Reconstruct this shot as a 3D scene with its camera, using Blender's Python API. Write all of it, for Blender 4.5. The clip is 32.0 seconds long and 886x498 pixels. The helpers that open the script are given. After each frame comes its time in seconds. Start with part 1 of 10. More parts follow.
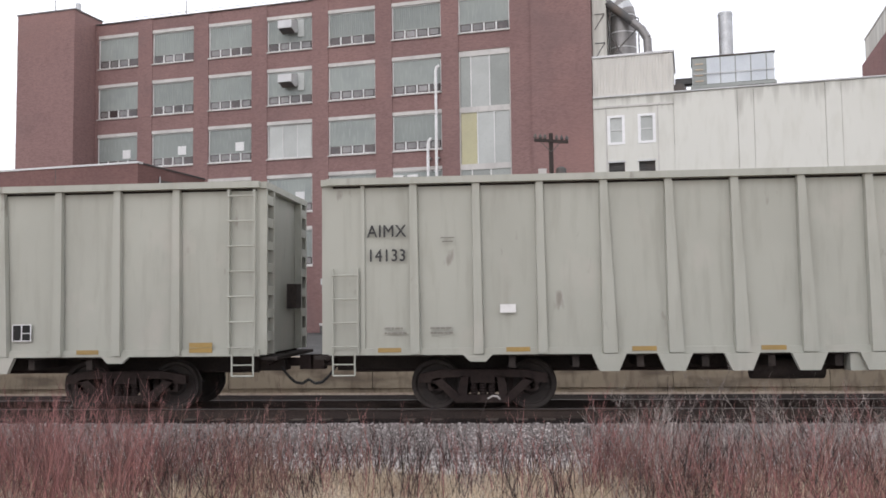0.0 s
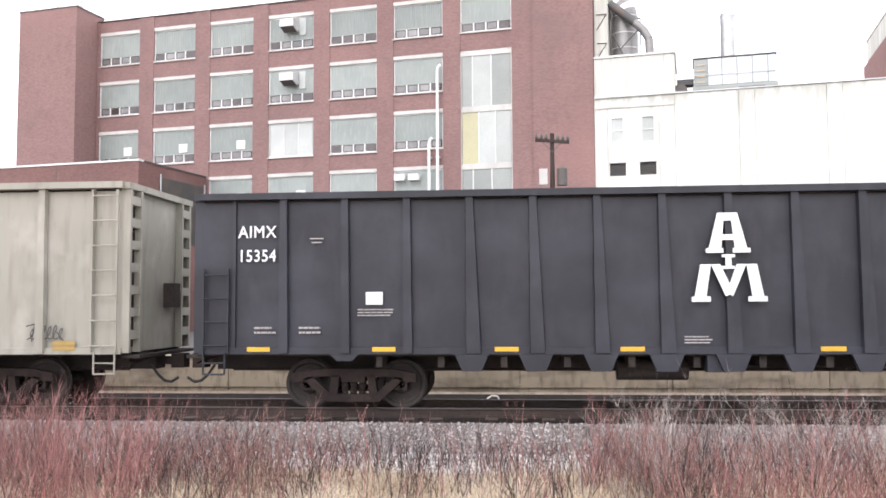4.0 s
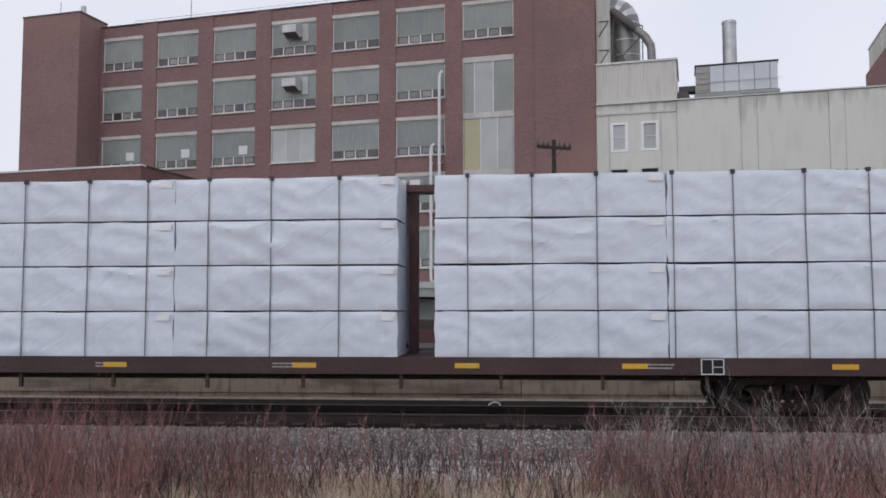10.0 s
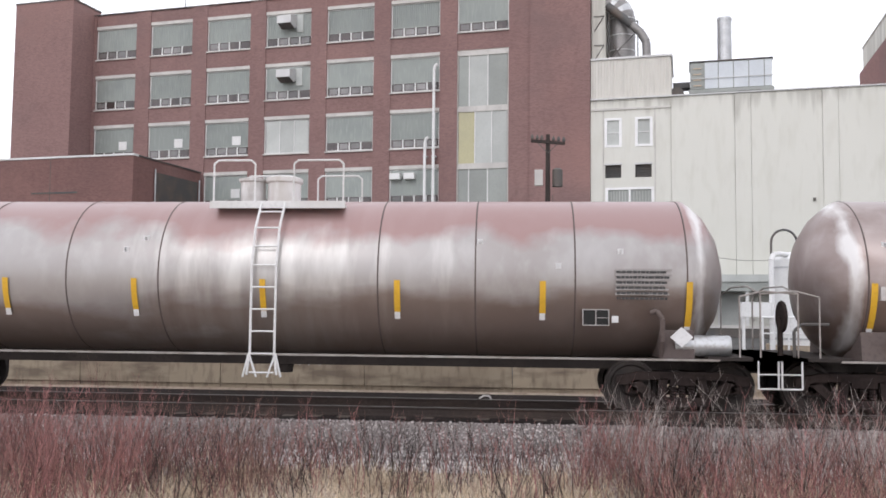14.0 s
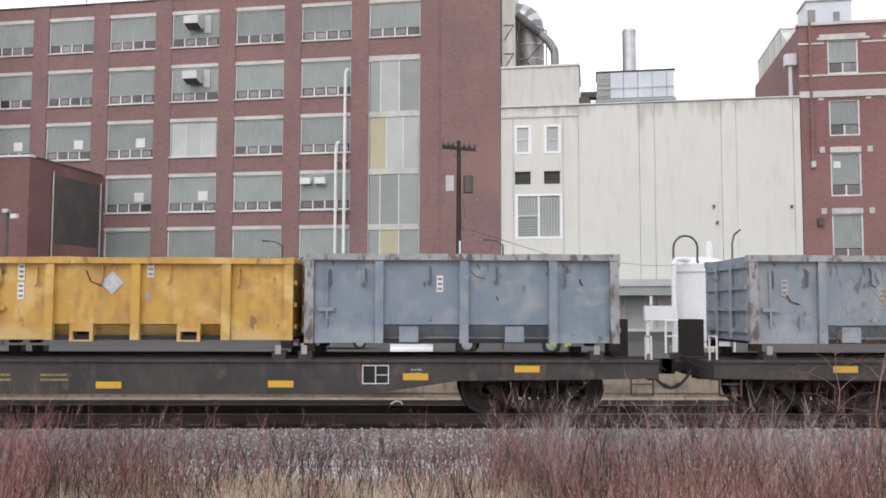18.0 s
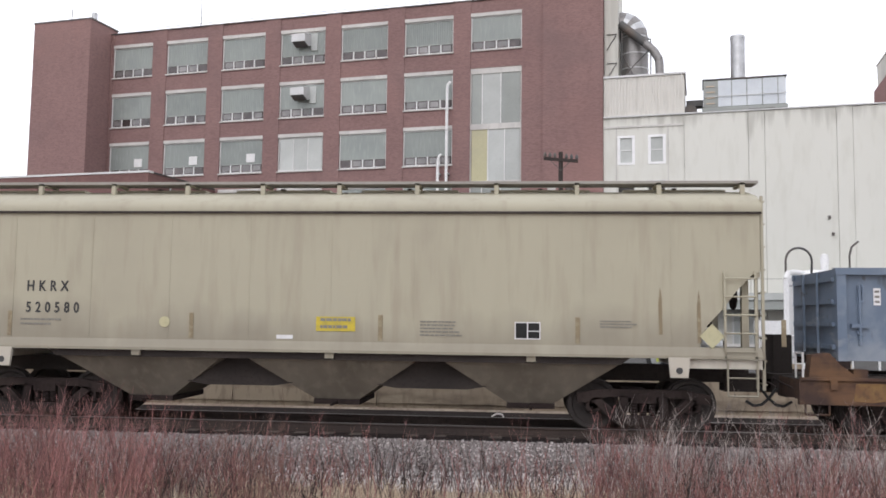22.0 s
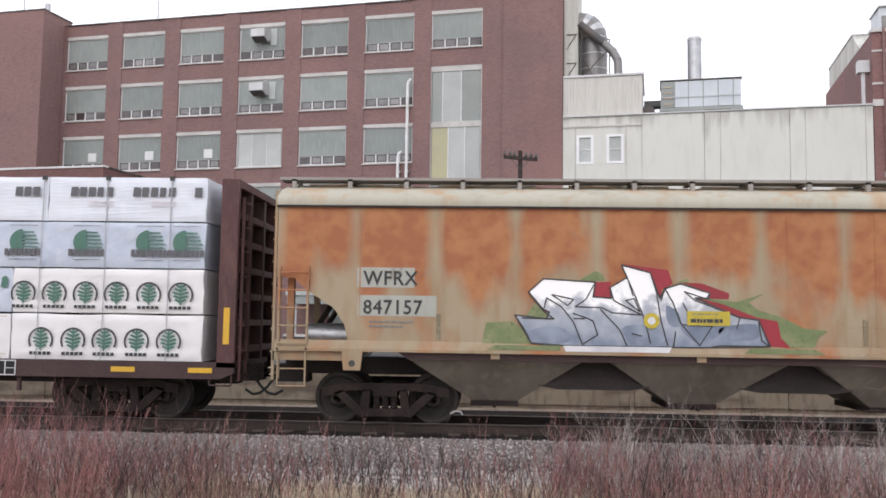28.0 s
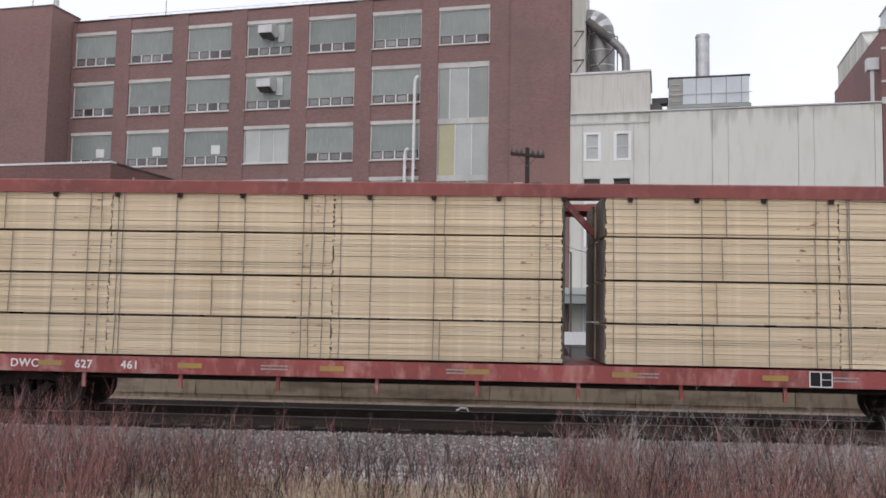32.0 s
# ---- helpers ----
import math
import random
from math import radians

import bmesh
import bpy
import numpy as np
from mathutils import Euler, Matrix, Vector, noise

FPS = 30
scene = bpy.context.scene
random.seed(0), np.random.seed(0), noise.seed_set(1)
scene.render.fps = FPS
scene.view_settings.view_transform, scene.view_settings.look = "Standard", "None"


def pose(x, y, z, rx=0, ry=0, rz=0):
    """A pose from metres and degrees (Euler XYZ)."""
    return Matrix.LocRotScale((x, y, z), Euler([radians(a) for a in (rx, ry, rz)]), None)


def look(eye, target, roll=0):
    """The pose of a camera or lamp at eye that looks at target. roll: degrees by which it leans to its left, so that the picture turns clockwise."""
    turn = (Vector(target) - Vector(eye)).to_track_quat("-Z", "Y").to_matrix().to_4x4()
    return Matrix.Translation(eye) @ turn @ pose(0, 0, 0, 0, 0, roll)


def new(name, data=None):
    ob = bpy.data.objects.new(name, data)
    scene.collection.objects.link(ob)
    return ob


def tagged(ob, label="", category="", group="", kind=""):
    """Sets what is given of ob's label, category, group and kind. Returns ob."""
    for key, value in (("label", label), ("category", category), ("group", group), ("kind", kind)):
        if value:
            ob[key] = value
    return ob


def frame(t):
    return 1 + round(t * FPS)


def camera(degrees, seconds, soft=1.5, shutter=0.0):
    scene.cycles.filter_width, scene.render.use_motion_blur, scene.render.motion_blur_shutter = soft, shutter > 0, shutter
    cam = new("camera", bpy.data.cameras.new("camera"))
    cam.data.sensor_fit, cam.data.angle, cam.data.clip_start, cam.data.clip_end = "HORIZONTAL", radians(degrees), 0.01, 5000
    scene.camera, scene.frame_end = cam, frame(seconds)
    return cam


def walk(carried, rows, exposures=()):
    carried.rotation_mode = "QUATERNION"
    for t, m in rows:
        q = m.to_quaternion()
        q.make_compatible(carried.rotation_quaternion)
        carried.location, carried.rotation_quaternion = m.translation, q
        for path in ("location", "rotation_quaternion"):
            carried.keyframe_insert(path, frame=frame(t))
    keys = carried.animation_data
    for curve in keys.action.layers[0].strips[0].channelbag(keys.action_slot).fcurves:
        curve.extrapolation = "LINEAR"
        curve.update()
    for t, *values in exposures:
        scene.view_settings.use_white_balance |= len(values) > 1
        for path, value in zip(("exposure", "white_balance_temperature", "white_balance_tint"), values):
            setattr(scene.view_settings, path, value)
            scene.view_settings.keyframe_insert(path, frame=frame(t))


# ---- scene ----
# The camera stands on the bank beside the line; turns only: seconds, yaw, pitch, roll.
EYE_Z = 1.91
PATH = [
   (0.0, 5.00, 3.75, 0.68), (0.5, 4.79, 3.84, 0.19), (1.0, 4.80, 3.86, -0.12),
   (1.5, 4.84, 3.84, -0.25), (2.0, 4.90, 3.73, -0.24), (2.5, 4.90, 3.65, -0.31),
   (3.0, 4.96, 3.61, -0.09), (3.5, 4.99, 3.66, 0.15), (5.5, 5.01, 3.77, 0.47),
   (6.0, 5.02, 3.76, 0.41), (6.5, 5.01, 3.84, 0.38), (7.0, 5.03, 3.94, 0.37),
   (7.5, 4.99, 3.98, 0.22), (8.0, 4.94, 4.00, 0.33), (8.5, 4.87, 4.04, 0.34),
   (9.0, 4.92, 4.06, 0.33), (9.5, 4.98, 4.11, 0.25), (10.0, 5.09, 4.11, 0.11),
   (10.5, 5.20, 4.06, 0.07), (11.0, 5.12, 4.03, -0.07), (11.5, 5.01, 4.03, -0.36),
   (12.0, 4.88, 3.99, -0.62), (12.5, 4.79, 3.90, -0.68), (13.0, 4.69, 3.84, -0.64),
   (13.5, 4.61, 3.80, -0.57), (15.5, 3.92, 3.24, -0.53), (16.0, 3.12, 3.38, -0.57),
   (16.5, 1.98, 3.54, -0.42), (17.0, 0.73, 3.69, -0.27), (17.5, -0.28, 3.87, -0.24),
   (18.0, -1.25, 4.06, -0.15), (18.5, -1.82, 4.22, 0.06), (19.0, -1.87, 4.38, 0.11),
   (19.5, -0.02, 4.47, 0.16), (20.0, 1.92, 4.36, -0.06), (20.5, 3.15, 4.20, -0.42),
   (21.0, 4.11, 4.25, -0.61), (21.5, 4.91, 4.53, -0.74), (22.0, 5.39, 4.80, -0.74),
   (22.5, 5.56, 4.96, -0.63), (23.0, 5.59, 4.97, -0.51), (23.5, 5.40, 4.93, -0.46),
   (24.0, 5.06, 4.85, -0.67), (24.5, 4.75, 4.77, -0.89), (25.0, 4.38, 4.83, -1.19),
   (25.5, 4.07, 4.96, -1.28), (27.5, 2.89, 4.70, -0.94), (28.0, 2.72, 4.68, -0.80),
   (28.5, 2.68, 4.60, -0.93), (29.0, 2.68, 4.49, -1.06), (29.5, 2.75, 4.40, -0.96),
   (30.0, 2.88, 4.44, -0.63), (30.5, 2.99, 4.50, -0.56), (31.0, 3.08, 4.56, -0.72),
   (31.5, 3.15, 4.50, -0.90), (32.0, 3.14, 4.46, -1.03),
]
cam = camera(54.0, 32.0, soft=1.7)
walk(cam, [(t, pose(0, 0, EYE_Z, 90 + p, r, y)) for t, y, p, r in PATH], exposures=[
    (0.0, 0.06, 6450, 14), (1.5, 0.04, 6450, 14), (2.1, 0.08, 6450, 14), (3.0, 0.68, 6450, 14), (3.6, 1.04, 6450, 14), (4.4, 0.94, 6450, 14), (5.5, 0.26, 6430, 14), (6.3, 0.22, 6430, 14), (7.0, -0.06, 6330, 14), (7.6, -0.4, 6190, 14), (9.0, -0.54, 6190, 14), (11.0, -0.62, 6190, 14),
    (11.7, -0.58, 6260, 14), (12.3, -0.48, 6280, 14), (13.0, -0.03, 6350, 14), (14.5, 0.18, 6430, 14), (16.0, 0.2, 6430, 14), (17.8, 0.2, 6430, 14), (19.0, 0.05, 6430, 14), (20.0, 0.13, 6430, 14), (21.0, 0.23, 6430, 14), (22.0, 0.13, 6430, 14), (23.5, 0.01, 6430, 14), (25.5, 0.01, 6430, 14), (28.2, 0.14, 6380, 14), (29.2, -0.14, 6270, 14), (30.0, -0.46, 6250, 14), (31.0, -0.31, 6380, 14), (32.0, -0.26, 6350, 14)])

# Overcast sky: thin cloud over a Nishita sky, one soft sun.
world = bpy.data.worlds.new("overcast_sky")
scene.world = world
world.use_nodes = True
wn, wl = world.node_tree.nodes, world.node_tree.links
wn.clear()
SUN_UP, SUN_TURN = radians(38), radians(200)
sky = wn.new("ShaderNodeTexSky")
sky.sky_type, sky.sun_disc, sky.sun_elevation, sky.sun_rotation = "NISHITA", False, SUN_UP, SUN_TURN
sky_bg = wn.new("ShaderNodeBackground")
sky_bg.inputs["Strength"].default_value = 0.12
cloud_bg = wn.new("ShaderNodeBackground")
coords = wn.new("ShaderNodeTexCoord")
puffs = wn.new("ShaderNodeTexNoise")
puffs.inputs["Scale"].default_value, puffs.inputs["Detail"].default_value = 3.2, 5
tone = wn.new("ShaderNodeValToRGB")
tone.color_ramp.elements[0].position, tone.color_ramp.elements[0].color = 0.3, (1.0, 1.03, 1.08, 1)
tone.color_ramp.elements[1].position, tone.color_ramp.elements[1].color = 0.68, (1.1, 1.11, 1.13, 1)
cloud_bg.inputs["Strength"].default_value = 1.2
blend = wn.new("ShaderNodeMixShader")
blend.inputs[0].default_value = 0.9
world_out = wn.new("ShaderNodeOutputWorld")
wl.new(coords.outputs["Generated"], puffs.inputs["Vector"])
wl.new(puffs.outputs["Fac"], tone.inputs["Fac"])
wl.new(tone.outputs["Color"], cloud_bg.inputs["Color"])
wl.new(sky.outputs["Color"], sky_bg.inputs["Color"])
wl.new(sky_bg.outputs[0], blend.inputs[1])
wl.new(cloud_bg.outputs[0], blend.inputs[2])
wl.new(blend.outputs[0], world_out.inputs["Surface"])
sun = new("sun", bpy.data.lights.new("sun", "SUN"))
sun.data.energy, sun.data.angle, sun.data.color = 0.5, radians(25), (1.0, 0.97, 0.93)
sun.matrix_basis = look((-20, -45, 45), (0, 15, 0))

# ---- materials ----
MATS = {}


def surface(name, a, b=None, c=None, rough=0.6, metal=0.0, big=0.6, fine=14.0, streak=0.0, bump=0.15, bump_scale=60.0, coat=0.0, island=0.0, rnd=0.0, stretch=None, lean=0.55):
    """A node material: colour a with patches of b (large noise) and fine grain to c, vertical streaks, relief."""
    if name in MATS:
        return MATS[name]
    m = bpy.data.materials.new(name)
    m.use_nodes = True
    n, l = m.node_tree.nodes, m.node_tree.links
    p = n["Principled BSDF"]
    b = b or tuple(v * 0.72 for v in a)
    c = c or tuple(v * 0.8 for v in a)
    tc = n.new("ShaderNodeTexCoord")
    n1 = n.new("ShaderNodeTexNoise")
    n1.inputs["Scale"].default_value, n1.inputs["Detail"].default_value = big, 5
    l.new(tc.outputs["Object"], n1.inputs["Vector"])
    r1 = n.new("ShaderNodeValToRGB")
    r1.color_ramp.elements[0].position, r1.color_ramp.elements[1].position = 0.42, 0.66
    r1.color_ramp.elements[0].color, r1.color_ramp.elements[1].color = (*a, 1), (*b, 1)
    l.new(n1.outputs["Fac"], r1.inputs["Fac"])
    n2 = n.new("ShaderNodeTexNoise")
    n2.inputs["Scale"].default_value, n2.inputs["Detail"].default_value = fine, 6
    mp = n.new("ShaderNodeMapping")
    mp.inputs["Scale"].default_value = (1, 1, 1 - 0.93 * streak)
    l.new(tc.outputs["Object"], mp.inputs["Vector"])
    l.new(mp.outputs[0], n2.inputs["Vector"])
    r2 = n.new("ShaderNodeValToRGB")
    r2.color_ramp.elements[0].position, r2.color_ramp.elements[1].position = 0.5, 0.78
    r2.color_ramp.elements[0].color, r2.color_ramp.elements[1].color = (0, 0, 0, 1), (1, 1, 1, 1)
    l.new(n2.outputs["Fac"], r2.inputs["Fac"])
    mx = n.new("ShaderNodeMixRGB")
    l.new(r2.outputs["Color"], mx.inputs[0])
    l.new(r1.outputs["Color"], mx.inputs[1])
    mx.inputs[2].default_value = (*c, 1)
    col = mx.outputs[0]
    for amount, node, out in ((island, "ShaderNodeNewGeometry", "Random Per Island"), (rnd, "ShaderNodeObjectInfo", "Random")):
        if amount:
            g = n.new(node)
            mr = n.new("ShaderNodeMapRange")
            mr.inputs["To Min"].default_value, mr.inputs["To Max"].default_value = 1 - amount, 1 + amount * 0.6
            l.new(g.outputs[out], mr.inputs["Value"])
            hs = n.new("ShaderNodeHueSaturation")
            l.new(mr.outputs[0], hs.inputs["Value"])
            l.new(col, hs.inputs["Color"])
            col = hs.outputs[0]
    l.new(col, p.inputs["Base Color"])
    p.inputs["Roughness"].default_value, p.inputs["Metallic"].default_value = rough, metal
    p.inputs["Coat Weight"].default_value = coat
    if bump:
        n3 = n.new("ShaderNodeTexNoise")
        n3.inputs["Scale"].default_value, n3.inputs["Detail"].default_value = bump_scale, 4
        if stretch:
            turn = n.new("ShaderNodeMapping")
            pull = n.new("ShaderNodeMapping")
            turn.inputs["Rotation"].default_value, pull.inputs["Scale"].default_value = (0, lean, 0), stretch
            n3.inputs["Distortion"].default_value = 0.8
            l.new(tc.outputs["Object"], turn.inputs["Vector"])
            l.new(turn.outputs[0], pull.inputs["Vector"])
            l.new(pull.outputs[0], n3.inputs["Vector"])
        else:
            l.new(tc.outputs["Object"], n3.inputs["Vector"])
        bp = n.new("ShaderNodeBump")
        bp.inputs["Strength"].default_value, bp.inputs["Distance"].default_value = bump, 0.02
        l.new(n3.outputs["Fac"], bp.inputs["Height"])
        l.new(bp.outputs[0], p.inputs["Normal"])
    MATS[name] = m
    return m


def brickwork(name, a, b, mortar):
    m = surface(name, a, b, tuple(v * 0.86 for v in a), rough=0.85, big=0.16, fine=2.0, streak=0.6, bump=0)
    n, l = m.node_tree.nodes, m.node_tree.links
    p = n["Principled BSDF"]
    col = p.inputs["Base Color"].links[0].from_socket
    tc = n.new("ShaderNodeTexCoord")
    sep, cmb = n.new("ShaderNodeSeparateXYZ"), n.new("ShaderNodeCombineXYZ")
    l.new(tc.outputs["Object"], sep.inputs[0])
    add = n.new("ShaderNodeMath")
    l.new(sep.outputs["X"], add.inputs[0])
    l.new(sep.outputs["Y"], add.inputs[1])
    l.new(add.outputs[0], cmb.inputs["X"])
    l.new(sep.outputs["Z"], cmb.inputs["Y"])
    bk = n.new("ShaderNodeTexBrick")
    l.new(cmb.outputs[0], bk.inputs["Vector"])
    bk.inputs["Color1"].default_value, bk.inputs["Color2"].default_value = (1, 1, 1, 1), (0.74, 0.72, 0.74, 1)
    bk.inputs["Mortar"].default_value = (*mortar, 1)
    bk.inputs["Scale"].default_value, bk.inputs["Mortar Size"].default_value = 1.0, 0.008
    bk.inputs["Brick Width"].default_value, bk.inputs["Row Height"].default_value = 0.21, 0.067
    mx = n.new("ShaderNodeMixRGB")
    mx.blend_type = "MULTIPLY"
    mx.inputs[0].default_value = 1
    l.new(col, mx.inputs[1])
    l.new(bk.outputs["Color"], mx.inputs[2])
    l.new(mx.outputs[0], p.inputs["Base Color"])
    bp = n.new("ShaderNodeBump")
    bp.inputs["Strength"].default_value, bp.inputs["Distance"].default_value = 0.4, 0.01
    l.new(bk.outputs["Fac"], bp.inputs["Height"])
    bp.invert = True
    l.new(bp.outputs[0], p.inputs["Normal"])
    return m


def glazing(name, tint, rough=0.08):
    """Old factory glass over a dim room: a dark, reflective pane."""
    m = surface(name, tint, tuple(v * 0.6 for v in tint), tuple(v * 1.3 for v in tint), rough=rough, big=0.5, fine=1.5, bump=0.05, bump_scale=2.0, rnd=0.35)
    m.node_tree.nodes["Principled BSDF"].inputs["Specular IOR Level"].default_value = 0.8
    return m


BRICK = brickwork("factory_brick", (0.303, 0.184, 0.169), (0.262, 0.158, 0.147), (0.95, 0.95, 0.97))
BRICK_DARK = brickwork("annex_brick", (0.235, 0.126, 0.113), (0.195, 0.107, 0.098), (0.92, 0.92, 0.93))
BRICK_RED = brickwork("old_red_brick", (0.31, 0.165, 0.152), (0.26, 0.138, 0.13), (0.95, 0.92, 0.92))
LINTEL = surface("pale_lintel", (0.62, 0.6, 0.57), (0.5, 0.48, 0.46), rough=0.8, fine=4, streak=0.6)
WALL_CREAM = surface("cream_painted_wall", (0.7, 0.695, 0.64), (0.655, 0.65, 0.595), (0.62, 0.612, 0.55), rough=0.7, big=0.12, fine=1.6, streak=0.8, bump=0.08, bump_scale=8)
WALL_SIDING = surface("cream_siding", (0.68, 0.66, 0.61), (0.64, 0.62, 0.575), rough=0.6, big=0.2, fine=3, streak=0.9)
WHITE_FRAME = surface("white_frame_paint", (0.75, 0.75, 0.74), (0.66, 0.66, 0.65), rough=0.5)
BLIND = surface("grey_green_translucent_panel", (0.3, 0.33, 0.31), (0.26, 0.29, 0.275), (0.36, 0.39, 0.37), rough=0.35, big=0.5, fine=9, streak=0.95, rnd=0.16)
PANEL_PALE = surface("pale_fibre_panel", (0.52, 0.54, 0.52), (0.46, 0.48, 0.46), rough=0.4, rnd=0.12)
PANEL_GREY = surface("grey_green_panel", (0.34, 0.36, 0.34), (0.3, 0.32, 0.3), rough=0.4, rnd=0.12)
PANEL_YELLOW = surface("faded_yellow_panel", (0.5, 0.47, 0.29), (0.46, 0.43, 0.28), rough=0.4)
GLASS = glazing("dark_window_glass", (0.085, 0.067, 0.064))
GLASS_GREY = glazing("grey_window_glass", (0.17, 0.15, 0.145))
PANE_PALE = glazing("pale_window_glass", (0.25, 0.24, 0.235))
ROOF = surface("roof_felt", (0.14, 0.135, 0.13), rough=0.9, bump=0.3)
COPING = surface("metal_coping", (0.6, 0.6, 0.6), (0.5, 0.5, 0.5), rough=0.45, metal=0.3)
STEEL = surface("galvanised_steel", (0.55, 0.56, 0.57), (0.42, 0.43, 0.44), (0.36, 0.35, 0.34), rough=0.42, metal=0.75, big=1.2)
DUCT = surface("dull_grey_duct_metal", (0.26, 0.25, 0.245), (0.2, 0.19, 0.185), (0.34, 0.33, 0.32), rough=0.45, metal=0.6, big=0.9)
WELD = surface("dirty_weld", (0.1, 0.075, 0.07), (0.13, 0.1, 0.09), rough=0.7)
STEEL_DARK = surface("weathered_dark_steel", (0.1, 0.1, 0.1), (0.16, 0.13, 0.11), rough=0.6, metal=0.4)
WHITE_PIPE = surface("white_enamel_pipe", (0.82, 0.82, 0.82), (0.75, 0.75, 0.74), rough=0.35, bump=0.03)
CONCRETE = surface("weathered_concrete", (0.47, 0.385, 0.285), (0.38, 0.305, 0.225), (0.22, 0.17, 0.13), rough=0.9, big=0.7, fine=6, streak=0.75, bump=0.35, rnd=0.1)
CONCRETE_WHITE = surface("white_painted_concrete", (0.8, 0.8, 0.79), (0.7, 0.7, 0.69), rough=0.6)
ASPHALT = surface("worn_asphalt", (0.075, 0.074, 0.072), (0.1, 0.098, 0.094), (0.05, 0.05, 0.05), rough=0.9, big=0.2, fine=20, bump=0.4)
WOOD_POLE = surface("weathered_pole_wood", (0.05, 0.038, 0.034), (0.035, 0.028, 0.025), rough=0.9, fine=20, streak=0.9)
SOIL = surface("winter_soil_and_litter", (0.4, 0.32, 0.255), (0.5, 0.425, 0.345), (0.22, 0.17, 0.135), rough=1.0, big=0.9, fine=11, bump=0.8, bump_scale=25)
GRAVEL = surface("grey_ballast", (0.22, 0.195, 0.185), (0.29, 0.26, 0.25), (0.11, 0.1, 0.095), rough=0.95, big=0.8, fine=34, bump=0.9, bump_scale=30)
STONE = surface("ballast_stone", (0.33, 0.295, 0.285), (0.5, 0.455, 0.44), (0.13, 0.115, 0.11), rough=0.95, fine=30, island=0.75)
CINDER_SHADE = surface("oily_shaded_ballast", (0.022, 0.018, 0.017), (0.033, 0.027, 0.024), (0.015, 0.012, 0.012), rough=0.9, big=0.8, fine=30, bump=0.9, bump_scale=30)
STONE_PALE = surface("pale_gravel_stone", (0.76, 0.725, 0.715), (0.84, 0.81, 0.8), (0.36, 0.33, 0.31), rough=0.95, fine=30, island=0.6)
RAIL = surface("rail_rust", (0.04, 0.029, 0.025), (0.06, 0.042, 0.034), rough=0.85, metal=0.1)
RAIL_HEAD = surface("worn_rail_head", (0.16, 0.15, 0.145), (0.11, 0.1, 0.095), rough=0.5, metal=0.6)
WALKWAY = surface("grimy_roof_walk", (0.33, 0.31, 0.285), (0.26, 0.24, 0.22), rough=0.8)
TIE = surface("creosoted_timber", (0.08, 0.065, 0.055), (0.12, 0.1, 0.085), rough=0.95, fine=30)
CAST = surface("grimy_cast_steel", (0.03, 0.0225, 0.0215), (0.045, 0.034, 0.031), (0.02, 0.0155, 0.015), rough=0.92, metal=0.0, big=1.6)
WHEEL = surface("wheel_steel", (0.036, 0.03, 0.028), (0.055, 0.044, 0.039), rough=0.85, metal=0.1, big=2)
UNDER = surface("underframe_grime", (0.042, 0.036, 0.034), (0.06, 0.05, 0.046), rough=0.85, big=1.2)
GONDOLA_GREY = surface("gondola_grey_paint", (0.402, 0.408, 0.36), (0.37, 0.375, 0.33), (0.33, 0.33, 0.285), rough=0.55, big=0.55, fine=5.5, streak=0.92, bump=0.12, bump_scale=2.2)
GONDOLA_TAN = surface("gondola_tan_grey_paint", (0.32, 0.305, 0.262), (0.283, 0.272, 0.233), (0.22, 0.207, 0.172), rough=0.55, big=0.55, fine=5.5, streak=0.92, bump=0.12, bump_scale=2.2)
GONDOLA_BLACK = surface("gondola_black_paint", (0.012, 0.0125, 0.019), (0.018, 0.0185, 0.027), (0.028, 0.028, 0.036), rough=0.55, big=0.6, fine=3, streak=0.7, bump=0.12, bump_scale=2.2)
OXIDE = surface("oxide_brown_paint", (0.085, 0.034, 0.034), (0.065, 0.03, 0.03), (0.13, 0.06, 0.05), rough=0.65, big=0.9, streak=0.7)
OXIDE_DARK = surface("dark_brown_paint", (0.05, 0.025, 0.026), (0.07, 0.04, 0.036), rough=0.7, big=0.9)
TOP_RED = surface("dull_red_rail_paint", (0.25, 0.07, 0.062), (0.18, 0.055, 0.05), (0.32, 0.11, 0.095), rough=0.65, big=0.9, fine=5, streak=0.3)
RED_PAINT = surface("faded_red_paint", (0.33, 0.075, 0.07), (0.23, 0.055, 0.05), (0.48, 0.22, 0.2), rough=0.6, big=0.9, fine=5, streak=0.6)
GREEN_PAINT = surface("dark_green_paint", (0.035, 0.07, 0.05), (0.03, 0.055, 0.042), rough=0.6)
REFLECTOR = surface("yellow_reflective_tape", (0.72, 0.42, 0.03), (0.6, 0.36, 0.04), rough=0.45)
REFLECTOR_OLD = surface("dirty_reflective_tape", (0.4, 0.26, 0.07), (0.3, 0.21, 0.09), rough=0.6)
INK = surface("black_stencil_paint", (0.035, 0.035, 0.037), (0.06, 0.06, 0.06), rough=0.6)
INK_WORD = surface("dark_grey_print", (0.1, 0.1, 0.11), (0.135, 0.135, 0.145), rough=0.45)
INK_GREY = surface("faded_stencil_paint", (0.2, 0.19, 0.17), (0.26, 0.25, 0.22), rough=0.7)
CHALK = surface("white_stencil_paint", (0.75, 0.75, 0.76), (0.6, 0.6, 0.6), rough=0.6)
CHALK_DIM = surface("worn_white_stencil", (0.42, 0.4, 0.39), (0.3, 0.28, 0.27), rough=0.7)
YELLOW_INK = surface("yellow_stencil_paint", (0.62, 0.5, 0.1), (0.45, 0.38, 0.1), rough=0.6)
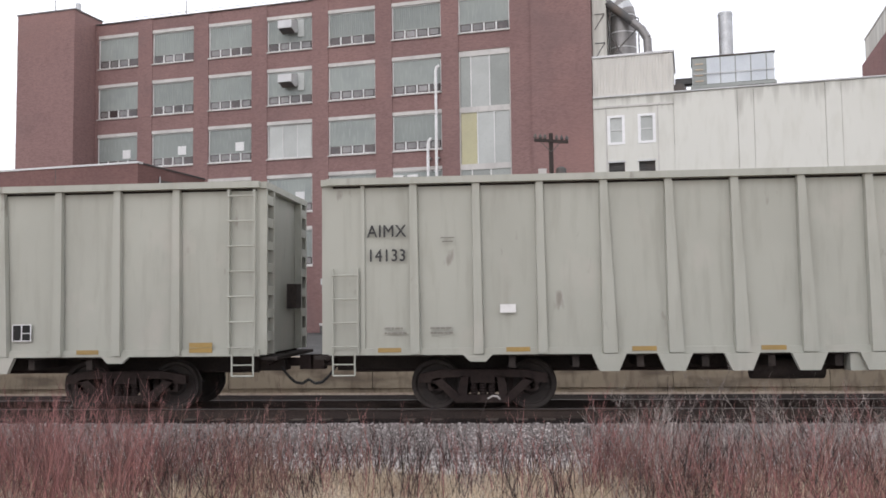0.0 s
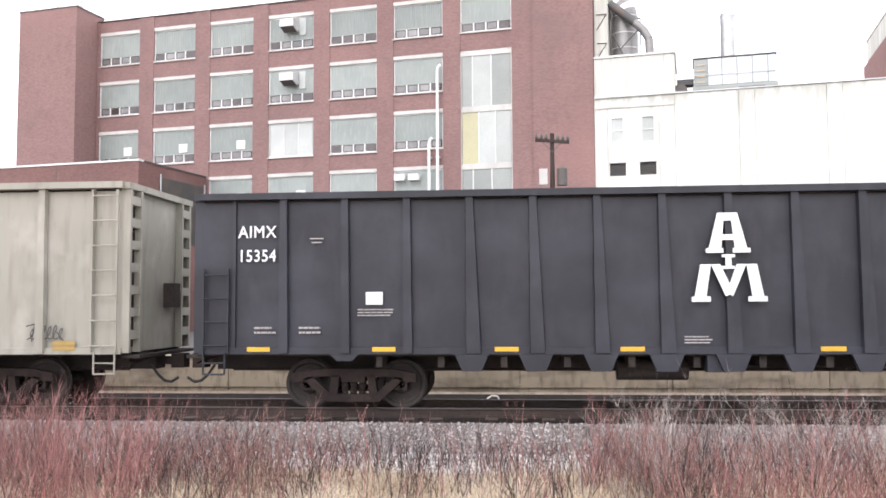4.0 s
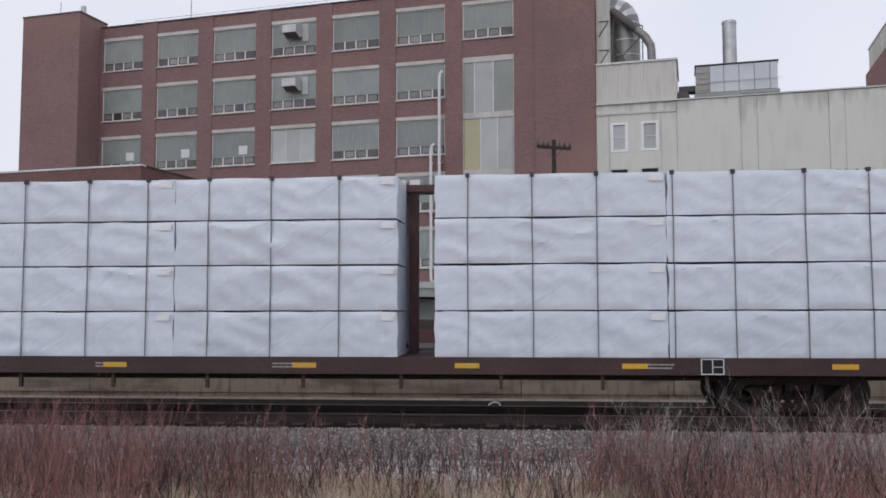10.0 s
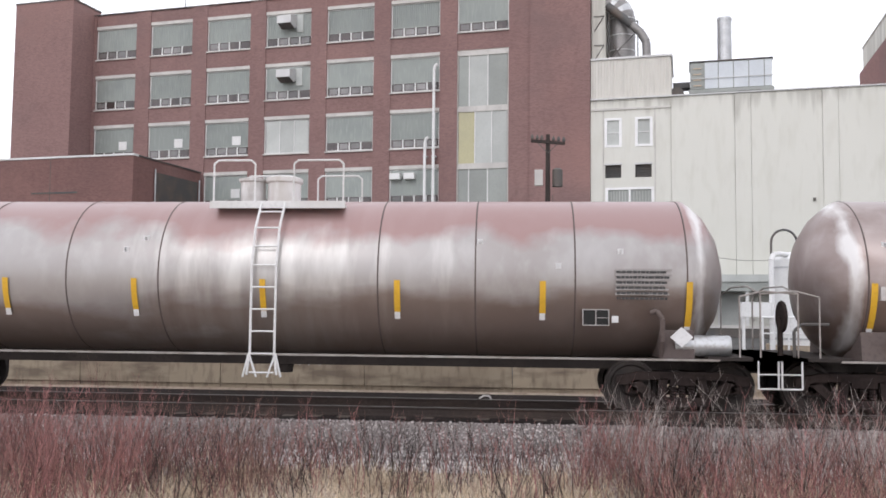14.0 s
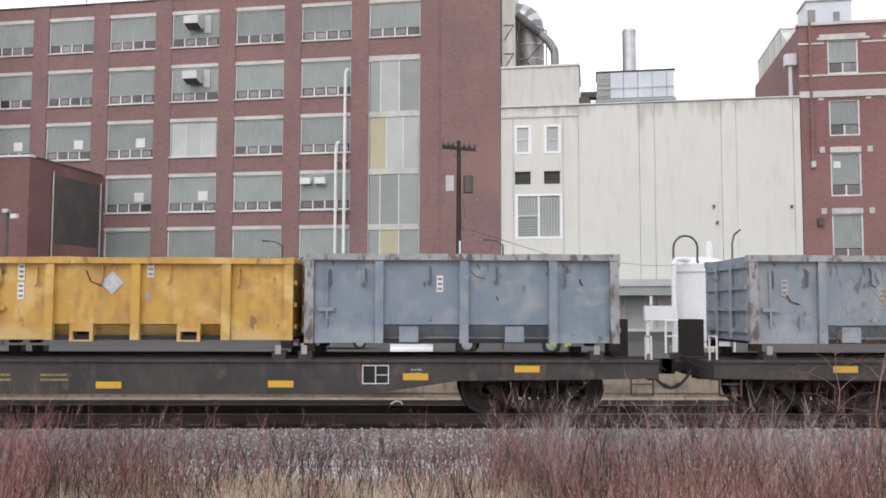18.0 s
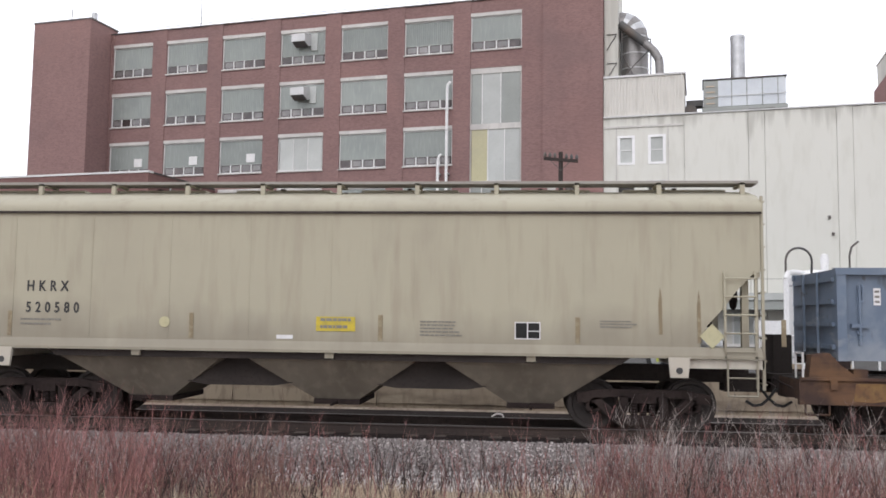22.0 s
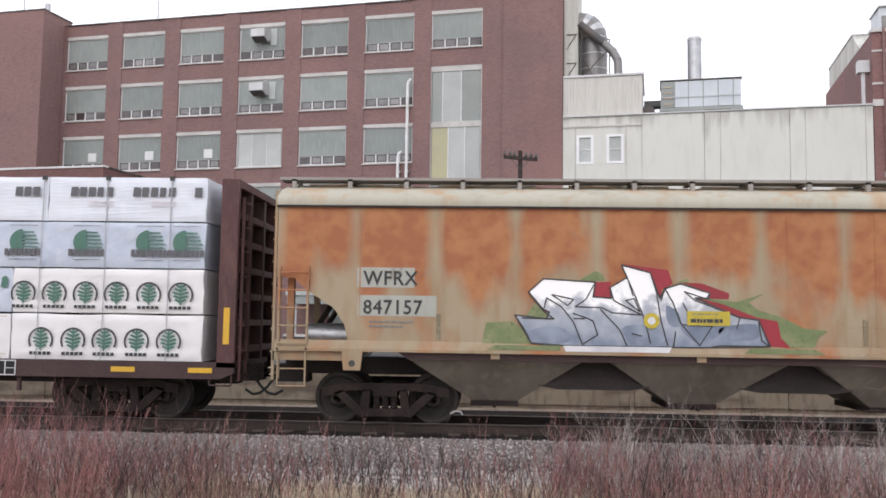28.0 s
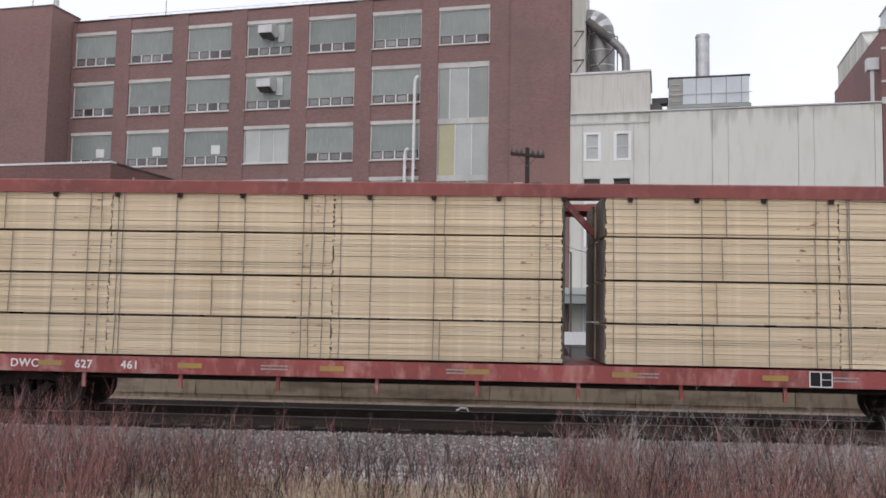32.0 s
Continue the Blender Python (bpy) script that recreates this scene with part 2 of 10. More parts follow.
PLASTIC = surface("white_lumber_wrap", (0.77, 0.81, 0.88), (0.72, 0.76, 0.84), (0.8, 0.83, 0.89), rough=0.3, big=1.1, fine=6, bump=0.5, bump_scale=2.2, stretch=(0.55, 1, 11), lean=0.03, rnd=0.05)
PLASTIC_BLUE = surface("pale_blue_lumber_wrap", (0.7, 0.755, 0.84), (0.65, 0.705, 0.79), (0.76, 0.81, 0.88), rough=0.26, big=1.1, fine=6, bump=0.8, bump_scale=2.4, stretch=(0.35, 1, 2.4), rnd=0.05)
PLASTIC_WARM = surface("clean_white_lumber_wrap", (0.82, 0.81, 0.81), (0.77, 0.76, 0.76), (0.79, 0.77, 0.76), rough=0.32, big=1.1, bump=0.5, bump_scale=2.6, stretch=(0.4, 1, 2.2), rnd=0.04)
PLASTIC_TREE = surface("blue_white_lumber_wrap", (0.57, 0.63, 0.73), (0.5, 0.56, 0.67), (0.63, 0.68, 0.76), rough=0.28, big=1.3, fine=6, bump=0.8, bump_scale=2.4, stretch=(0.35, 1, 2.4), rnd=0.06)
STRAP_PALE = surface("pale_grey_band", (0.42, 0.43, 0.46), (0.34, 0.35, 0.37), rough=0.5)
TAG_WHITE = surface("white_paper_tag", (0.86, 0.87, 0.88), (0.8, 0.82, 0.84), rough=0.5)
STRAP_DULL = surface("dull_steel_band", (0.26, 0.235, 0.2), (0.2, 0.18, 0.155), rough=0.6, metal=0.2)
STRAP_MID = surface("mid_grey_band", (0.3, 0.31, 0.34), (0.24, 0.25, 0.27), rough=0.5)
STRAP = surface("grey_band", (0.2, 0.21, 0.23), (0.15, 0.16, 0.17), rough=0.5, metal=0.3)
PRINT_GREEN = surface("green_print", (0.065, 0.165, 0.125), (0.085, 0.2, 0.155), rough=0.4)
PRINT_FAINT = surface("faint_grey_print", (0.42, 0.4, 0.42), (0.34, 0.33, 0.35), rough=0.4)
PRINT_TAN = surface("tan_print", (0.54, 0.43, 0.32), (0.48, 0.37, 0.28), rough=0.4)
AIR_PANEL = surface("pale_grey_blue_panel", (0.66, 0.7, 0.73), (0.58, 0.62, 0.66), rough=0.45, bump=0.05)
PRINT_RED = surface("dull_red_print", (0.45, 0.2, 0.17), (0.4, 0.2, 0.18), rough=0.4)
TIMBER_END_SHADE = surface("shaded_board_ends", (0.19, 0.16, 0.13), (0.14, 0.115, 0.095), (0.25, 0.21, 0.17), rough=0.9, big=1.0, fine=22, bump=0.5, bump_scale=24)
TIMBER = surface("fresh_sawn_spruce", (0.7, 0.58, 0.415), (0.645, 0.525, 0.36), (0.76, 0.65, 0.48), rough=0.8, big=0.8, fine=8, bump=0.1, island=0.12, rnd=0.16)
TANK = surface("dull_brown_tank_paint", (0.37, 0.31, 0.295), (0.29, 0.235, 0.22), (0.43, 0.37, 0.36), metal=0.55, rough=0.43, big=0.5, fine=3.0, streak=0.6, bump=0.05, bump_scale=1.5)
TANK_PALE = surface("pale_stained_tank_paint", (0.68, 0.67, 0.66), (0.5, 0.47, 0.44), (0.78, 0.78, 0.78), rough=0.34, big=0.9, fine=4, streak=0.85, bump=0.05)
TANK_RED = surface("reddish_tank_paint", (0.4, 0.378, 0.37), (0.35, 0.32, 0.308), (0.45, 0.432, 0.424), metal=0.5, rough=0.42, big=0.6, fine=3, streak=0.5, bump=0.05)
TANK_DOME = surface("stained_dome_paint", (0.5, 0.49, 0.48), (0.66, 0.65, 0.64), (0.28, 0.24, 0.22), rough=0.5, big=2.0, fine=5, streak=0.6, bump=0.1)
RAIL_DULL = surface("dull_handrail_paint", (0.36, 0.33, 0.31), (0.22, 0.19, 0.17), rough=0.6, big=3)
RAILING = surface("white_handrail_paint", (0.7, 0.7, 0.7), (0.55, 0.54, 0.52), rough=0.5)
BOX_BLUE = surface("grey_blue_container_paint", (0.18, 0.228, 0.285), (0.215, 0.258, 0.305), (0.27, 0.295, 0.315), rough=0.55, big=1.4, fine=5, streak=0.4, bump=0.12, bump_scale=4)
BOX_PALE = surface("scuffed_pale_blue_container_paint", (0.25, 0.288, 0.318), (0.205, 0.246, 0.288), (0.36, 0.375, 0.375), rough=0.6, big=1.3, fine=3, streak=0.6, bump=0.14, bump_scale=4)
BOX_RIM = surface("rubbed_bin_rim", (0.34, 0.35, 0.36), (0.26, 0.265, 0.27), (0.13, 0.105, 0.095), rough=0.6, big=2.2, fine=7, streak=0.2, bump=0.3, bump_scale=9)
BOX_HOOK = surface("grimy_blue_steel", (0.1, 0.12, 0.15), (0.15, 0.17, 0.2), (0.06, 0.06, 0.065), rough=0.7, big=4)
RUB = surface("black_rubber_rub_mark", (0.035, 0.033, 0.034), (0.06, 0.056, 0.055), rough=0.8)
BOX_DEEP = surface("blue_container_paint", (0.135, 0.18, 0.248), (0.115, 0.155, 0.218), (0.175, 0.218, 0.275), rough=0.5, big=1.0, fine=4, bump=0.1, bump_scale=4)
BOX_YELLOW = surface("yellow_container_paint", (0.56, 0.335, 0.065), (0.49, 0.29, 0.07), (0.33, 0.185, 0.07), rough=0.5, big=1.5, fine=4, streak=0.5, bump=0.1, bump_scale=4)
FLAT_BLACK = surface("black_flatcar_paint", (0.035, 0.033, 0.033), (0.06, 0.052, 0.047), (0.085, 0.075, 0.065), rough=0.7, big=0.9, fine=5, streak=0.5)
STAKE_PALE = surface("chalky_tan_stake_paint", (0.36, 0.25, 0.17), (0.24, 0.14, 0.08), rough=0.8, big=5)
STAKE_OCHRE = surface("worn_ochre_paint", (0.23, 0.135, 0.05), (0.16, 0.085, 0.04), (0.09, 0.05, 0.031), rough=0.8, big=3.0, fine=9, bump=0.2)
FLAT_RUST = surface("rusty_flatcar_paint", (0.075, 0.04, 0.029), (0.12, 0.066, 0.034), (0.045, 0.027, 0.022), rough=0.85, big=1.7, fine=4, streak=0.4, bump=0.3)
HOPPER_TAN = surface("tan_hopper_paint", (0.4, 0.375, 0.285), (0.37, 0.343, 0.262), (0.33, 0.295, 0.22), rough=0.6, big=0.5, fine=4.5, streak=0.93, bump=0.06, bump_scale=2)
HOPPER_CREAM = surface("cream_hopper_paint", (0.445, 0.422, 0.34), (0.41, 0.384, 0.308), (0.36, 0.318, 0.235), rough=0.6, big=0.5, fine=4.5, streak=0.93, bump=0.06, bump_scale=2)
HOPPER_GREY = surface("grey_hopper_paint", (0.38, 0.368, 0.33), (0.345, 0.333, 0.298), (0.3, 0.278, 0.24), rough=0.6, big=0.5, fine=4.5, streak=0.93, bump=0.06, bump_scale=2)
STEEL_RIM = surface("white_chalky_rim", (0.55, 0.52, 0.45), (0.47, 0.43, 0.36), rough=0.65, big=1.2, fine=6, streak=0.8)
SPRAY_WHITE = surface("white_spray_paint", (0.72, 0.71, 0.73), (0.56, 0.55, 0.58), rough=0.5, big=2.2)
SPRAY_RED = surface("red_spray_paint", (0.34, 0.028, 0.042), (0.27, 0.027, 0.036), rough=0.45)
SPRAY_GREEN = surface("green_spray_paint", (0.17, 0.215, 0.09), (0.27, 0.28, 0.14), (0.12, 0.16, 0.075), rough=0.5, big=2)
SPRAY_BLACK = surface("black_spray_paint", (0.04, 0.038, 0.04), (0.075, 0.072, 0.072), rough=0.5)
PLACARD = surface("faded_placard", (0.42, 0.47, 0.56), (0.6, 0.6, 0.58), rough=0.5, big=8)
LABEL_YELLOW = surface("bright_yellow_sticker", (0.58, 0.45, 0.035), (0.47, 0.38, 0.05), (0.36, 0.3, 0.06), rough=0.5, big=3, fine=14)
HIVIS = surface("yellow_green_paint", (0.45, 0.52, 0.05), (0.4, 0.45, 0.06), rough=0.5)
TYRE = surface("rubber", (0.03, 0.03, 0.03), rough=0.85)
STEM_RED = surface("red_osier_bark", (0.33, 0.15, 0.14), (0.21, 0.1, 0.094), rough=0.7, big=0.9, bump=0, island=0.8)
STEM_LOW = surface("red_brown_bramble", (0.26, 0.135, 0.12), (0.145, 0.078, 0.07), rough=0.75, big=0.9, bump=0, island=0.85)
STEM_BROWN = surface("dry_brown_stem", (0.055, 0.036, 0.032), (0.035, 0.023, 0.021), rough=0.8, big=0.9, bump=0, island=0.6)
STEM_TAN = surface("tan_brown_stem", (0.3, 0.175, 0.145), (0.2, 0.11, 0.092), rough=0.8, big=0.9, bump=0, island=0.7)
STEM_GREY = surface("grey_dead_weed", (0.48, 0.42, 0.39), (0.31, 0.27, 0.25), rough=0.85, big=0.9, bump=0, island=0.6)
GRASS_TAN = surface("dead_tan_grass", (0.7, 0.585, 0.44), (0.55, 0.44, 0.32), rough=0.85, big=0.9, bump=0, island=0.6)


def rusted(m, rust, dark, low, high, scale=(0.9, 0.9, 0.55)):
    """Rust that blooms on a painted side between two heights, in broad blocks with runs below."""
    n, l = m.node_tree.nodes, m.node_tree.links
    p = n["Principled BSDF"]
    col = p.inputs["Base Color"].links[0].from_socket
    tc, mp, nz = n.new("ShaderNodeTexCoord"), n.new("ShaderNodeMapping"), n.new("ShaderNodeTexNoise")
    mp.inputs["Scale"].default_value = scale
    l.new(tc.outputs["Object"], mp.inputs[0])
    l.new(mp.outputs[0], nz.inputs["Vector"])
    nz.inputs["Scale"].default_value, nz.inputs["Detail"].default_value = 1.15, 7
    sep, mr = n.new("ShaderNodeSeparateXYZ"), n.new("ShaderNodeMapRange")
    l.new(tc.outputs["Object"], sep.inputs[0])
    l.new(sep.outputs["Z"], mr.inputs["Value"])
    mr.inputs["From Min"].default_value, mr.inputs["From Max"].default_value = low, high
    mr.inputs["To Min"].default_value, mr.inputs["To Max"].default_value = -0.14, 0.22
    # one bloom to each side panel: paint holds along the panel seams
    def math_node(op, a, b=None, c=None):
        k = n.new("ShaderNodeMath")
        k.operation = op
        for i, v in enumerate((a, b, c)):
            if v is None:
                continue
            if isinstance(v, (int, float)):
                k.inputs[i].default_value = v
            else:
                l.new(v, k.inputs[i])
        return k.outputs[0]
    wob = math_node("MULTIPLY_ADD", nz.outputs["Fac"], 0.5, -0.25)
    panel = math_node("ADD", math_node("PINGPONG", math_node("SUBTRACT", sep.outputs["X"], 1.43), 0.72), wob)
    block = n.new("ShaderNodeMapRange")
    block.inputs["From Min"].default_value, block.inputs["From Max"].default_value = -0.02, 0.24
    l.new(panel, block.inputs["Value"])
    rise = n.new("ShaderNodeMapRange")
    rise.inputs["From Min"].default_value, rise.inputs["From Max"].default_value = 0.36, 0.58
    l.new(math_node("ADD", nz.outputs["Fac"], mr.outputs[0]), rise.inputs["Value"])
    ramp = n.new("ShaderNodeValToRGB")
    ramp.color_ramp.elements[0].position, ramp.color_ramp.elements[1].position = 0.05, 0.85
    l.new(math_node("MULTIPLY", block.outputs[0], rise.outputs[0]), ramp.inputs["Fac"])
    n2 = n.new("ShaderNodeTexNoise")
    n2.inputs["Scale"].default_value, n2.inputs["Detail"].default_value = 3.5, 6
    l.new(tc.outputs["Object"], n2.inputs["Vector"])
    rc = n.new("ShaderNodeValToRGB")
    rc.color_ramp.elements[0].position, rc.color_ramp.elements[1].position = 0.36, 0.62
    rc.color_ramp.elements[0].color, rc.color_ramp.elements[1].color = (*rust, 1), (*dark, 1)
    l.new(n2.outputs["Fac"], rc.inputs["Fac"])
    mx = n.new("ShaderNodeMixRGB")
    l.new(ramp.outputs["Color"], mx.inputs[0])
    l.new(col, mx.inputs[1])
    l.new(rc.outputs["Color"], mx.inputs[2])
    l.new(mx.outputs[0], p.inputs["Base Color"])
    return m


def stain_and_light(m, tint, low, high, scale, detail=6.0, amount=1.0, above=None, ends=None):
    """Lays stains or a painted highlight of one colour over a paint where a stretched noise runs high; above limits
    them to one end of a height range.
    """
    n, l = m.node_tree.nodes, m.node_tree.links
    p = n["Principled BSDF"]
    col = p.inputs["Base Color"].links[0].from_socket
    tc, mp, nz, ramp, mx = (n.new(k) for k in ("ShaderNodeTexCoord", "ShaderNodeMapping", "ShaderNodeTexNoise", "ShaderNodeMapRange", "ShaderNodeMixRGB"))
    mp.inputs["Scale"].default_value = scale
    mp.inputs["Location"].default_value = (tint[0] * 37, tint[1] * 53, low * 91)
    l.new(tc.outputs["Object"], mp.inputs[0])
    l.new(mp.outputs[0], nz.inputs["Vector"])
    nz.inputs["Scale"].default_value, nz.inputs["Detail"].default_value = 1.0, detail
    ramp.inputs["From Min"].default_value, ramp.inputs["From Max"].default_value, ramp.inputs["To Max"].default_value = low, high, amount
    level = nz.outputs["Fac"]
    if above:
        sep, mr, add = n.new("ShaderNodeSeparateXYZ"), n.new("ShaderNodeMapRange"), n.new("ShaderNodeMath")
        l.new(tc.outputs["Object"], sep.inputs[0])
        l.new(sep.outputs["Z"], mr.inputs["Value"])
        mr.inputs["From Min"].default_value, mr.inputs["From Max"].default_value = above
        mr.inputs["To Min"].default_value, mr.inputs["To Max"].default_value = -0.3, 0.25
        l.new(level, add.inputs[0])
        l.new(mr.outputs[0], add.inputs[1])
        level = add.outputs[0]
    if ends:
        # a band at equal distances either side of a middle
        middle, far, half = ends
        sep, mr = n.new("ShaderNodeSeparateXYZ"), n.new("ShaderNodeMapRange")
        chain = [n.new("ShaderNodeMath") for _ in range(5)]
        for k, (op, v) in zip(chain, (("SUBTRACT", middle), ("ABSOLUTE", 0), ("SUBTRACT", far), ("ABSOLUTE", 0), ("ADD", 0))):
            k.operation, k.inputs[1].default_value = op, v
        l.new(tc.outputs["Object"], sep.inputs[0])
        l.new(sep.outputs["X"], chain[0].inputs[0])
        for a, b in zip(chain[:3], chain[1:4]):
            l.new(a.outputs[0], b.inputs[0])
        l.new(chain[3].outputs[0], mr.inputs["Value"])
        mr.inputs["From Max"].default_value = half
        mr.inputs["To Min"].default_value, mr.inputs["To Max"].default_value = 0.25, -0.3
        l.new(level, chain[4].inputs[0])
        l.new(mr.outputs[0], chain[4].inputs[1])
        level = chain[4].outputs[0]
    l.new(level, ramp.inputs["Value"])
    l.new(ramp.outputs[0], mx.inputs[0])
    l.new(col, mx.inputs[1])
    mx.inputs[2].default_value = (*tint, 1)
    l.new(mx.outputs[0], p.inputs["Base Color"])
    return m


for box in (BOX_BLUE, BOX_PALE):
    stain_and_light(box, (0.36, 0.37, 0.37), 0.58, 0.7, (1.3, 1.3, 1.3), 9, 0.55)
    stain_and_light(box, (0.12, 0.105, 0.1), 0.64, 0.7, (5.5, 5.5, 1.6), 9, 0.7)
for box in (BOX_BLUE, BOX_PALE, BOX_DEEP):
    stain_and_light(box, (0.4, 0.42, 0.43), 0.63, 0.7, (1.4, 1.4, 3.5), 8, 0.3)
    stain_and_light(box, (0.07, 0.065, 0.065), 0.67, 0.71, (3.5, 3.5, 3.0), 9, 0.85)
for box in (BOX_BLUE, BOX_PALE, BOX_DEEP):
    stain_and_light(box, (0.42, 0.44, 0.455), 0.54, 0.74, (1.6, 1.6, 1.6), 8, 0.35, (2.1, 1.35))
stain_and_light(BOX_RIM, (0.1, 0.07, 0.058), 0.56, 0.63, (6, 6, 3), 9, 0.85)
stain_and_light(BOX_PALE, (0.1, 0.088, 0.082), 0.61, 0.67, (7, 7, 2.5), 9, 0.7)
for matt_mat in (CINDER_SHADE, CAST, UNDER):
    matt_mat.node_tree.nodes["Principled BSDF"].inputs["Specular IOR Level"].default_value = 0.12
stain_and_light(BOX_PALE, (0.27, 0.2, 0.15), 0.64, 0.74, (3.0, 3.0, 0.7), 8, 0.5)
stain_and_light(BOX_DEEP, (0.24, 0.29, 0.355), 0.56, 0.74, (1.5, 1.5, 1.0), 8, 0.45)
stain_and_light(BOX_DEEP, (0.08, 0.09, 0.11), 0.63, 0.7, (4, 4, 1.5), 8, 0.7)
stain_and_light(BOX_YELLOW, (0.68, 0.5, 0.2), 0.54, 0.66, (1.4, 1.4, 1.8), 8, 0.7)
stain_and_light(BOX_YELLOW, (0.3, 0.16, 0.055), 0.58, 0.72, (4.0, 4.0, 0.9), 8, 0.65)
stain_and_light(BOX_YELLOW, (0.62, 0.48, 0.24), 0.52, 0.7, (1.2, 1.2, 2.0), 8, 0.5, (1.95, 1.35))
stain_and_light(BOX_YELLOW, (0.12, 0.075, 0.05), 0.65, 0.71, (5.0, 5.0, 2.0), 9, 0.65)
stain_and_light(HOPPER_CREAM, (0.42, 0.25, 0.12), 0.68, 0.84, (2.4, 2.4, 0.2), 6, 0.65, (2.6, 4.4))
stain_and_light(HOPPER_TAN, (0.26, 0.235, 0.18), 0.58, 0.75, (1.8, 1.8, 0.2), 6, 0.35)
stain_and_light(HOPPER_GREY, (0.24, 0.23, 0.2), 0.6, 0.75, (2.0, 2.0, 0.25), 6, 0.6)
stain_and_light(GONDOLA_BLACK, (0.034, 0.036, 0.05), 0.46, 0.68, (0.7, 0.7, 0.9), 6, 0.8)
for paint in (GONDOLA_GREY, GONDOLA_TAN):
    stain_and_light(paint, (0.2, 0.175, 0.15), 0.66, 0.74, (3.0, 3.0, 1.2), 9, 0.75)
    stain_and_light(paint, (0.46, 0.44, 0.395), 0.56, 0.7, (1.1, 1.1, 0.9), 6, 0.5)
stain_and_light(FLAT_RUST, (0.17, 0.09, 0.045), 0.56, 0.66, (0.9, 0.9, 2.6), 8, 0.7)
stain_and_light(FLAT_RUST, (0.045, 0.026, 0.022), 0.5, 0.62, (1.1, 1.1, 1.6), 8, 0.85)
stain_and_light(FLAT_BLACK, (0.13, 0.09, 0.065), 0.6, 0.7, (3.0, 3.0, 2.0), 8, 0.7)
stain_and_light(OXIDE, (0.16, 0.085, 0.07), 0.58, 0.72, (2.0, 2.0, 1.0), 7, 0.7)
stain_and_light(RED_PAINT, (0.5, 0.3, 0.28), 0.57, 0.68, (2.2, 2.2, 2.0), 8, 0.7)
stain_and_light(RED_PAINT, (0.1, 0.05, 0.045), 0.6, 0.7, (3.0, 3.0, 2.5), 8, 0.8)
for wall in (BRICK, BRICK_DARK, BRICK_RED):
    stain_and_light(wall, (0.2, 0.135, 0.13), 0.52, 0.74, (0.16, 0.16, 0.24), 7, 0.6)
    stain_and_light(wall, (0.36, 0.2, 0.175), 0.56, 0.74, (0.1, 0.1, 0.07), 6, 0.6)
stain_and_light(WALL_CREAM, (0.4, 0.39, 0.35), 0.64, 0.78, (1.6, 1.6, 0.1), 6, 0.55, (12.5, 16.4))
stain_and_light(CONCRETE, (0.2, 0.155, 0.12), 0.52, 0.66, (0.7, 0.7, 2.5), 8, 0.8)


def stained(m, pale, centre, reach, lift=0.17):
    """Pale chalky runs that spread either side of a tank's filling dome."""
    n, l = m.node_tree.nodes, m.node_tree.links
    p = n["Principled BSDF"]
    col = p.inputs["Base Color"].links[0].from_socket
    tc, mp, nz = n.new("ShaderNodeTexCoord"), n.new("ShaderNodeMapping"), n.new("ShaderNodeTexNoise")
    mp.inputs["Scale"].default_value = (2.3, 0.5, 0.5)
    l.new(tc.outputs["Object"], mp.inputs[0])
    l.new(mp.outputs[0], nz.inputs["Vector"])
    nz.inputs["Scale"].default_value, nz.inputs["Detail"].default_value = 1.0, 6
    sep, off, ab, mr, add, ramp, mx = (n.new(k) for k in ("ShaderNodeSeparateXYZ", "ShaderNodeMath", "ShaderNodeMath", "ShaderNodeMapRange", "ShaderNodeMath", "ShaderNodeValToRGB", "ShaderNodeMixRGB"))
    l.new(tc.outputs["Object"], sep.inputs[0])
    off.operation, ab.operation = "SUBTRACT", "ABSOLUTE"
    off.inputs[1].default_value = centre
    l.new(sep.outputs["X"], off.inputs[0])
    l.new(off.outputs[0], ab.inputs[0])
    l.new(ab.outputs[0], mr.inputs["Value"])
    mr.inputs["From Min"].default_value, mr.inputs["From Max"].default_value = 0.2, reach
    mr.inputs["To Min"].default_value, mr.inputs["To Max"].default_value = lift, -0.22
    l.new(nz.outputs["Fac"], add.inputs[0])
    l.new(mr.outputs[0], add.inputs[1])
    ramp.color_ramp.elements[0].position, ramp.color_ramp.elements[1].position = 0.5, 0.76
    l.new(add.outputs[0], ramp.inputs["Fac"])
    l.new(ramp.outputs["Color"], mx.inputs[0])
    l.new(col, mx.inputs[1])
    mx.inputs[2].default_value = (*pale, 1)
    l.new(mx.outputs[0], p.inputs["Base Color"])
    p.inputs["Coat Weight"].default_value, p.inputs["Coat Roughness"].default_value = 0.45, 0.25
    return m


stained(TANK, (0.8, 0.8, 0.79), 9.3, 3.0, 0.29)
stained(TANK_RED, (0.6, 0.59, 0.57), 9.3, 5.0)
for paint in (TANK, TANK_RED):
    stain_and_light(paint, (0.15, 0.085, 0.055), 0.46, 0.62, (0.32, 0.32, 0.7), 7, 0.65, (2.7, 1.5))
# Hopper sides turn darker and browner towards the bottom.
for paint in (HOPPER_TAN, HOPPER_CREAM, HOPPER_GREY):
    stain_and_light(paint, (0.21, 0.185, 0.145), 0.3, 0.66, (0.9, 0.9, 0.45), 7, 0.6, (2.35, 1.45))
stain_and_light(TANK_RED, (0.33, 0.19, 0.18), 0.42, 0.62, (0.6, 0.6, 0.6), 7, 0.85, (2.55, 3.6))
stain_and_light(TANK, (0.2, 0.14, 0.125), 0.5, 0.72, (0.7, 0.7, 1.2), 7, 0.7)
